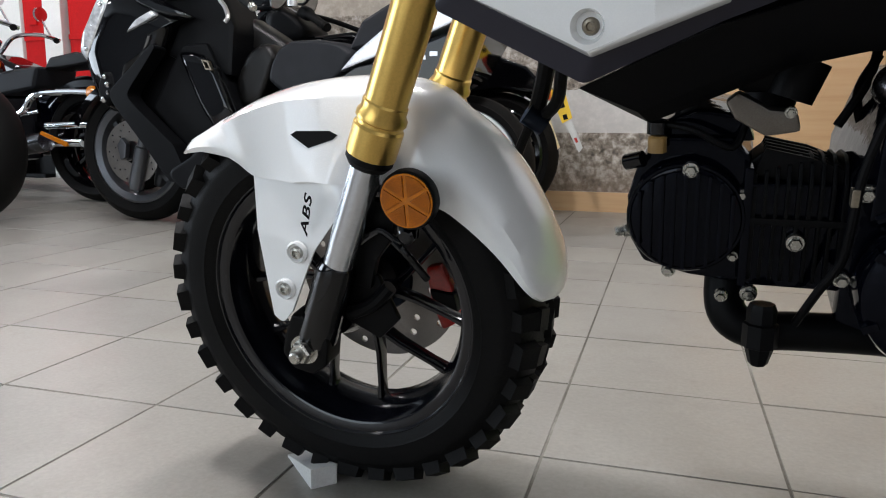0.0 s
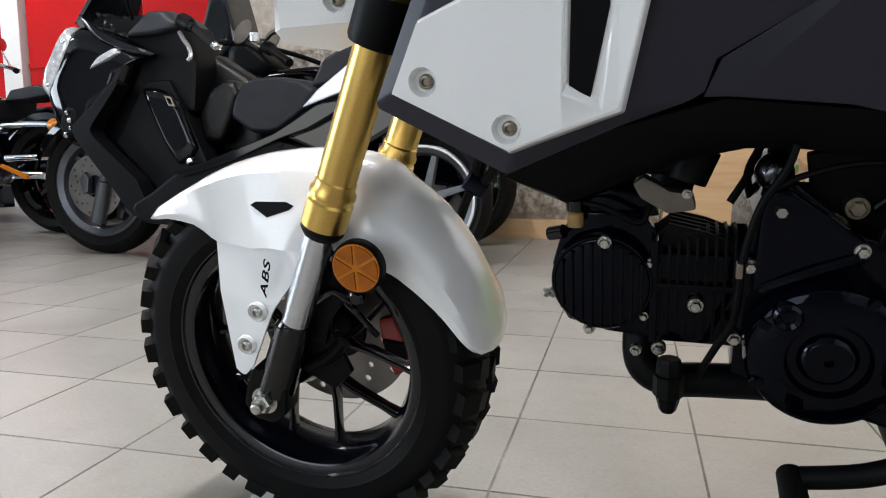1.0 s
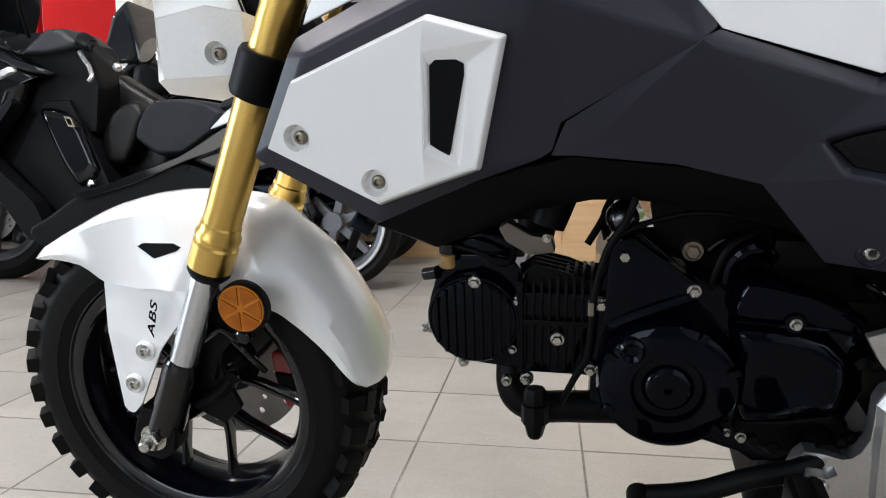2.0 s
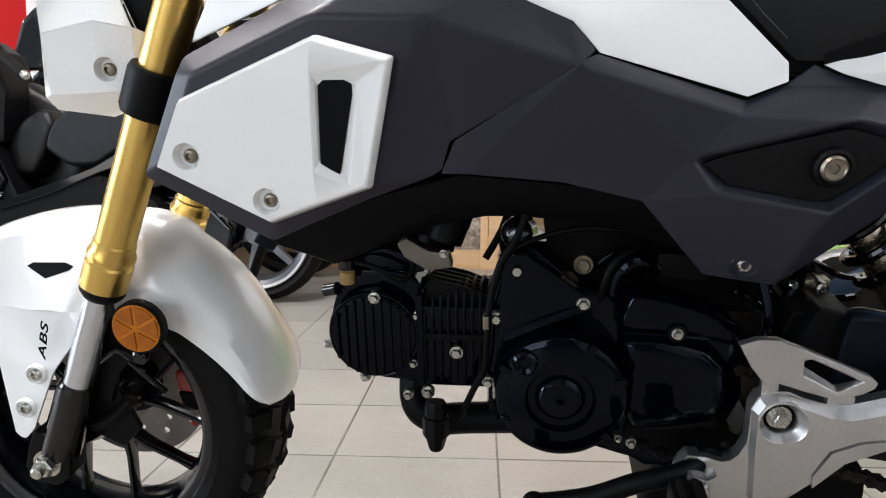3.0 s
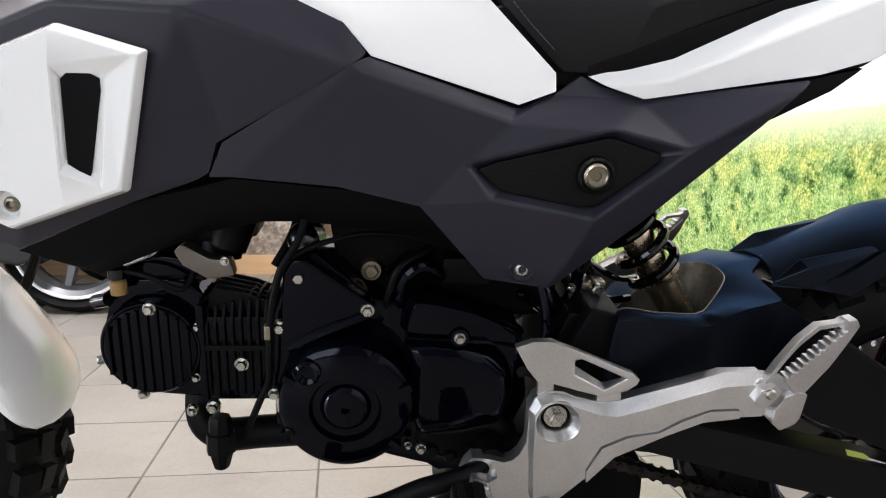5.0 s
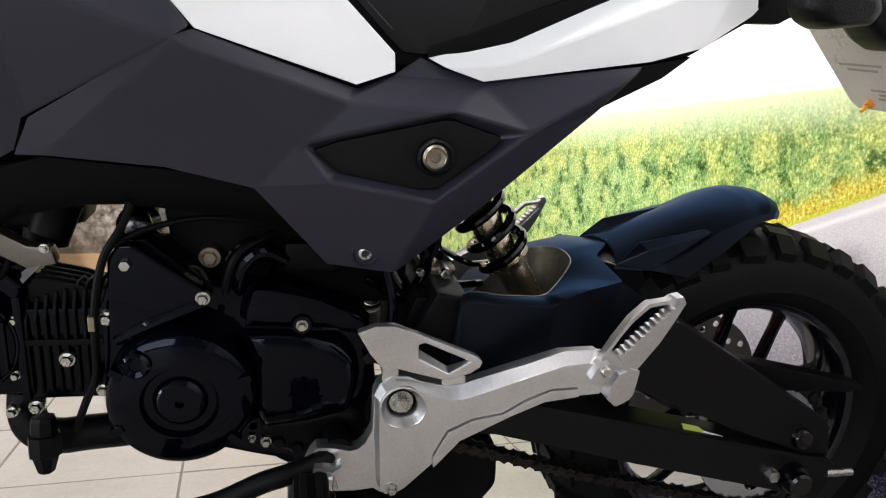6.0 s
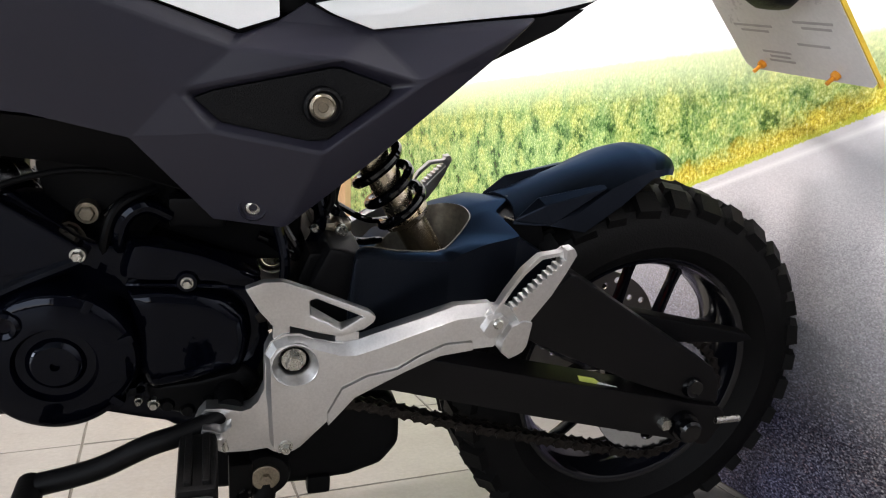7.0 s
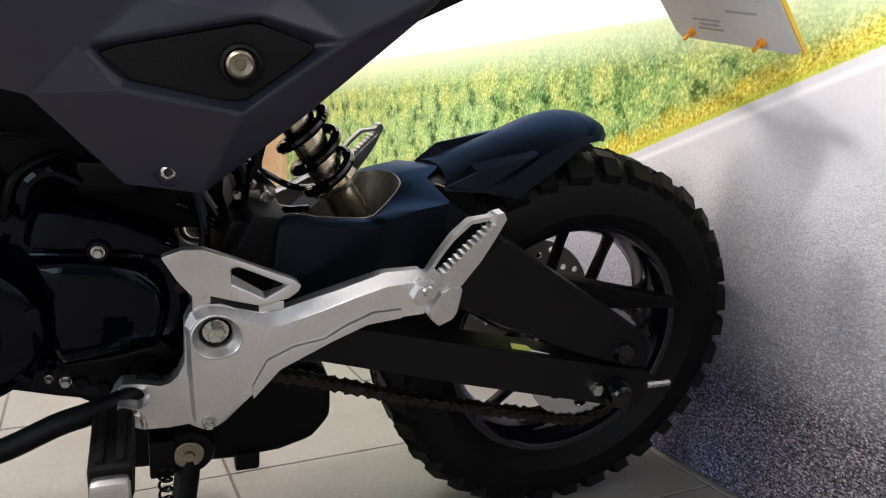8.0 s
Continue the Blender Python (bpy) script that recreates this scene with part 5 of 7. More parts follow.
for at, r in (((0.086, -0.103, 0.465), 0.0080), ((0.149, -0.104, 0.433), 0.0072), ((0.066, -0.098, 0.413), 0.0072), ((0.057, -0.092, 0.340), 0.0066), ((0.236, -0.1140, 0.4090), 0.0062), ((0.202, -0.100, 0.282), 0.0060), ((0.189, -0.099, 0.286), 0.0042)):
    part("bolt", bolt(at, r, 0.008), ZINC, engine, "zinc plated bolt")
part("engine_mount_bolt", merged(spun((0.151, -0.045, 0.456), (0.151, -0.059, 0.456), [(0, 0.0105), (0.8, 0.0105), (1, 0.0098)], 24), spun((0.151, -0.055, 0.456), (0.151, -0.064, 0.456), [(0, 0.0072), (0.9, 0.0072), (1, 0.006)], 6)), DULL, engine, "large dull mounting bolt")
part("mount_plate", prism([(0.12, 0.44), (0.11, 0.50), (0.20, 0.52), (0.23, 0.47), (0.20, 0.43)], -0.046, -0.03, 0.003), BLACK, engine)
part("breather", merged(spun((0.010, -0.045, 0.475), (0.020, -0.04, 0.505), [(0, 0.018), (1, 0.02)], 20), box(-0.03, 0.025, -0.05, 0.04, 0.48, 0.52, 0.008)), BLACK, engine)
part("intake_strap", prism([(-0.038, 0.476), (-0.028, 0.484), (-0.004, 0.470), (0.016, 0.468), (0.020, 0.452), (-0.006, 0.448), (-0.030, 0.462)], -0.066, -0.048, 0.004), INTAKE, engine, "dull metal intake flange")
part("bolt", bolt((0.011, -0.066, 0.468), 0.005, 0.006), ZINC, engine)
part("carburettor", merged(spun((-0.005, -0.01, 0.455), (0.005, 0.0, 0.52), [(0, 0.02), (1, 0.026)], 20), box(-0.01, 0.034, -0.02, 0.04, 0.475, 0.53, 0.01)), BLACK, engine)
dome = moved(lathe([(0.0, 0.001), (0.003, 0.012), (0.009, 0.021), (0.018, 0.0265), (0.03, 0.028), (0.034, 0.026), (0.06, 0.02)], 32), Matrix.Translation((0.076, -0.058, 0.484)) @ Matrix.Rotation(radians(-30), 4, "Z") @ Matrix.Scale(0.62, 4))
part("horn", dome, GUN, bike, "round dark metal horn")
part("horn_bracket", box(0.08, 0.10, -0.03, -0.01, 0.47, 0.54, 0.003), BLACK, bike)
# hoses and cables
FRONT_HOSES = [([(0.093, -0.104, 0.520), (0.086, -0.110, 0.500), (0.070, -0.112, 0.472), (0.060, -0.110, 0.430), (0.057, -0.108, 0.390), (0.054, -0.102, 0.358), (0.042, -0.094, 0.330), (0.028, -0.086, 0.295)], 0.0036),
               ([(0.070, -0.106, 0.478), (0.10, -0.100, 0.494), (0.15, -0.085, 0.502), (0.21, -0.075, 0.494)], 0.0028),
               ([(0.080, 0.02, 0.50), (0.066, 0.01, 0.470), (0.072, 0.0, 0.440)], 0.004),
               ([(0.078, 0.0, 0.53), (0.070, -0.01, 0.485), (0.050, -0.02, 0.448)], 0.004),
               ([(-0.085, -0.072, 0.46), (-0.06, -0.075, 0.455), (-0.03, -0.07, 0.44), (-0.02, -0.05, 0.46)], 0.003),
               ([(0.177, -0.075, 0.412), (0.1795, -0.082, 0.432), (0.182, -0.084, 0.452), (0.191, -0.084, 0.465), (0.204, -0.080, 0.468), (0.221, -0.072, 0.457)], 0.0068),
               ([(0.165, -0.08, 0.41), (0.168, -0.085, 0.44), (0.18, -0.08, 0.468), (0.21, -0.06, 0.48)], 0.0046)]
REAR_HOSES = [([(0.315, -0.085, 0.455), (0.322, -0.095, 0.42), (0.318, -0.095, 0.39), (0.30, -0.08, 0.36)], 0.005),
               ([(0.335, -0.04, 0.50), (0.355, -0.05, 0.47), (0.36, -0.05, 0.44), (0.345, -0.05, 0.41)], 0.0065),
               ([(0.34, -0.02, 0.47), (0.37, -0.03, 0.455), (0.385, -0.02, 0.44)], 0.005),
               ([(0.345, -0.03, 0.515), (0.366, -0.04, 0.492), (0.372, -0.04, 0.462), (0.352, -0.05, 0.435)], 0.0042),
               ([(0.372, 0.0, 0.52), (0.384, -0.01, 0.488), (0.378, -0.02, 0.455), (0.392, -0.03, 0.436)], 0.0042)]
for pts, r in FRONT_HOSES + REAR_HOSES:
    part("hose", tube(pts, r), BLACK if r < 0.0048 else CASE, bike)
part("hose_clip", box(0.0535, 0.0595, -0.114, -0.104, 0.406, 0.420, 0.0015), DULL, bike)
# dark filler added to close the gap behind the engine
part("gap_filler", bevelled(prism([(0.195, 0.44), (0.205, 0.53), (0.33, 0.52), (0.345, 0.455), (0.340, 0.40), (0.30, 0.40)], -0.040, 0.07, 0.0), 0.008, 2), BLACK, bike, "black filler behind the engine")
part("wiring_block", box(0.22, 0.27, -0.075, -0.05, 0.445, 0.475, 0.006), BLACK, bike)
part("footrest_hanger", prism([(0.33, 0.28), (0.335, 0.40), (0.345, 0.425), (0.366, 0.425), (0.370, 0.38), (0.365, 0.30)], -0.09, 0.09, 0.006), BLACK, bike)
part("pivot_block", bevelled(prism([(0.350, 0.32), (0.345, 0.40), (0.362, 0.436), (0.396, 0.428), (0.402, 0.33)], -0.108, 0.07, 0.0), 0.006, 2), BLACK, bike)
part("linkage", merged(box(0.358, 0.392, -0.05, 0.05, 0.432, 0.442, 0.003), rod((0.380, -0.06, 0.437), (0.380, 0.06, 0.437), 0.006)), DULL, bike)
part("bolt", bolt((0.380, -0.060, 0.437), 0.007, 0.006), ZINC, bike)
# exhaust
part("exhaust_pipe", tube([(-0.024, -0.015, 0.335), (-0.029, -0.035, 0.306), (-0.024, -0.045, 0.280), (-0.002, -0.048, 0.268), (0.04, -0.045, 0.269), (0.12, -0.035, 0.266), (0.20, -0.01, 0.240), (0.26, 0.02, 0.21)], 0.0175, 16), BLACK, bike, "black exhaust header pipe")
part("silencer", bevelled(prism([(0.22, 0.17), (0.25, 0.142), (0.35, 0.138), (0.40, 0.141), (0.437, 0.152), (0.457, 0.178), (0.455, 0.225), (0.44, 0.245), (0.24, 0.245)], -0.055, 0.11, 0.0), 0.022, 5), BLACK, bike, "black underslung silencer")
part("silencer_lug", box(0.352, 0.378, -0.062, -0.04, 0.128, 0.15, 0.004), BLACK, bike)
part("drain_nub", spun((0.002, -0.088, 0.312), (0.002, -0.096, 0.258), [(0, 0.010), (0.1, 0.012), (0.3, 0.012), (0.32, 0.0145), (0.68, 0.0145), (0.7, 0.012), (0.96, 0.008), (1, 0.006)], 8), BLACK, bike)

# ---- footrest bracket, pegs, levers ----
def splay(bm):
    """Bends the plate outwards towards the back."""
    for v in bm.verts:
        if v.co.x > 0.33:
            v.co.y -= 0.22 * (v.co.x - 0.33)
    return bm


ARM = [(0.236, 0.264), (0.239, 0.280), (0.2426, 0.2892), (0.2492, 0.2970), (0.265, 0.2962), (0.2800, 0.2920), (0.2880, 0.2940), (0.2946, 0.3005), (0.3005, 0.3140), (0.3010, 0.3505), (0.3055, 0.3610), (0.3170, 0.3680), (0.332, 0.3680), (0.348, 0.3620), (0.380, 0.3600), (0.425, 0.3800), (0.469, 0.3990), (0.500, 0.4030), (0.512, 0.394), (0.511, 0.374), (0.503, 0.364), (0.484, 0.3605), (0.454, 0.3525), (0.425, 0.335), (0.381, 0.306), (0.3600, 0.2820), (0.3470, 0.2670), (0.3340, 0.2485), (0.3285, 0.2445), (0.322, 0.2425), (0.315, 0.2430), (0.309, 0.2455), (0.303, 0.2500), (0.286, 0.2485), (0.264, 0.2495)]
arm = splay(holed(ARM, [ring((0.327, 0.340), 0.0185, 24)], -0.1435, -0.126, 0.0012))
for v in arm.verts:
    if v.co.y < -0.14 and v.co.x > 0.34 and v.co.z < 0.29 + 0.65 * (v.co.x - 0.35):
        v.co.y -= 0.0035
# raised face: (back outline, front outline) pairs; the top edge is a wide chamfer
strip = [(0.483, 0.3695), (0.459, 0.3655), (0.4365, 0.3525), (0.418, 0.3385), (0.3915, 0.330), (0.3695, 0.316), (0.357, 0.289), (0.358, 0.2765), (0.381, 0.3075), (0.425, 0.3365), (0.454, 0.3535), (0.484, 0.3612)]
strip = splay(prism(strip, -0.1505, -0.142, 0.0012))
RISE = [((0.3045, 0.262), (0.3085, 0.262)), ((0.3015, 0.310), (0.3060, 0.312)), ((0.3015, 0.335), (0.3055, 0.335)), ((0.3005, 0.349), (0.3050, 0.348)), ((0.307, 0.3615), (0.3105, 0.3575)), ((0.320, 0.367), (0.322, 0.3620)), ((0.341, 0.364), (0.339, 0.3580)),
        ((0.366, 0.360), (0.365, 0.3515)), ((0.381, 0.363), (0.380, 0.352)), ((0.401, 0.372), (0.400, 0.3605)), ((0.435, 0.386), (0.433, 0.3765)), ((0.469, 0.402), (0.467, 0.392)), ((0.496, 0.406), (0.489, 0.3965)), ((0.508, 0.398), (0.500, 0.392)), ((0.505, 0.385), (0.498, 0.383))]
FALL = [((0.485, 0.372), (0.485, 0.373)), ((0.459, 0.368), (0.459, 0.369)), ((0.435, 0.355), (0.435, 0.356)), ((0.416, 0.341), (0.416, 0.342)), ((0.389, 0.332), (0.389, 0.333)), ((0.367, 0.318), (0.366, 0.319)), ((0.354, 0.291), (0.353, 0.292)), ((0.344, 0.274), (0.343, 0.275)), ((0.3325, 0.2515), (0.3310, 0.2535)), ((0.322, 0.2450), (0.3215, 0.2480)), ((0.3125, 0.2465), (0.313, 0.2490)), ((0.3065, 0.2540), (0.3085, 0.2560))]
BAND = RISE + FALL
band = holed([f for _, f in BAND], [ring((0.327, 0.340), 0.0200, 20)], -0.1520, -0.142)
for v in band.verts:
    if v.co.y > -0.145:
        for back, front in BAND:
            if abs(v.co.x - front[0]) + abs(v.co.z - front[1]) < 1e-5:
                v.co.x, v.co.z = back
                break
band = splay(bevelled(band, 0.0014, 2, 24.0))
lip = splay(moved(lathe([(-0.1515, 0.0196), (-0.1528, 0.0206), (-0.1524, 0.0218), (-0.146, 0.0222), (-0.138, 0.0160), (-0.138, 0.0138), (-0.1420, 0.0140), (-0.1445, 0.0152), (-0.1465, 0.0176)], 40, closed=True), Matrix.Translation((0.327, 0, 0.340))))
brk, brk_r = both_sides("footrest_bracket", merged(arm, strip, band, lip), ALLOY, bike, "cast aluminium footrest bracket", 35)
HEEL = [(0.284, 0.4135), (0.300, 0.4195), (0.317, 0.4195), (0.340, 0.4115), (0.391, 0.3935), (0.397, 0.3885), (0.395, 0.383), (0.387, 0.376), (0.366, 0.3675), (0.345, 0.371), (0.319, 0.3775), (0.311, 0.373), (0.296, 0.392)]
HOLE = [((0.341, 0.3985), (0.339, 0.4015)), ((0.346, 0.4005), (0.345, 0.4040)), ((0.384, 0.3855), (0.386, 0.3885)), ((0.367, 0.3785), (0.3665, 0.3745)), ((0.341, 0.3935), (0.340, 0.3865))]
heel = holed(HEEL, [[f for _, f in HOLE]], -0.147, -0.137)
for v in heel.verts:
    for back, front in HOLE:
        if v.co.y > -0.14 and abs(v.co.x - front[0]) + abs(v.co.z - front[1]) < 1e-5:
            v.co.x, v.co.z = back
            break
heel = merged(splay(bevelled(heel, 0.0016, 2, 24.0)), splay(box(0.308, 0.323, -0.142, -0.134, 0.356, 0.377, 0.001)), splay(box(0.363, 0.384, -0.1415, -0.134, 0.352, 0.371, 0.001)))
both_sides("heel_guard", heel, ALLOY, brk, "satin aluminium heel guard", 35)[1].parent = brk_r
for s, ob in ((-1, brk), (1, brk_r)):
    part("bracket_bolt", merged(spun((0.327, s * 0.134, 0.340), (0.327, s * 0.141, 0.340), [(0, 0.0118), (1, 0.0112)], 24), spun((0.327, s * 0.14, 0.340), (0.327, s * 0.150, 0.340), [(0, 0.0080), (0.8, 0.0080), (1, 0.0064)], 6)), ZINC, ob, "zinc plated hexagon bolt")
    part("bracket_bolt", bolt((0.3195, s * 0.1515, 0.2555), 0.0072, 0.008, out=s), ZINC, ob)
    # passenger peg folded up: clevis, then a frame whose slot has a toothed side
    clevis = merged(prism([(0.4866, 0.3855), (0.4924, 0.3960), (0.5040, 0.4010), (0.5110, 0.3950), (0.4995, 0.3785), (0.4915, 0.3800)], s * 0.1975, s * 0.168, 0.0022),
                    prism([(0.486, 0.392), (0.495, 0.4015), (0.509, 0.4005), (0.512, 0.380), (0.500, 0.372), (0.490, 0.376)], s * 0.186, s * 0.165, 0.002))
    part("clevis", clevis, ALLOY, ob, "", 30)
    part("pin", spun((0.4998, s * 0.196, 0.3934), (0.4998, s * 0.2015, 0.3934), [(0, 0.0050), (0.7, 0.0050), (1, 0.0036)], 16), ZINC, ob)
    low, high = Vector((0.5126, 0.4045)), Vector((0.5590, 0.4510))
    teeth = []
    for k in range(11):
        a, b = low.lerp(high, k / 11), low.lerp(high, (k + 0.5) / 11)
        teeth += [(a.x, a.y), (b.x - 0.0019, b.y + 0.0018)]
    peg = holed([(0.498, 0.401), (0.5084, 0.4197), (0.5222, 0.4403), (0.5367, 0.4540), (0.5555, 0.4567), (0.5595, 0.4600), (0.5650, 0.4560), (0.5590, 0.4370), (0.5478, 0.4178), (0.5390, 0.4056), (0.5290, 0.3911), (0.5220, 0.380), (0.508, 0.378), (0.500, 0.385)],
                [[(0.5065, 0.4090), (0.5140, 0.4220), (0.5240, 0.4360), (0.5385, 0.4500), (0.5550, 0.4530), (0.5600, 0.4485), (0.5160, 0.4035)]], s * 0.190, s * 0.180, 0.0008)
    bar = prism(teeth + [(high.x, high.y), (0.5583, 0.4610), (0.5655, 0.4625), (0.5690, 0.4562), (0.5605, 0.4388), (0.5490, 0.4178), (0.5400, 0.4056), (0.5300, 0.3915), (0.5235, 0.3895)], s * 0.1965, s * 0.183, 0.0009)
    heelblock = prism([(0.5045, 0.3655), (0.5135, 0.3575), (0.5200, 0.3605), (0.5265, 0.3640), (0.5300, 0.3700), (0.5315, 0.3810), (0.5330, 0.3930), (0.5240, 0.3950), (0.5130, 0.3900), (0.5060, 0.3770)], s * 0.1990, s * 0.176, 0.0016)
    pegob = part("passenger_peg", merged(peg, bar, heelblock), ALLOY, ob, "folded aluminium passenger footpeg with teeth", 35)
    part("peg_lug", merged(prism([(0.2440, 0.2780), (0.2467, 0.2905), (0.2543, 0.2885), (0.2620, 0.2850), (0.2715, 0.2910), (0.2680, 0.2800), (0.2600, 0.2690), (0.250, 0.2680)], s * 0.166, s * 0.150, 0.002), spun((0.2590, s * 0.160, 0.2790), (0.2590, s * 0.172, 0.2790), [(0, 0.006), (0.7, 0.006), (1, 0.004)], 14)), ALLOY, ob)
    # rider peg: rubber block on an alloy stub
    stub = part("rider_peg", merged(rod((0.243, s * 0.14, 0.270), (0.243, s * 0.252, 0.268), 0.012, n=18), box(0.229, 0.257, s * 0.252 - 0.008, s * 0.252 + 0.006, 0.256, 0.284, 0.006)), ALLOY, ob, "alloy footpeg with a ribbed rubber block")
    part("rubber_block", bevelled(box(0.227, 0.259, min(s * 0.165, s * 0.246), max(s * 0.165, s * 0.246), 0.254, 0.288, 0.0), 0.006, 2), RUBBER, stub)
    for k in (0.236, 0.250):
        part("rubber_rib", box(k - 0.003, k + 0.003, min(s * 0.172, s * 0.24), max(s * 0.172, s * 0.24), 0.286, 0.292, 0.0015), RUBBER, stub)
    part("peg_spring", tube([(0.252, s * 0.150, 0.285), (0.262, s * 0.156, 0.276), (0.266, s * 0.158, 0.262)], 0.003), ZINC, ob)
lever = part("shift_lever", merged(tube([(0.270, -0.125, 0.286), (0.248, -0.148, 0.284), (0.224, -0.158, 0.281), (0.200, -0.160, 0.275), (0.165, -0.160, 0.259), (0.140, -0.160, 0.252), (0.113, -0.160, 0.247)], 0.0098, 12)), BLACK, bike, "black gear lever")
part("toe_rubber", merged(rod((0.106, -0.15, 0.242), (0.106, -0.205, 0.242), 0.0115, n=16)), RUBBER, lever)
part("lever_boss", spun((0.27, -0.09, 0.288), (0.27, -0.135, 0.288), [(0, 0.014), (1, 0.013)], 20), BLACK, lever)
stand = part("side_stand", merged(spun((0.302, -0.105, 0.216), (0.302, -0.140, 0.216), [(0, 0.024), (0.9, 0.024), (1, 0.022)], 28), tube([(0.303, -0.132, 0.21), (0.297, -0.142, 0.17), (0.285, -0.165, 0.115), (0.268, -0.200, 0.052)], 0.0115, 12), box(0.25, 0.285, -0.225, -0.185, 0.040, 0.050, 0.002)), BLACK, bike, "black side stand resting on the floor")
part("stand_bolt", merged(spun((0.302, -0.139, 0.216), (0.302, -0.1435, 0.216), [(0, 0.0135), (0.8, 0.0135), (1, 0.012)], 24), spun((0.302, -0.142, 0.216), (0.302, -0.147, 0.216), [(0, 0.006), (1, 0.005)], 6)), DULL, stand)
part("stand_bracket", prism([(0.262, 0.252), (0.322, 0.250), (0.318, 0.22), (0.285, 0.21), (0.266, 0.232)], -0.125, -0.095, 0.003), BLACK, stand)
coil = [(0.281 + 0.0055 * math.cos(k * 0.9), -0.150 - 0.0012 * k * 0.4 + 0.0055 * math.sin(k * 0.9), 0.208 - 0.0011 * k) for k in range(64)]
part("stand_spring", tube(coil, 0.0014, 6, 2), GLOSS, stand)
part("stand_switch", box(0.268, 0.290, -0.145, -0.12, 0.196, 0.235, 0.003), BLACK, stand)

# cables and clips between the engine and the shock
for pts, r in (([(0.335, -0.03, 0.475), (0.349, -0.03, 0.4605), (0.365, -0.03, 0.4465), (0.3805, -0.03, 0.425), (0.403, -0.03, 0.4157), (0.43, -0.01, 0.41)], 0.0042),
               ([(0.352, -0.02, 0.478), (0.367, -0.02, 0.462), (0.388, -0.02, 0.449), (0.413, -0.02, 0.436), (0.44, 0.0, 0.43)], 0.0034),
               ([(0.318, -0.06, 0.458), (0.325, -0.06, 0.4396), (0.338, -0.06, 0.4167), (0.3437, -0.06, 0.3954), (0.336, -0.06, 0.378)], 0.0046),
               ([(0.300, -0.05, 0.430), (0.312, -0.05, 0.424), (0.335, -0.05, 0.408), (0.3715, -0.05, 0.400), (0.40, -0.05, 0.398)], 0.0052),
               ([(0.165, -0.05, 0.452), (0.1755, -0.05, 0.4617), (0.190, -0.05, 0.471), (0.204, -0.05, 0.465), (0.221, -0.05, 0.453), (0.24, -0.05, 0.446)], 0.0040)):
    part("cable", tube(pts, r, 10, 4), GLOSS, bike)
for at, r in (((0.1965, -0.056, 0.4645), 0.0050), ((0.3538, -0.056, 0.4388), 0.0046), ((0.3667, -0.036, 0.4497), 0.0040)):
    part("cable_clip", spun(at, (at[0], at[1] - 0.006, at[2]), [(0, r), (0.6, r), (1, r * 0.6)], 14), ZINC, bike)

# ---- swingarm, shock, chain, rear mudguard ----
# rim of the shock well and the outer edge of the top, point for point, both open towards the engine
WELL_RIM = [(0.389, -0.102, 0.4320), (0.426, -0.102, 0.4296), (0.4635, -0.101, 0.4275), (0.4730, -0.096, 0.4272), (0.4813, -0.090, 0.4278), (0.5028, -0.065, 0.4341), (0.5215, -0.040, 0.4434), (0.5234, -0.015, 0.4468),
            (0.5159, 0.002, 0.4466), (0.4997, 0.012, 0.4439), (0.4718, 0.012, 0.4344), (0.425, 0.010, 0.392), (0.392, -0.020, 0.385), (0.386, -0.085, 0.388)]
TOP_EDGE = [(0.385, -0.119, 0.4285), (0.425, -0.120, 0.4270), (0.4746, -0.120, 0.4235), (0.4880, -0.1175, 0.4305), (0.5170, -0.1080, 0.4370), (0.5585, -0.0900, 0.4390), (0.5520, -0.0350, 0.4490), (0.5790, 0.0, 0.4540),
            (0.5716, 0.040, 0.4473), (0.5542, 0.075, 0.4405), (0.5137, 0.085, 0.4277), (0.440, 0.085, 0.392), (0.383, -0.020, 0.383), (0.380, -0.112, 0.386)]


def swept(points, sub=5, pull=0.55):
    """A closed curve through the points, nearly straight between far ones."""
    P = [Vector(p) for p in points]
    n, out = len(P), []
    for i in range(n):
        a, b, c, d = P[i - 1], P[i], P[(i + 1) % n], P[(i + 2) % n]
        t0, t1 = (c - a) * 0.5 * pull, (d - b) * 0.5 * pull
        for k in range(sub):
            u = k / sub
            out.append(b * (2 * u ** 3 - 3 * u * u + 1) + t0 * (u ** 3 - 2 * u * u + u) + c * (3 * u * u - 2 * u ** 3) + t1 * (u ** 3 - u * u))
    return out


def banded(rows, cap=True):
    bm = bmesh.new()
    vs = [[bm.verts.new(p) for p in row] for row in rows]
    for p, q in zip(vs, vs[1:]):
        for i in range(len(p)):
            bm.faces.new((p[i], p[(i + 1) % len(p)], q[(i + 1) % len(p)], q[i]))
    if cap:
        bm.faces.new(vs[-1])
    return bm


def swingarm_body():
    """Hollow box: lip of the well, top that falls to the crease, then upright sides."""
    rim, edge = swept(WELL_RIM, pull=0.9), swept(TOP_EDGE, pull=0.25)
    lip = [p + Vector((0, 0, -0.004)) for p in rim]
    rows = [lip, rim]
    for u in (0.06, 0.3, 0.55, 0.8, 0.95):
        rows.append([p.lerp(q, u) + Vector((0, 0, 0.0022 * math.sin(math.pi * u))) for p, q in zip(rim, edge)])
    rows.append(edge)
    rows.append([p + Vector((0, 0, -0.0035)) for p in edge])
    for z in (0.38, 0.345):
        rows.append([Vector((p.x, p.y, min(z, p.z - 0.01))) for p in edge])
    return banded(rows)


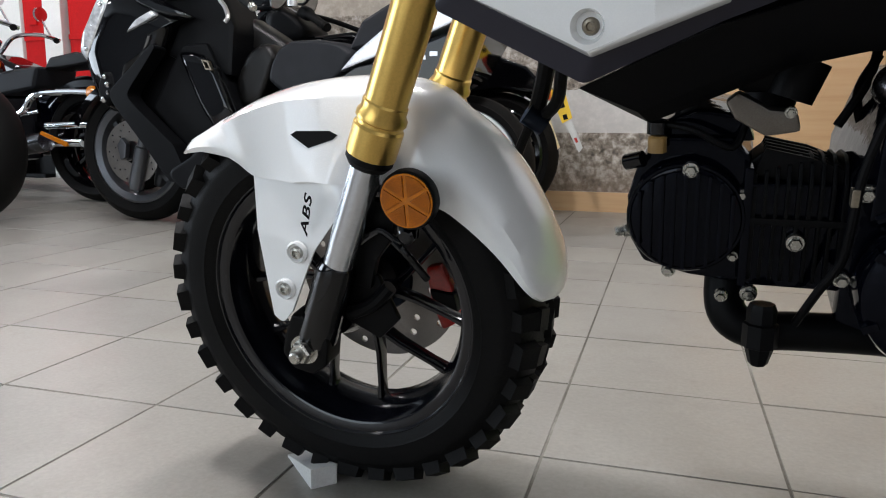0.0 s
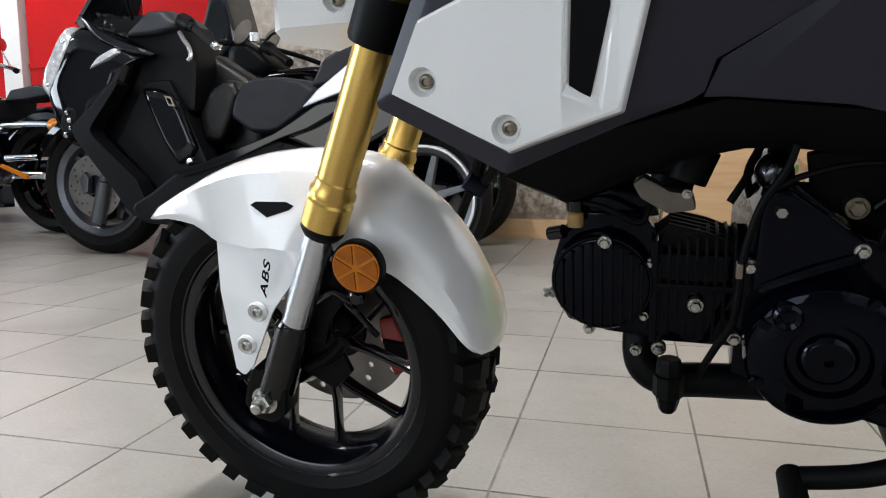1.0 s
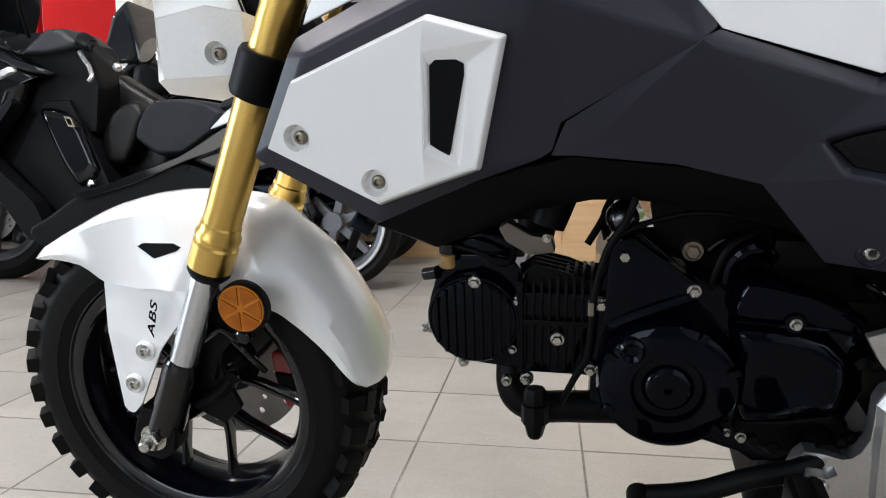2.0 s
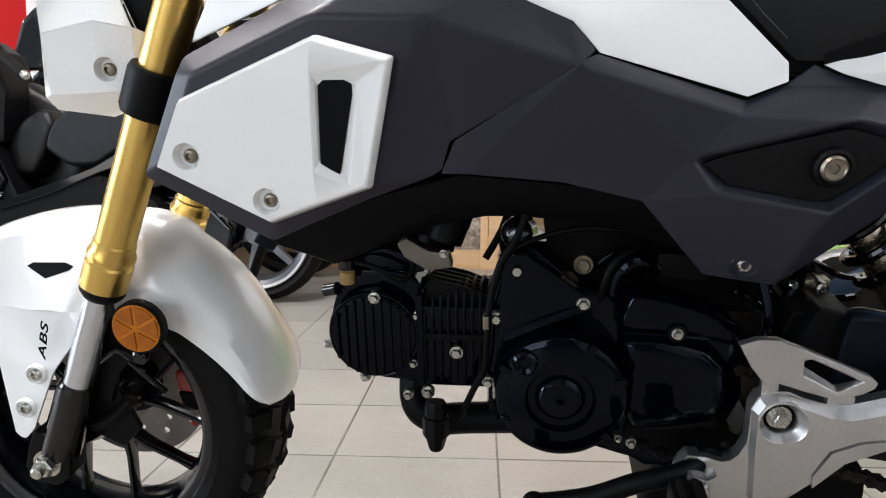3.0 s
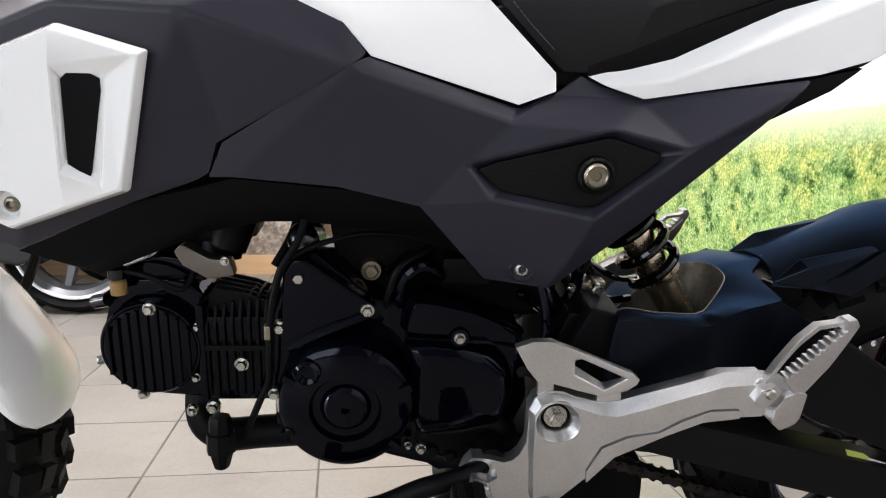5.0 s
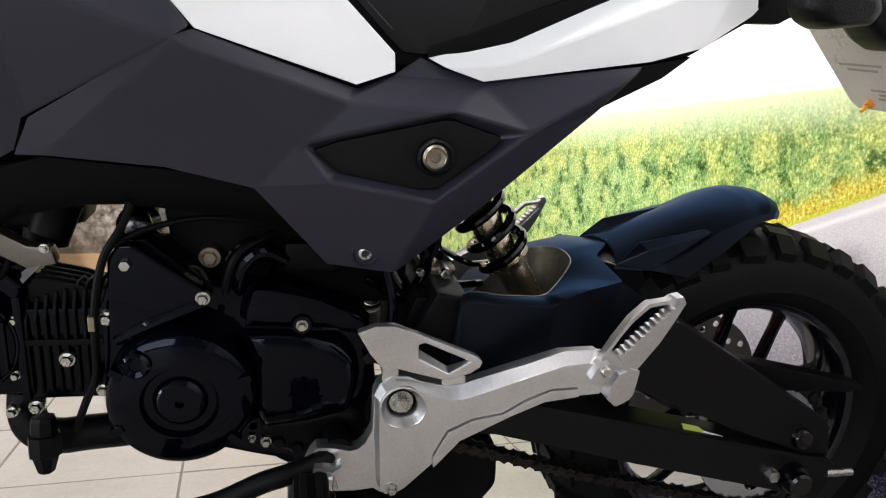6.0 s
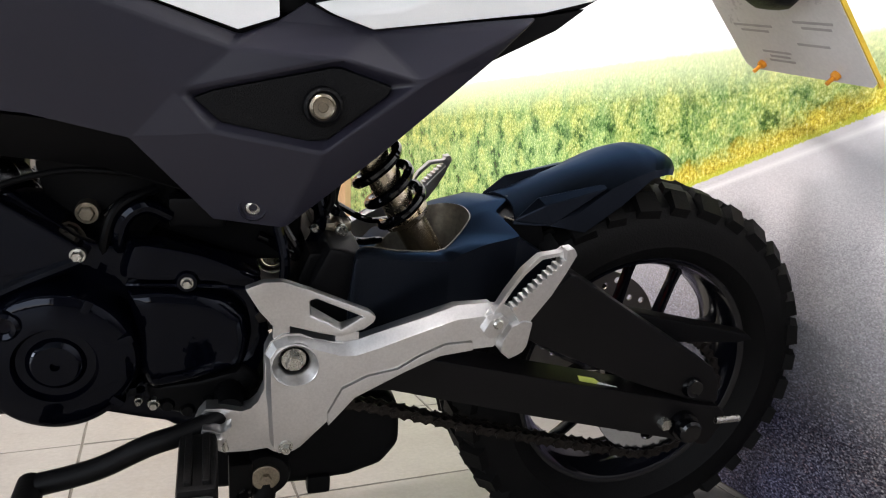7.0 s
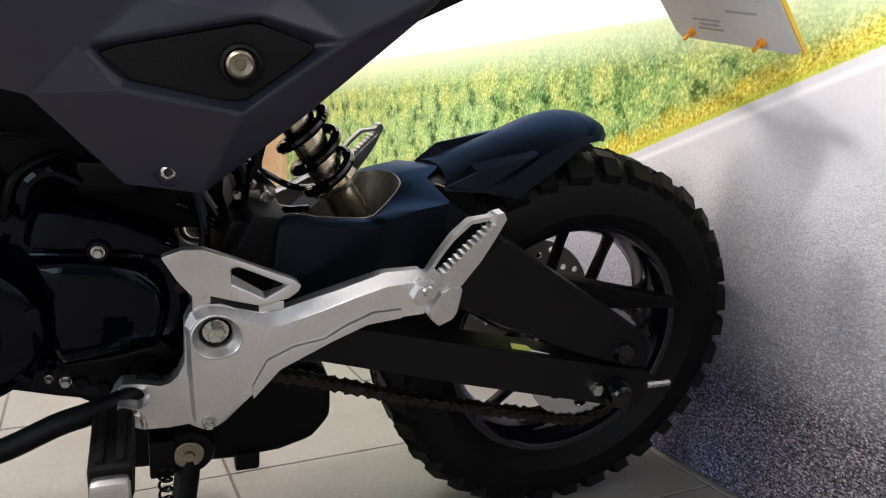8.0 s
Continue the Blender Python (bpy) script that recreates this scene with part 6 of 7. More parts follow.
swing = part("swingarm", swingarm_body(), SATIN, bike, "satin black box section swingarm", 24)
well_rows = []
rim_line = swept(WELL_RIM, pull=0.9)
mid = Vector((0.462, -0.045, 0.0))
for share, drop in ((1.0, -0.0006), (0.972, -0.0010), (0.955, 0.003), (0.93, 0.03), (0.84, 0.055)):
    well_rows.append([Vector((mid.x + (p.x - mid.x) * share, mid.y + (p.y - mid.y) * share, max(0.365, p.z - drop))) for p in rim_line])
# lining is tan, paler than the swingarm's paint
part("well", banded(well_rows), WELL_TAN, swing, "tan lining of the shock well")
for s in (-1, 1):
    part("upper_arm", prism([(0.552, 0.350), (0.556, 0.380), (0.596, 0.415), (0.604, 0.414), (0.790, 0.297), (0.799, 0.285), (0.806, 0.252), (0.777, 0.254), (0.698, 0.283), (0.624, 0.315), (0.572, 0.338)], s * 0.142, s * 0.105, 0.004), ARMPAINT, swing)
    part("lower_arm", prism([(0.345, 0.335), (0.40, 0.345), (0.458, 0.334), (0.804, 0.249), (0.813, 0.242), (0.815, 0.229), (0.797, 0.199), (0.733, 0.217), (0.57, 0.260), (0.42, 0.303), (0.36, 0.31)], s * 0.148, s * 0.105, 0.004), ARMPAINT, swing)
    part("gusset", prism([(0.520, 0.348), (0.528, 0.425), (0.557, 0.4375), (0.594, 0.4150), (0.606, 0.407), (0.602, 0.352)], s * 0.0915, s * 0.060, 0.001), SATIN, swing)
    part("pinch_bolt", spun((0.765, s * 0.140, 0.276), (0.765, s * 0.149, 0.276), [(0, 0.013), (0.5, 0.012), (1, 0.010), (0.8, 0.006)], 24), GLOSS, swing)
part("rear_axle", merged(rod((0.757, -0.14, 0.234), (0.757, 0.14, 0.234), 0.0095), spun((0.757, -0.147, 0.233), (0.757, -0.157, 0.233), [(0, 0.0175), (1, 0.0165)], 24), spun((0.757, -0.156, 0.233), (0.757, -0.169, 0.233), [(0, 0.0135), (0.8, 0.0135), (1, 0.011)], 18)), GLOSS, swing, "black capped axle nut")
part("adjuster", rod((0.800, -0.150, 0.234), (0.832, -0.150, 0.234), 0.0042, n=12), ZINC, swing, "zinc chain adjuster")
part("lock_nut", spun((0.732, -0.148, 0.238), (0.732, -0.156, 0.238), [(0, 0.008), (1, 0.007)], 6), ZINC, swing)
part("chain_guard", prism([(0.57, 0.37), (0.62, 0.378), (0.692, 0.356), (0.858, 0.318), (0.865, 0.311), (0.845, 0.308), (0.759, 0.314), (0.66, 0.335)], -0.108, -0.086, 0.003), BLACK, swing, "black chain guard")
part("warning_tag", prism([(0.622, 0.2995), (0.642, 0.2945), (0.648, 0.2900), (0.645, 0.2855), (0.626, 0.2905)], -0.1395, -0.1375), TAG, swing, "small yellow green tag")
part("tag_tip", prism([(0.646, 0.2900), (0.672, 0.2815), (0.671, 0.2795), (0.645, 0.2870)], -0.1395, -0.1375), PAPER, swing)

sprocket = holed(ring((0.757, 0.238), 0.078, 60), [ring((0.757 + 0.052 * math.cos(a), 0.238 + 0.052 * math.sin(a)), 0.010, 14) for a in [2 * math.pi * k / 8 for k in range(8)]] + [ring((0.757, 0.238), 0.03, 28)], -0.093, -0.088, 0.0008)
part("sprocket", sprocket, FORKSTEEL, rear_wheel, "bright steel rear sprocket")


def chain_run(points, count):
    """Links of two waisted plates and a pin, one after another."""
    P = [Vector(p) for p in points]
    L = [0.0]
    for a, b in zip(P, P[1:]):
        L.append(L[-1] + (b - a).length)
    out = bmesh.new()
    at = []
    for k in range(count + 1):
        d = L[-1] * k / count
        i = max(j for j in range(len(L)) if L[j] <= d + 1e-9)
        i = min(i, len(P) - 2)
        at.append(P[i].lerp(P[i + 1], (d - L[i]) / (L[i + 1] - L[i])))
    todo = []
    for k, (a, b) in enumerate(zip(at, at[1:])):
        u = (b - a).normalized()
        n = Vector((-u.z, 0, u.x))
        h, wy = 0.0062, 0.0082 if k % 2 else 0.0062
        for s in (-1, 1):
            ring_pts = [a - u * h * 0.9, a + n * h - u * 0.001, (a + b) / 2 + n * h * 0.62, b + n * h + u * 0.001, b + u * h * 0.9, b - n * h + u * 0.001, (a + b) / 2 - n * h * 0.62, a - n * h - u * 0.001]
            bm = bmesh.new()
            f0 = [bm.verts.new(p + Vector((0, s * wy, 0))) for p in ring_pts]
            f1 = [bm.verts.new(p + Vector((0, s * (wy - 0.0018), 0))) for p in ring_pts]
            bm.faces.new(f0)
            bm.faces.new(f1[::-1])
            for i in range(8):
                bm.faces.new((f0[i], f0[(i + 1) % 8], f1[(i + 1) % 8], f1[i]))
            todo.append(bm)
        todo.append(rod(a + Vector((0, -0.0095, 0)), a + Vector((0, 0.0095, 0)), 0.0030, n=8))
    return merged(out, *todo)


around = [(0.757 + 0.080 * math.cos(a), -0.0905, 0.238 + 0.080 * math.sin(a)) for a in [radians(255 + 215 * k / 14) for k in range(15)]]
part("chain", chain_run([(0.30, -0.0905, 0.285), (0.412, -0.0905, 0.255), (0.516, -0.0905, 0.221), (0.631, -0.0905, 0.188)] + around + [(0.60, -0.0905, 0.325), (0.45, -0.0905, 0.345), (0.30, -0.0905, 0.365)], 92), CHAIN, bike, "oily drive chain")

# shock absorber
S0, S1 = Vector((0.386, -0.020, 0.549)), Vector((0.492, -0.020, 0.383))
shock = part("shock_absorber", spun(S1, S0, [(0, 0.0178), (0.30, 0.0178), (0.315, 0.0190), (0.345, 0.0190), (0.36, 0.0180), (0.80, 0.0180), (0.81, 0.013), (1, 0.013)], 28), SHOCK, bike, "bronze finished shock absorber with a black spring")
ax = (S1 - S0).normalized()
sd = Vector((0, 1, 0))
up2 = ax.cross(sd)
spring = [S0 + ax * (0.004 + 0.001108 * k) + 0.0270 * (math.cos(k * 0.2618 + 1.70) * sd + math.sin(k * 0.2618 + 1.70) * up2) for k in range(109)]
part("spring", tube(spring, 0.0057, 10, 2), GLOSS, shock, "black coil spring")
part("spring_seat", spun(S0 + ax * 0.127, S0 + ax * 0.135, [(0, 0.0262), (0.6, 0.0255), (1, 0.0205)], 28), SHOCK, shock)

# rear mudguard with its two fins
def hugger():
    """A folded flat panel over the tyre; stations of (x, z) from the axle: crown, crease with its half width, lower edge."""
    crown = [(0.020, 0.256), (0.0185, 0.263), (0.0105, 0.2725), (-0.003, 0.2790), (-0.018, 0.2805), (-0.035, 0.2775), (-0.057, 0.270), (-0.1025, 0.2535), (-0.142, 0.236), (-0.1815, 0.2175)]
    crease = [(0.013, 0.2545, 0.026), (0.005, 0.2585, 0.040), (-0.009, 0.264, 0.052), (-0.0235, 0.266, 0.060), (-0.0355, 0.2645, 0.063), (-0.057, 0.258, 0.064), (-0.0855, 0.244, 0.0645), (-0.123, 0.2155, 0.065), (-0.157, 0.2055, 0.062), (-0.191, 0.206, 0.052)]
    edge = [(0.012, 0.252), (0.003, 0.255), (-0.011, 0.2585), (-0.024, 0.2585), (-0.036, 0.2565), (-0.054, 0.241), (-0.070, 0.2265), (-0.1115, 0.196), (-0.151, 0.2025), (-0.191, 0.202)]
    bm = bmesh.new()
    skins = []
    for inner in (0.0, 0.003):
        rows = []
        for i in range(len(crown) - 1):
            for k in range(4 if i < len(crown) - 2 else 5):
                f = k / 4
                c = [crown[i][j] + (crown[i + 1][j] - crown[i][j]) * f for j in (0, 1)]
                w = [crease[i][j] + (crease[i + 1][j] - crease[i][j]) * f for j in (0, 1, 2)]
                e = [edge[i][j] + (edge[i + 1][j] - edge[i][j]) * f for j in (0, 1)]
                half = []
                for u, g in ((0.0, 0.0), (0.30, 0.05), (0.58, 0.22), (0.80, 0.54), (0.93, 0.83), (1.0, 1.0)):
                    half.append((w[2] * u - inner * u, c[0] + (w[0] - c[0]) * g, c[1] + (w[1] - c[1]) * g - inner))
                half.append((w[2] + 0.002 - inner, e[0], e[1]))
                line = [(-y, x, z) for y, x, z in half[::-1]] + half[1:]
                rows.append([bm.verts.new((REAR.x + x, y, REAR.z + z)) for y, x, z in line])
        skins.append(rows)
    for rows in skins:
        for p, q in zip(rows, rows[1:]):
            for j in range(len(p) - 1):
                bm.faces.new((p[j], p[j + 1], q[j + 1], q[j]))
    o, n = skins
    for i in range(len(o) - 1):
        for j in (0, -1):
            bm.faces.new((o[i][j], o[i + 1][j], n[i + 1][j], n[i][j]))
    for i in (0, -1):
        for j in range(len(o[0]) - 1):
            bm.faces.new((o[i][j], o[i][j + 1], n[i][j + 1], n[i][j]))
    return bm


hug = part("rear_mudguard", hugger(), SATIN, bike, "satin black rear mudguard with angular fins", 34)
# wedge fins on the shoulders: ridge, outer edge, foot at the joint, foot behind, root under the panel
FIN = [(0.592, -0.050, 0.4685), (0.5965, -0.0635, 0.4630), (0.6690, -0.050, 0.4845), (0.6680, -0.0635, 0.4830), (0.5655, -0.0540, 0.4440), (0.6045, -0.0670, 0.4420), (0.602, -0.034, 0.4540)]
fb = bmesh.new()
fv = [fb.verts.new(p) for p in FIN]
for f in ((0, 2, 3, 1), (1, 3, 5), (1, 5, 4), (0, 1, 4), (0, 4, 6), (0, 6, 2), (3, 2, 6), (3, 6, 5), (4, 5, 6)):
    fb.faces.new([fv[i] for i in f])
bmesh.ops.recalc_face_normals(fb, faces=fb.faces)
both_sides("fin", bevelled(fb, 0.0008, 1, 10), SATIN, hug, "", 15)
# black filler added to darken the open recess at the joint
part("joint_filler", prism([(0.548, 0.40), (0.550, 0.4440), (0.578, 0.4475), (0.600, 0.4440), (0.610, 0.41)], -0.048, 0.048, 0.001), BLACK, hug)
# thin rods put the bright edge highlights at the joint into the shape
part("edge_glint", rod((0.577, 0.001, 0.4565), (0.5865, -0.021, 0.4480), 0.0011, n=8), DULL, hug, "thin rod for the bright edge at the joint")
part("edge_glint", rod((0.556, -0.050, 0.4475), (0.566, -0.054, 0.4445), 0.0010, n=8), DULL, hug, "thin rod for the bright edge at the joint")

# ---- brakes, front details ----
cal = part("front_caliper", prism([(-0.362, 0.262), (-0.342, 0.268), (-0.330, 0.240), (-0.328, 0.190), (-0.346, 0.180), (-0.358, 0.215)], 0.045, 0.095, 0.005), RED, bike, "red painted brake caliper")
part("caliper_bridge", prism([(-0.358, 0.236), (-0.325, 0.232), (-0.322, 0.208), (-0.352, 0.212)], 0.040, 0.10, 0.004), BLACK, cal)
rcal = part("rear_caliper", prism([(0.665, 0.33), (0.70, 0.345), (0.71, 0.30), (0.68, 0.285)], 0.06, 0.11, 0.005), RED, bike, "red rear brake caliper")
part("fork_brace", prism([(-0.402, 0.345), (-0.360, 0.385), (-0.335, 0.378), (-0.340, 0.345), (-0.362, 0.318), (-0.372, 0.285), (-0.395, 0.29)], -0.078, -0.066, 0.003), BLACK, bike, "black mudguard stay")
part("sensor_arm", merged(prism([(-0.40, 0.30), (-0.365, 0.30), (-0.345, 0.25), (-0.37, 0.225), (-0.41, 0.245)], -0.072, -0.064, 0.003), tube([(-0.35, -0.075, 0.29), (-0.37, -0.078, 0.27), (-0.40, -0.075, 0.255)], 0.008)), BLACK, bike)
for pts in ([(-0.375, -0.082, 0.34), (-0.35, -0.085, 0.355), (-0.325, -0.086, 0.345), (-0.31, -0.07, 0.38), (-0.31, -0.04, 0.42)], [(-0.335, -0.088, 0.345), (-0.32, -0.088, 0.33), (-0.31, -0.07, 0.30)]):
    part("hose", tube(pts, 0.004), GLOSS, bike)
for pts, r in (([(-0.205, 0.075, 0.56), (-0.215, 0.08, 0.51), (-0.225, 0.09, 0.47), (-0.235, 0.095, 0.44)], 0.0095), ([(-0.19, 0.06, 0.56), (-0.20, 0.07, 0.49), (-0.21, 0.085, 0.45), (-0.235, 0.095, 0.43)], 0.007), ([(-0.235, 0.095, 0.44), (-0.25, 0.10, 0.41), (-0.27, 0.10, 0.37), (-0.31, 0.09, 0.33)], 0.006)):
    part("brake_hose", tube(pts, r), RUBBER, bike)
part("hose_joint", merged(spun((-0.245, 0.092, 0.44), (-0.225, 0.098, 0.425), [(0, 0.014), (1, 0.014)], 14)), SATIN, bike)

txt = bpy.data.curves.new("lettering", "FONT")
txt.body, txt.size, txt.extrude, txt.shear, txt.space_character = "ABS", 0.0112, 0.0003, 0.30, 1.10
txt.offset = 0.0002
up = Vector((0.0145, 0.0, 0.051)).normalized()
nrm = Vector((0.12, -1.0, -0.20))
nrm = (nrm - up * nrm.dot(up)).normalized()
crs = nrm.cross(up)
letters = new("lettering", txt)
letters.parent = guard
letters.matrix_local = Matrix.Translation(Vector((-0.4238, -0.1012, 0.3505)) + nrm * 0.0022) @ Matrix((up, crs, nrm)).transposed().to_4x4() @ Matrix.Diagonal((2.15, 1.0, 1.0, 1.0))
txt.materials.append(INK_HOLE)
tagged(letters, "black lettering")


# ---- door wedge against the front tyre ----
wedge = bmesh.new()
wv = [wedge.verts.new(p) for p in ((0, -0.019, 0), (0, 0.019, 0), (0.115, 0.017, 0), (0.115, -0.017, 0), (0, -0.019, 0.029), (0, 0.019, 0.029), (0.115, 0.017, 0.004), (0.115, -0.017, 0.004))]
for f in ((3, 2, 1, 0), (4, 5, 6, 7), (0, 1, 5, 4), (1, 2, 6, 5), (2, 3, 7, 6), (3, 0, 4, 7)):
    wedge.faces.new([wv[i] for i in f])
bevelled(wedge, 0.006, 3, 20)
for v in wedge.verts:
    v.co *= 0.86
chock = thing("door_wedge", pose(-0.470, -0.104, 0.0, 0, 0, 136), "scuffed off-white rubber door wedge on the tiles", "door wedge")
part("body", wedge, PAPER, chock)
for k in range(3):
    part("rib", moved(box(0.012, 0.075, -0.010 + 0.007 * k, -0.0075 + 0.007 * k, 0.0, 0.002, 0.0004), Matrix.Translation((0, 0, 0.0226)) @ Matrix.Rotation(radians(12.3), 4, "Y")), PAPER, chock)


# ---- other machines in the row behind ----
def wpart(name, bm, material, root, label="", under=None, angle=32.0):
    """A part given in room coordinates."""
    return part(name, moved(bm, Matrix.Translation(-root.location)), material, under or root, label, angle)


def road_wheel(root, c, R, w, rim_r, spokes, tyre_label, rim_mat, disc_y=None, name="wheel"):
    m = Matrix.Translation(c)
    hub = wpart(name, moved(lathe([(-w * 0.45, 0.01), (-w * 0.45, 0.04), (w * 0.45, 0.04), (w * 0.45, 0.01)], 24), m), rim_mat, root)
    t = [(-0.55, rim_r), (-0.85, rim_r + 0.01), (-1, rim_r + 0.5 * (R - rim_r)), (-0.8, R - 0.025), (-0.45, R - 0.006), (0, R)]
    prof = [(a * w / 2, r) for a, r in t]
    prof += [(-a, r) for a, r in prof[-2::-1]]
    wpart("tyre", moved(lathe(prof, 48, closed=True), m), RUBBER, root, tyre_label, hub)
    rp = [(-w * 0.40, rim_r + 0.006), (-w * 0.44, rim_r - 0.004), (-w * 0.34, rim_r - 0.028), (-w * 0.1, rim_r - 0.04), (w * 0.1, rim_r - 0.04), (w * 0.34, rim_r - 0.028), (w * 0.44, rim_r - 0.004), (w * 0.40, rim_r + 0.006)]
    wpart("rim", moved(lathe(rp + [(0, rim_r - 0.02)], 48, closed=True), m), rim_mat, root, "", hub)
    for k in range(spokes):
        a = 2 * math.pi * k / spokes + 0.3
        wpart("spoke", moved(prism([(0.03, -0.018), (0.03, 0.018), (rim_r - 0.03, 0.012), (rim_r - 0.03, -0.012)], -0.02, 0.02, 0.004), m @ Matrix.Rotation(-a, 4, "Y")), rim_mat, root, "", hub)
    if disc_y is not None:
        wpart("brake_disc", moved(disc_mesh(rim_r * 0.62, disc_y), m), DISC, root, "", hub)
    return hub


def arch(c, r, w, a0, a1, drop=0.03, n=20):
    """A mudguard round a wheel's axle at c."""
    bm = bmesh.new()
    rows = []
    for off in (0.0, 0.006):
        for i in range(n + 1):
            a = radians(a0 + (a1 - a0) * i / n)
            line = [(-w / 2, r - drop), (-w * 0.46, r - drop * 0.4), (-w * 0.28, r - 0.006), (0, r), (w * 0.28, r - 0.006), (w * 0.46, r - drop * 0.4), (w / 2, r - drop)]
            rows.append([bm.verts.new((c[0] + (q - off) * math.cos(a), c[1] + y, c[2] + (q - off) * math.sin(a))) for y, q in line])
    o, i2 = rows[:n + 1], rows[n + 1:]
    for s in (o, i2):
        for p, q in zip(s, s[1:]):
            for j in range(6):
                bm.faces.new((p[j], p[j + 1], q[j + 1], q[j]))
    for k in range(n):
        for j in (0, 6):
            bm.faces.new((o[k][j], o[k + 1][j], i2[k + 1][j], i2[k][j]))
    for k in (0, n):
        for j in range(6):
            bm.faces.new((o[k][j], o[k][j + 1], i2[k][j + 1], i2[k][j]))
    return bm


# black maxi scooter, its left side to the room
sc = thing("scooter", pose(-1.65, 1.93, 0), "black maxi scooter with grey seat parked in the row", "scooter")
SL, SR = 1.74, 2.12
road_wheel(sc, (-2.345, 1.93, 0.31), 0.31, 0.12, 0.222, 6, "black road tyre", STEEL2, -0.075, name="front_wheel")
road_wheel(sc, (-0.845, 1.93, 0.275), 0.275, 0.14, 0.215, 6, "black road tyre", STEEL2, None, name="rear_wheel")
wpart("rim_edge", moved(lathe([(-0.068, 0.205), (-0.071, 0.209), (-0.071, 0.2165), (-0.066, 0.218), (-0.060, 0.212)], 56, closed=True), Matrix.Translation((-0.845, 1.93, 0.275))), ALLOY, sc, "bright machined rim edge")
wpart("front_mudguard", arch((-2.345, 1.93, 0.31), 0.345, 0.17, 48, 158, 0.05), GLOSS, sc, "gloss black front mudguard")
for y in (1.845, 2.015):
    wpart("fork_leg", spun((-2.335, y, 0.15), (-2.25, y, 0.45), [(0, 0.026), (0.08, 0.031), (0.6, 0.029), (0.62, 0.022), (1, 0.022)], 20), STEEL2, sc, "silver fork leg")
wpart("brake_caliper", prism([(-2.405, 0.34), (-2.38, 0.375), (-2.355, 0.345), (-2.365, 0.285), (-2.39, 0.275)], 1.83, 1.86, 0.006), STEEL2, sc)
HULL = ((0.74, 0.0), (0.92, 0.2), (1.0, 0.5), (1.0, 0.74), (0.975, 0.86), (0.91, 0.94), (0.78, 0.98), (0.50, 1.0))
wpart("nose", pillow([(-2.485, 0.72), (-2.465, 0.79), (-2.42, 0.86), (-2.37, 0.94), (-2.30, 0.985), (-2.17, 0.965), (-2.03, 0.90), (-1.95, 0.86), (-2.03, 0.83), (-2.08, 0.735), (-2.13, 0.69), (-2.24, 0.625), (-2.27, 0.54), (-2.32, 0.475), (-2.38, 0.485), (-2.425, 0.53), (-2.455, 0.60)], SR + 0.02, SL - 0.012, HULL, 4), GLOSS, sc, "gloss black nose fairing", angle=60)
# black patch stands for the vent's dark inside
vent = wpart("nose_vent", pillow([(-2.395, 0.60), (-2.355, 0.66), (-2.31, 0.655), (-2.295, 0.60), (-2.315, 0.53), (-2.36, 0.50), (-2.39, 0.53)], SL + 0.06, SL - 0.018), INK_HOLE, sc, "black patch for a vent, with chrome sparkle blobs", angle=60)
# chrome blobs added to give the nose its bright sparkles
for x, z, r in ((-2.345, 0.628, 0.011), (-2.332, 0.597, 0.014), (-2.335, 0.563, 0.009), (-2.357, 0.537, 0.013)):
    wpart("chrome_blob", spun((x - 0.006, SL - 0.012, z - 0.006), (x + 0.004, SL - 0.030, z + 0.004), [(0, r), (0.4, r * 1.05), (0.8, r * 0.7), (1, r * 0.25)], 14), CHROME, sc, "chrome blob for a sparkle", vent)
lamp = wpart("headlamp", pillow([(-2.490, 0.715), (-2.472, 0.79), (-2.425, 0.865), (-2.372, 0.95), (-2.338, 0.985), (-2.312, 0.925), (-2.355, 0.845), (-2.405, 0.752), (-2.456, 0.682)], SR - 0.02, SL - 0.014, HULL, 3), GLASSY, sc, "clear headlamp lens", angle=60)
for x, z in ((-2.365, 0.915), (-2.408, 0.835), (-2.45, 0.745)):
    wpart("reflector", spun((x + 0.012, SL + 0.012, z), (x - 0.004, SL - 0.006, z), [(0, 0.022), (0.6, 0.020), (1, 0.013), (0.7, 0.010)], 18), CHROME, sc, "bright reflector bowl", lamp)
wpart("indicator", pillow([(-2.232, 0.798), (-2.182, 0.848), (-2.098, 0.884), (-2.078, 0.862), (-2.155, 0.826)], SL + 0.02, SL - 0.026), GLASSY, sc, "clear indicator lens", angle=60)
wpart("side_screen", pillow([(-2.275, 1.025), (-2.235, 0.968), (-2.168, 0.912), (-2.047, 0.862), (-1.94, 0.845), (-1.935, 0.862), (-2.058, 0.902), (-2.192, 0.965)], SL + 0.02, SL - 0.022), GLASSY_DARK, sc, "smoked side screen", angle=60)
wpart("leg_shield_frame", prism(rounded([(-2.105, 0.745), (-2.20, 0.665), (-2.305, 0.575), (-2.305, 0.52), (-2.15, 0.33), (-2.045, 0.20), (-1.965, 0.215), (-2.015, 0.34), (-2.04, 0.368), (-2.205, 0.515), (-2.226, 0.56), (-2.14, 0.665), (-2.085, 0.735)], 3, 0.3), SL - 0.035, SL + 0.05, 0.016), SCOOT, sc, "matt charcoal leg shield edge", angle=50)
wpart("leg_shield", prism([(-2.02, 0.753), (-2.18, 0.50), (-1.94, 0.25), (-1.80, 0.19), (-1.74, 0.42), (-1.82, 0.60), (-1.90, 0.76)], SL + 0.05, SR - 0.05, 0.02), SCOOT, sc)
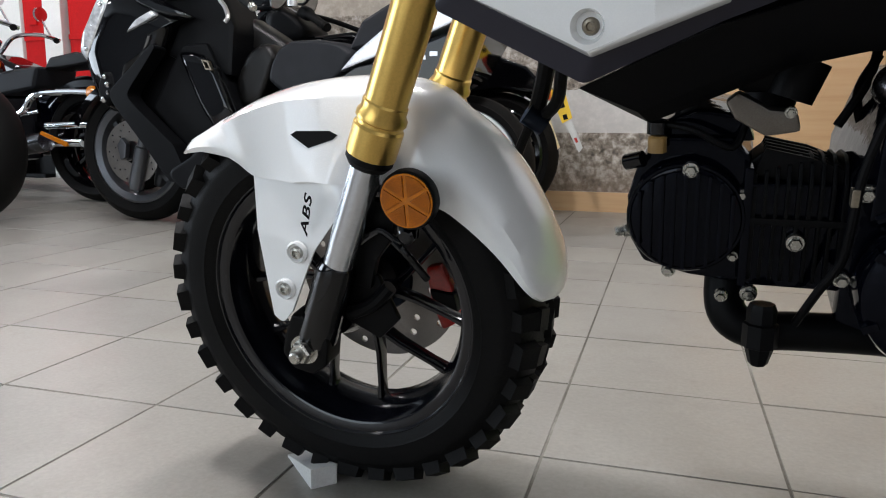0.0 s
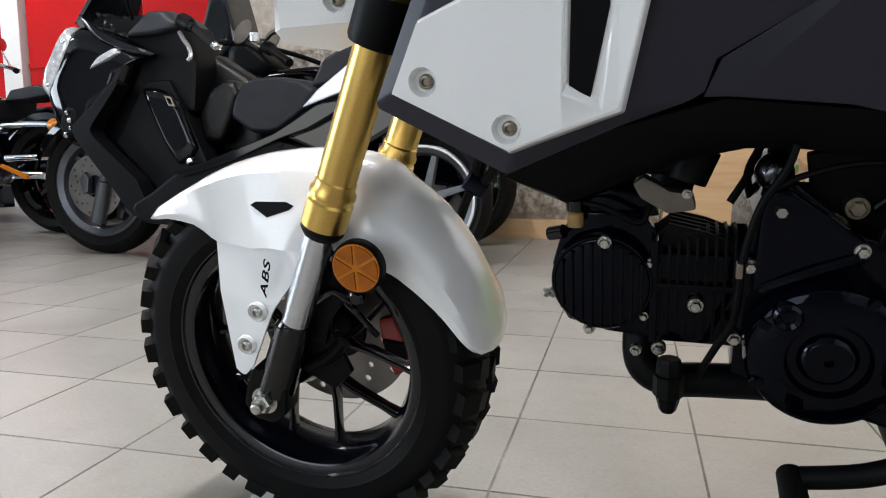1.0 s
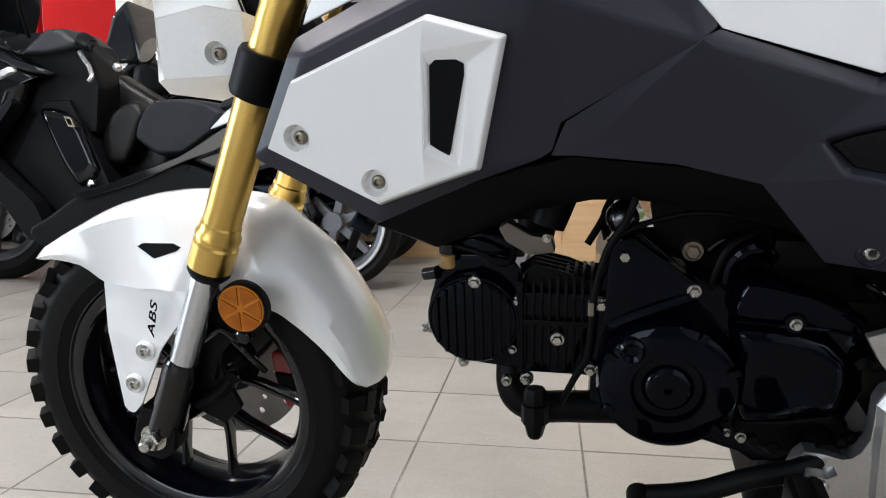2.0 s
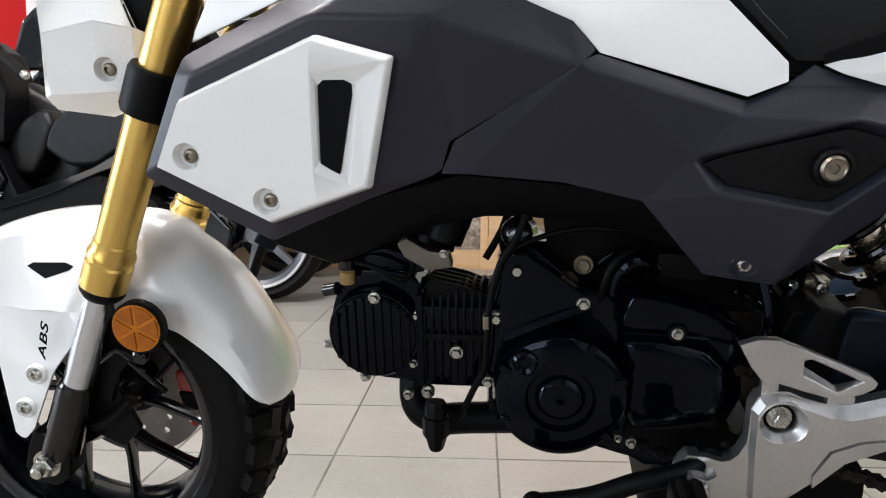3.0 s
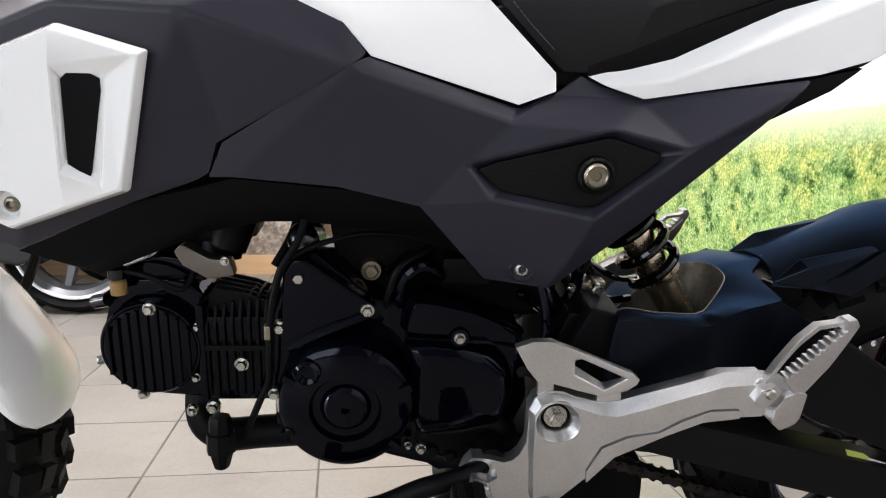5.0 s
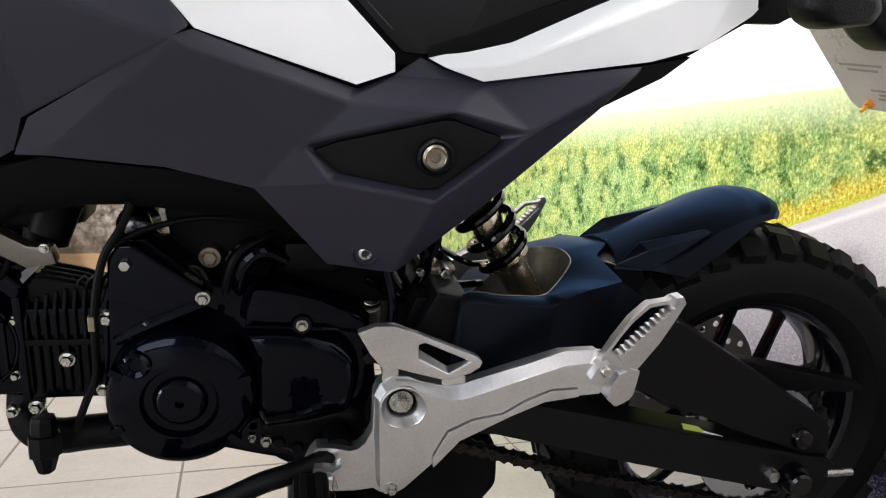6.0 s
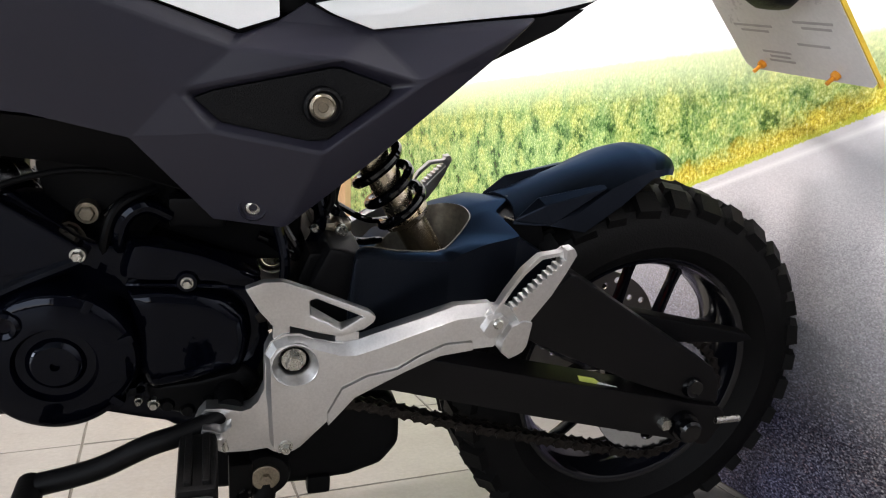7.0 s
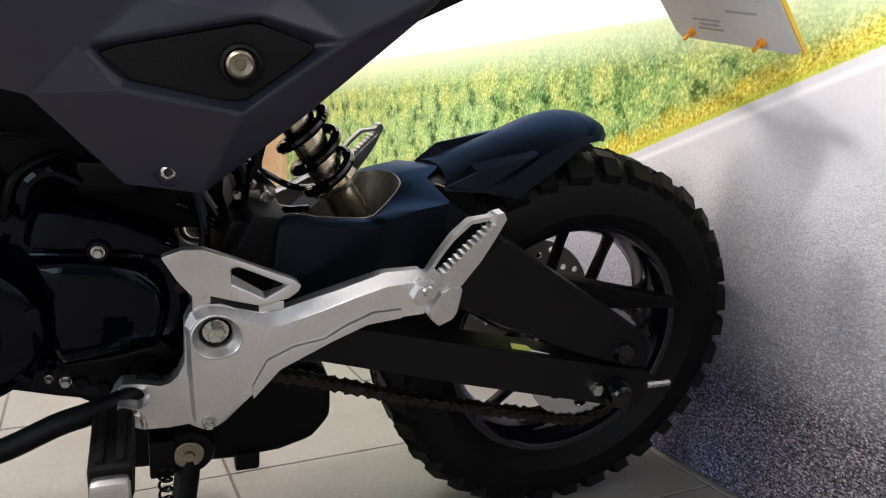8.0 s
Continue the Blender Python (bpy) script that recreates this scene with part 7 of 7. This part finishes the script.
wpart("glove_box", pillow([(-2.03, 0.722), (-1.965, 0.728), (-1.902, 0.710), (-1.852, 0.662), (-1.80, 0.54), (-1.775, 0.475), (-1.80, 0.432), (-1.864, 0.404), (-1.935, 0.50)], SL + 0.09, SL + 0.025, sub=4), GLOSS, sc, "gloss black glove box lid", angle=60)
latch = wpart("latch", holed([(-1.900, 0.690), (-1.868, 0.683), (-1.852, 0.645), (-1.882, 0.648)], [[(-1.892, 0.681), (-1.873, 0.677), (-1.863, 0.653), (-1.880, 0.656)]], SL + 0.010, SL + 0.030, 0.001), DULL, sc, "dull metal latch")
wpart("hinge", spun((-1.80, SL + 0.03, 0.425), (-1.80, SL + 0.0, 0.42), [(0, 0.018), (0.6, 0.016), (1, 0.006)], 16), CHROME, sc)
wpart("footboard", prism(rounded([(-2.05, 0.24), (-1.99, 0.17), (-1.6, 0.16), (-1.2, 0.24), (-1.14, 0.38), (-1.211, 0.446), (-1.376, 0.511), (-1.60, 0.46), (-1.83, 0.380), (-1.95, 0.30)], 3), SL - 0.04, SR + 0.04, 0.02), SCOOT, sc, "charcoal footboard and side panel")
wpart("side_trim", prism(rounded([(-1.835, 0.385), (-1.703, 0.420), (-1.571, 0.468), (-1.392, 0.532), (-1.292, 0.588), (-1.206, 0.640), (-1.122, 0.655), (-1.123, 0.618), (-1.244, 0.553), (-1.367, 0.512), (-1.572, 0.428), (-1.785, 0.366)], 3), SL - 0.052, SR + 0.05, 0.012), GLOSS, sc, "gloss black trim", angle=50)
wpart("panel_screw", spun((-1.365, SL - 0.036, 0.490), (-1.365, SL - 0.044, 0.490), [(0, 0.012), (0.7, 0.012), (1, 0.008)], 14), BLACK, sc)
wpart("tunnel", pillow([(-1.94, 0.62), (-1.90, 0.785), (-1.85, 0.862), (-1.80, 0.876), (-1.735, 0.838), (-1.64, 0.775), (-1.56, 0.60), (-1.60, 0.44), (-1.90, 0.42)], SR + 0.04, SL + 0.22, HULL, 4), SEATSKIN, sc, "dark padded hump before the seat", angle=60)
wpart("knee_panel", pillow([(-1.755, 0.715), (-1.69, 0.758), (-1.645, 0.752), (-1.62, 0.70), (-1.65, 0.607), (-1.71, 0.499), (-1.79, 0.50), (-1.81, 0.608)], SR - 0.08, SL + 0.10, HULL, 4), SEATSKIN, sc, angle=60)
wpart("seat", pillow([(-1.61, 0.60), (-1.597, 0.665), (-1.56, 0.725), (-1.505, 0.755), (-1.39, 0.757), (-1.28, 0.74), (-1.225, 0.70), (-1.27, 0.622), (-1.40, 0.535), (-1.52, 0.535)], SR, SL, ((0.84, 0.0), (0.96, 0.12), (1.0, 0.35), (1.0, 0.72), (0.985, 0.84), (0.955, 0.92), (0.90, 0.97), (0.80, 1.0)), 4), GREYSEAT, sc, "grey fabric covered seat", angle=60)
wpart("pillion_seat", bevelled(prism([(-1.28, 0.70), (-1.215, 0.82), (-1.10, 0.88), (-0.85, 0.90), (-0.80, 0.84), (-1.0, 0.78), (-1.12, 0.74)], SL + 0.03, SR - 0.03), 0.028, 3), GREYSEAT, sc)
wpart("silver_panel", prism([(-1.288, 0.628), (-1.217, 0.70), (-1.08, 0.80), (-0.85, 0.86), (-0.82, 0.80), (-1.05, 0.71)], SL - 0.02, SR + 0.02, 0.012), SILVER, sc, "silver tail panel")
wpart("tail", prism([(-1.40, 0.53), (-1.28, 0.62), (-1.05, 0.70), (-0.80, 0.79), (-0.72, 0.76), (-0.80, 0.62), (-1.0, 0.50), (-1.2, 0.45)], SL - 0.01, SR + 0.01, 0.02), GLOSS, sc, "gloss black tail fairing")
for k in range(3):
    wpart("badge_bar", box(-1.02 + 0.045 * k, -0.99 + 0.045 * k, SL - 0.014, SL - 0.008, 0.655 + 0.012 * k, 0.672 + 0.012 * k, 0.001), SILVER, sc, "silver badge bar")
wpart("engine", merged(box(-1.22, -0.93, 1.82, 2.02, 0.20, 0.44, 0.04), spun((-1.0, 1.80, 0.28), (-1.0, 1.90, 0.28), [(0, 0.06), (0.3, 0.09), (1, 0.10)], 28)), CASE, sc)
wpart("belt_cover", prism([(-1.28, 0.36), (-1.22, 0.42), (-0.98, 0.38), (-0.90, 0.30), (-0.92, 0.22), (-1.0, 0.19), (-1.22, 0.24)], 1.77, 1.84, 0.015), GLOSS, sc, "gloss black drive cover")
wpart("rear_shock", merged(rod((-0.93, 1.80, 0.30), (-0.98, 1.80, 0.55), 0.012), spun((-0.94, 1.80, 0.35), (-0.97, 1.80, 0.5), [(0, 0.028), (1, 0.028)], 18)), STEEL2, sc)
wpart("dashboard", prism([(-2.26, 1.0), (-2.05, 1.03), (-1.84, 0.99), (-1.78, 0.82), (-1.80, 0.62), (-2.0, 0.66), (-2.16, 0.74)], SL + 0.07, SR - 0.07, 0.03), SCOOT, sc)
wpart("inner_fairing", prism([(-2.30, 0.60), (-2.1, 0.78), (-1.9, 0.70), (-1.80, 0.40), (-2.0, 0.26), (-2.22, 0.45)], SL + 0.09, SR - 0.09, 0.02), BLACK, sc)
wpart("windscreen", shell([(-2.40, 1.93, 0.98), (-2.33, 1.78, 1.0), (-2.27, 1.765, 1.03), (-2.20, 1.80, 1.16), (-2.17, 1.84, 1.30), (-2.22, 1.93, 1.34), (-2.17, 2.02, 1.30), (-2.20, 2.06, 1.16), (-2.27, 2.095, 1.03), (-2.33, 2.08, 1.0)], [(0, 1, 2, 3, 4, 5), (0, 5, 6, 7, 8, 9)], 0.005, 0.0, 0.01), GLASSY_DARK, sc, "smoked windscreen")
hood_rng = random.Random(8)
film_v, film_f = [], []
for i in range(9):
    for k in range(6):
        film_v.append((-2.265 + 0.175 * i / 8 + hood_rng.uniform(-0.008, 0.008), 1.80 + 0.05 * k / 5 + hood_rng.uniform(-0.014, 0.014), 0.965 + 0.085 * k / 5 - 0.03 * i / 8 + hood_rng.uniform(-0.006, 0.006)))
        if i and k:
            film_f.append((6 * i + k, 6 * i + k - 1, 6 * i - 7 + k, 6 * i - 6 + k))
wpart("protective_film", shell(film_v, film_f, 0.001), GLASSY_DARK, sc, "crumpled clear film over the instruments", angle=20)
wpart("instrument_hood", pillow([(-2.10, 0.93), (-2.072, 0.965), (-1.985, 1.032), (-1.90, 1.035), (-1.845, 0.985), (-1.855, 0.955), (-1.98, 0.93)], SR - 0.03, SL + 0.03, HULL, 3), HOODSKIN, sc, "grey grained instrument hood", angle=60)
wpart("handlebar", tube([(-1.90, 1.90, 0.97), (-1.85, 1.80, 0.985), (-1.775, 1.725, 0.975), (-1.70, 1.67, 0.935)], 0.013, 12), BLACK, sc)
wpart("switch_box", spun((-1.80, 1.745, 0.985), (-1.727, 1.70, 0.95), [(0, 0.022), (0.2, 0.030), (0.8, 0.030), (1, 0.022)], 16), BLACK, sc)
wpart("grip", spun((-1.727, 1.70, 0.95), (-1.565, 1.59, 0.858), [(0, 0.018), (0.06, 0.022), (0.12, 0.018), (0.9, 0.018), (1, 0.015)], 18), RUBBER, sc)
wpart("bar_end", spun((-1.565, 1.59, 0.858), (-1.548, 1.578, 0.846), [(0, 0.015), (0.7, 0.015), (1, 0.010)], 14), ZINC, sc)
wpart("brake_lever", tube([(-1.775, 1.69, 0.925), (-1.735, 1.655, 0.892), (-1.70, 1.63, 0.862), (-1.675, 1.605, 0.825), (-1.685, 1.60, 0.806)], 0.0085, 8), ALLOY, sc, "bright brake lever")
wpart("mirror", merged(spun((-1.98, 1.62, 1.20), (-1.96, 1.60, 1.20), [(0, 0.05), (0.7, 0.055), (1, 0.045)], 20), tube([(-2.05, 1.78, 1.0), (-2.02, 1.70, 1.10), (-1.98, 1.63, 1.19)], 0.008)), BLACK, sc)
wpart("centre_stand", merged(rod((-1.1, 1.83, 0.2), (-1.03, 1.80, 0.0), 0.014), rod((-1.1, 2.03, 0.2), (-1.03, 2.06, 0.0), 0.014)), BLACK, sc)

# dark motorcycle behind the scooter, only its tail and bars in sight
mb = thing("motorcycle", pose(-1.4, 2.62, 0), "black motorcycle with yellow plates by the wall", "motorcycle")
road_wheel(mb, (-0.875, 2.62, 0.295), 0.295, 0.15, 0.22, 5, "black road tyre", GLOSS, 0.05, name="rear_wheel")
road_wheel(mb, (-2.18, 2.62, 0.30), 0.30, 0.12, 0.22, 5, "black road tyre", GLOSS, -0.06, name="front_wheel")
wpart("tail", prism([(-1.30, 0.80), (-1.05, 0.82), (-0.72, 0.70), (-0.62, 0.60), (-0.66, 0.57), (-0.85, 0.60), (-1.05, 0.58), (-1.30, 0.66)], 2.50, 2.74, 0.02), GLOSS, mb)
wpart("rear_mudguard", arch((-0.875, 2.62, 0.30), 0.33, 0.17, 62, 120, 0.03), BLACK, mb)
wpart("frame", prism([(-1.95, 0.62), (-1.3, 0.70), (-0.85, 0.42), (-0.80, 0.28), (-1.0, 0.30), (-1.3, 0.24), (-1.75, 0.24), (-1.9, 0.4)], 2.52, 2.72, 0.03), CASE, mb)
wpart("tank", bevelled(prism([(-1.95, 0.74), (-1.85, 0.86), (-1.55, 0.88), (-1.30, 0.78), (-1.35, 0.66), (-1.85, 0.64)], 2.49, 2.75), 0.05, 3), GLOSS, mb)
wpart("fork", merged(rod((-2.18, 2.53, 0.30), (-1.98, 2.53, 0.92), 0.024), rod((-2.18, 2.71, 0.30), (-1.98, 2.71, 0.92), 0.024)), STEEL2, mb)
wpart("fairing", prism([(-2.22, 0.72), (-2.10, 0.98), (-1.97, 1.06), (-1.90, 0.96), (-1.95, 0.80), (-2.08, 0.68)], 2.50, 2.74, 0.04), GLOSS, mb)
wpart("handlebar", tube([(-1.70, 2.37, 0.93), (-1.81, 2.46, 0.97), (-1.90, 2.62, 0.99), (-1.81, 2.78, 0.97), (-1.70, 2.87, 0.93)], 0.013), BLACK, mb)
wpart("grip", spun((-1.735, 2.39, 0.942), (-1.60, 2.29, 0.868), [(0, 0.024), (0.1, 0.019), (0.88, 0.019), (0.9, 0.023), (1, 0.02)], 16), RUBBER, mb)
for y in (2.47, 2.77):
    wpart("mirror", merged(moved(lathe([(-0.015, 0.01), (-0.015, 0.046), (0.0, 0.052), (0.02, 0.03)], 24), Matrix.Translation((-1.935, y, 1.045)) @ Matrix.Rotation(radians(24), 4, "Z") @ Matrix.Rotation(radians(30), 4, "Y") @ Matrix.Diagonal((0.72, 1, 1.35, 1))), rod((-1.84, y, 0.97), (-1.92, y + 0.02, 1.01), 0.007)), INTAKE, mb, "dull metal mirror back")
for pts, mat_, lab in (([(-0.690, 0.517), (-0.646, 0.526), (-0.573, 0.335), (-0.599, 0.315)], CREAM, "cream plate shown with bars"), ([(-0.634, 0.600), (-0.560, 0.592), (-0.520, 0.470), (-0.566, 0.445)], YELLOW, "yellow number plate shown with bars"), ([(-0.555, 0.447), (-0.522, 0.457), (-0.468, 0.334), (-0.485, 0.311)], PAPER, "white tag with a red mark")):
    pob = wpart("plate", prism(pts, 2.60, 2.604, 0.0006), mat_, mb, lab)
    c = Vector((sum(p[0] for p in pts) / 4, 0, sum(p[1] for p in pts) / 4))
    d = (Vector((pts[2][0], 0, pts[2][1])) - Vector((pts[1][0], 0, pts[1][1]))).normalized()
    n = Vector((-d.z, 0, d.x))
    for k, wide in (((-0.055, 0.010), (0.0, 0.012), (0.055, 0.010)) if mat_ != PAPER else ((0.02, 0.006),)):
        q = c + d * k
        bar = [(q + d * u + n * v) for u, v in ((-0.012, -wide), (0.012, -wide), (0.012, wide), (-0.012, wide))]
        wpart("plate_bar", prism([(p.x, p.z) for p in bar], 2.5985, 2.6005), INK_HOLE if mat_ != PAPER else RED, mb, "dark bar" if mat_ != PAPER else "red mark", pob)
wpart("windscreen", prism([(-2.20, 1.0), (-2.13, 1.22), (-2.05, 1.30), (-2.0, 1.12), (-1.97, 0.98)], 2.48, 2.76, 0.03), GLASSY_DARK, mb, "smoked windscreen")
wpart("cockpit", pillow([(-2.04, 0.90), (-2.03, 0.985), (-1.95, 1.005), (-1.86, 0.96), (-1.80, 0.90), (-1.82, 0.84), (-1.95, 0.83)], 2.78, 2.47, HULL), SCOOT, mb, angle=60)
wpart("switch_box", spun((-1.80, 2.44, 0.968), (-1.735, 2.39, 0.942), [(0, 0.022), (0.2, 0.032), (0.8, 0.032), (1, 0.022)], 16), BLACK, mb)
wpart("clutch_lever", tube([(-1.80, 2.40, 0.995), (-1.74, 2.34, 0.985), (-1.70, 2.31, 1.0), (-1.66, 2.29, 1.01)], 0.006, 8), BLACK, mb)
wpart("reservoir", spun((-1.845, 2.42, 0.99), (-1.845, 2.42, 1.03), [(0, 0.022), (0.7, 0.024), (0.75, 0.026), (1, 0.026)], 18), GLASSY, mb, "clear brake fluid reservoir")
wpart("rear_lamp", bevelled(box(-0.70, -0.62, 2.56, 2.68, 0.55, 0.60), 0.012, 2), RED, mb)


# chrome and black cruisers further along
def cruiser():
    ob = thing("cruiser_motorcycle", pose(-3.95, 2.55, 0), "black cruiser motorcycle with chrome pipes", "motorcycle", "cruisers in the far row")
    road_wheel(ob, (-3.33, 2.55, 0.32), 0.32, 0.17, 0.23, 9, "black road tyre", GLOSS, 0.06, name="rear_wheel")
    road_wheel(ob, (-4.90, 2.55, 0.33), 0.33, 0.12, 0.25, 9, "black road tyre", CHROME, 0.06, name="front_wheel")
    wpart("rear_mudguard", arch((-3.33, 2.55, 0.32), 0.37, 0.21, 5, 140, 0.06), GLOSS, ob)
    wpart("front_mudguard", arch((-4.90, 2.55, 0.33), 0.36, 0.15, 40, 150, 0.04), GLOSS, ob)
    wpart("pillion_seat", bevelled(prism([(-3.60, 0.72), (-3.55, 0.79), (-3.38, 0.815), (-3.24, 0.80), (-3.26, 0.755), (-3.45, 0.73)], 2.45, 2.65), 0.025, 3), VINYL, ob)
    wpart("seat", bevelled(prism([(-4.10, 0.70), (-3.95, 0.70), (-3.72, 0.73), (-3.58, 0.74), (-3.62, 0.62), (-3.90, 0.58), (-4.10, 0.62)], 2.40, 2.70), 0.03, 3), GREYSEAT, ob)
    wpart("tank", bevelled(prism([(-4.62, 0.72), (-4.55, 0.86), (-4.35, 0.90), (-4.10, 0.80), (-4.08, 0.70), (-4.5, 0.66)], 2.40, 2.70), 0.06, 3), GLOSS, ob)
    wpart("engine", merged(box(-4.45, -3.85, 2.42, 2.68, 0.22, 0.60, 0.04), rod((-4.15, 2.40, 0.42), (-4.15, 2.70, 0.42), 0.13, n=28)), CASE, ob)
    wpart("saddle_strut", merged(tube([(-3.86, 2.43, 0.46), (-3.72, 2.42, 0.50), (-3.62, 2.41, 0.585), (-3.40, 2.41, 0.60), (-3.22, 2.41, 0.595)], 0.018), rod((-3.86, 2.43, 0.46), (-3.62, 2.43, 0.50), 0.012)), CHROME, ob, "chrome mudguard strut")
    wpart("exhaust", merged(tube([(-4.35, 2.38, 0.45), (-4.40, 2.36, 0.30), (-4.2, 2.34, 0.24), (-3.8, 2.33, 0.26)], 0.025), spun((-3.90, 2.33, 0.27), (-3.50, 2.33, 0.335), [(0, 0.03), (0.1, 0.05), (0.9, 0.052), (1, 0.048), (0.97, 0.036)], 24)), GLOSS, ob, "gloss black exhaust")
    wpart("exhaust_tip", spun((-3.56, 2.33, 0.325), (-3.49, 2.33, 0.337), [(0, 0.0535), (0.2, 0.055), (1, 0.0535), (0.9, 0.047)], 24), GUN, ob)
    for z, x in ((0.592, -3.195), (0.75, -3.86)):
        wpart("indicator", spun((x - 0.03, 2.38, z), (x + 0.04, 2.36, z), [(0, 0.025), (0.3, 0.038), (0.8, 0.036), (1, 0.02)], 20), AMBER, ob, "amber bullet indicator")
    wpart("side_reflector", prism([(-3.50, 0.375), (-3.49, 0.392), (-3.33, 0.335), (-3.325, 0.315), (-3.34, 0.312)], 2.30, 2.315, 0.003), AMBER, ob, "long amber reflector")
    wpart("swingarm", merged(rod((-3.85, 2.42, 0.33), (-3.33, 2.42, 0.33), 0.025), rod((-3.55, 2.40, 0.42), (-3.2, 2.40, 0.43), 0.02)), CHROME, ob)
    wpart("handlebar", tube([(-4.22, 2.18, 1.02), (-4.28, 2.30, 1.05), (-4.36, 2.45, 1.02), (-4.45, 2.50, 0.90), (-4.45, 2.60, 0.90), (-4.36, 2.65, 1.02), (-4.28, 2.80, 1.05), (-4.22, 2.92, 1.02)], 0.014), CHROME, ob)
    for y in (2.14, 2.86):
        wpart("grip", rod((-4.24, y + 0.04, 1.025), (-4.16, y - 0.04, 1.01), 0.02), RUBBER, ob)
        wpart("mirror", merged(rod((-4.28, y + 0.05, 1.04), (-4.32, y, 1.18), 0.006), moved(lathe([(-0.01, 0.01), (-0.01, 0.05), (0.01, 0.05), (0.02, 0.02)], 20), Matrix.Translation((-4.32, y, 1.2)) @ Matrix.Rotation(radians(80), 4, "Z"))), CHROME, ob)
    wpart("fork", merged(rod((-4.90, 2.46, 0.33), (-4.48, 2.46, 1.0), 0.025), rod((-4.90, 2.64, 0.33), (-4.48, 2.64, 1.0), 0.025)), CHROME, ob)
    wpart("headlamp", spun((-4.66, 2.55, 0.92), (-4.52, 2.55, 0.94), [(0, 0.06), (0.1, 0.085), (0.6, 0.08), (1, 0.03)], 28), CHROME, ob)
    wpart("stand", rod((-4.1, 2.40, 0.24), (-4.05, 2.25, 0.0), 0.013), BLACK, ob)
    return ob


cr = cruiser()
cr.location.x += 0.20
copy_thing(cr, pose(-4.06, 3.22, 0, 0, 0, 2))
near = thing("trike", pose(-3.55, 1.55, 0), "black machine with a broad rear tyre", "motorcycle")
road_wheel(near, (-3.04, 1.60, 0.325), 0.325, 0.20, 0.22, 7, "broad black tyre", GLOSS, None, name="rear_wheel")
wpart("body", prism([(-4.3, 0.30), (-4.2, 0.55), (-3.7, 0.62), (-3.2, 0.58), (-3.1, 0.42), (-3.4, 0.26)], 1.44, 1.76, 0.05), GLOSS, near)
road_wheel(near, (-4.5, 1.60, 0.32), 0.32, 0.14, 0.23, 7, "black road tyre", GLOSS, None, name="front_wheel")
wpart("fork", merged(rod((-4.5, 1.52, 0.32), (-4.2, 1.52, 0.85), 0.025), rod((-4.5, 1.68, 0.32), (-4.2, 1.68, 0.85), 0.025)), CHROME, near)
wpart("seat", bevelled(prism([(-3.75, 0.60), (-3.7, 0.66), (-3.3, 0.64), (-3.2, 0.58)], 1.48, 1.72), 0.02, 2), VINYL, near)


# ---- floor tiles, one by one where the camera passes ----
TILE_X, TILE_Y, TX, TY = 0.303, 0.2925, -0.231, 0.348


def tile_mesh(x0, x1, y0, y1):
    bm = bmesh.new()
    g, c, h = 0.0020, 0.0004, 0.0
    lo = [(x0 + g, y0 + g), (x1 - g, y0 + g), (x1 - g, y1 - g), (x0 + g, y1 - g)]
    hi = [(x0 + g + c, y0 + g + c), (x1 - g - c, y0 + g + c), (x1 - g - c, y1 - g - c), (x0 + g + c, y1 - g - c)]
    a = [bm.verts.new((x, y, -0.006)) for x, y in lo]
    b = [bm.verts.new((x, y, h - 0.001)) for x, y in lo]
    d = [bm.verts.new((x, y, h)) for x, y in hi]
    bm.faces.new(d)
    for p, q in ((a, b), (b, d)):
        for i in range(4):
            bm.faces.new((p[i], p[(i + 1) % 4], q[(i + 1) % 4], q[i]))
    return bm


whole = bpy.data.meshes.new("tile")
tb = tile_mesh(-TILE_X / 2, TILE_X / 2, -TILE_Y / 2, TILE_Y / 2)
finish(tb)
tb.to_mesh(whole)
tb.free()
whole.materials.append(TILE)
rest = []
for i in range(-29, 5):
    for j in range(-19, 17):
        x0, y0 = TX + i * TILE_X, TY + j * TILE_Y
        x1 = min(x0 + TILE_X, WALL_X - 0.005)
        if i >= -8 and -4 <= j <= 8 and i < 4:
            ob = new("tile", whole)
            ob.location = (x0 + TILE_X / 2, y0 + TILE_Y / 2, random.uniform(-0.0003, 0.0003))
            ob.rotation_euler = (random.uniform(-0.0012, 0.0012), random.uniform(-0.0012, 0.0012), 0)
            ob.parent = floor
        elif x1 - x0 > 0.012:
            rest.append(tile_mesh(x0, x1, y0, y0 + TILE_Y))
tagged(part("tile_field", merged(*rest), TILE, floor), kind="stuff")
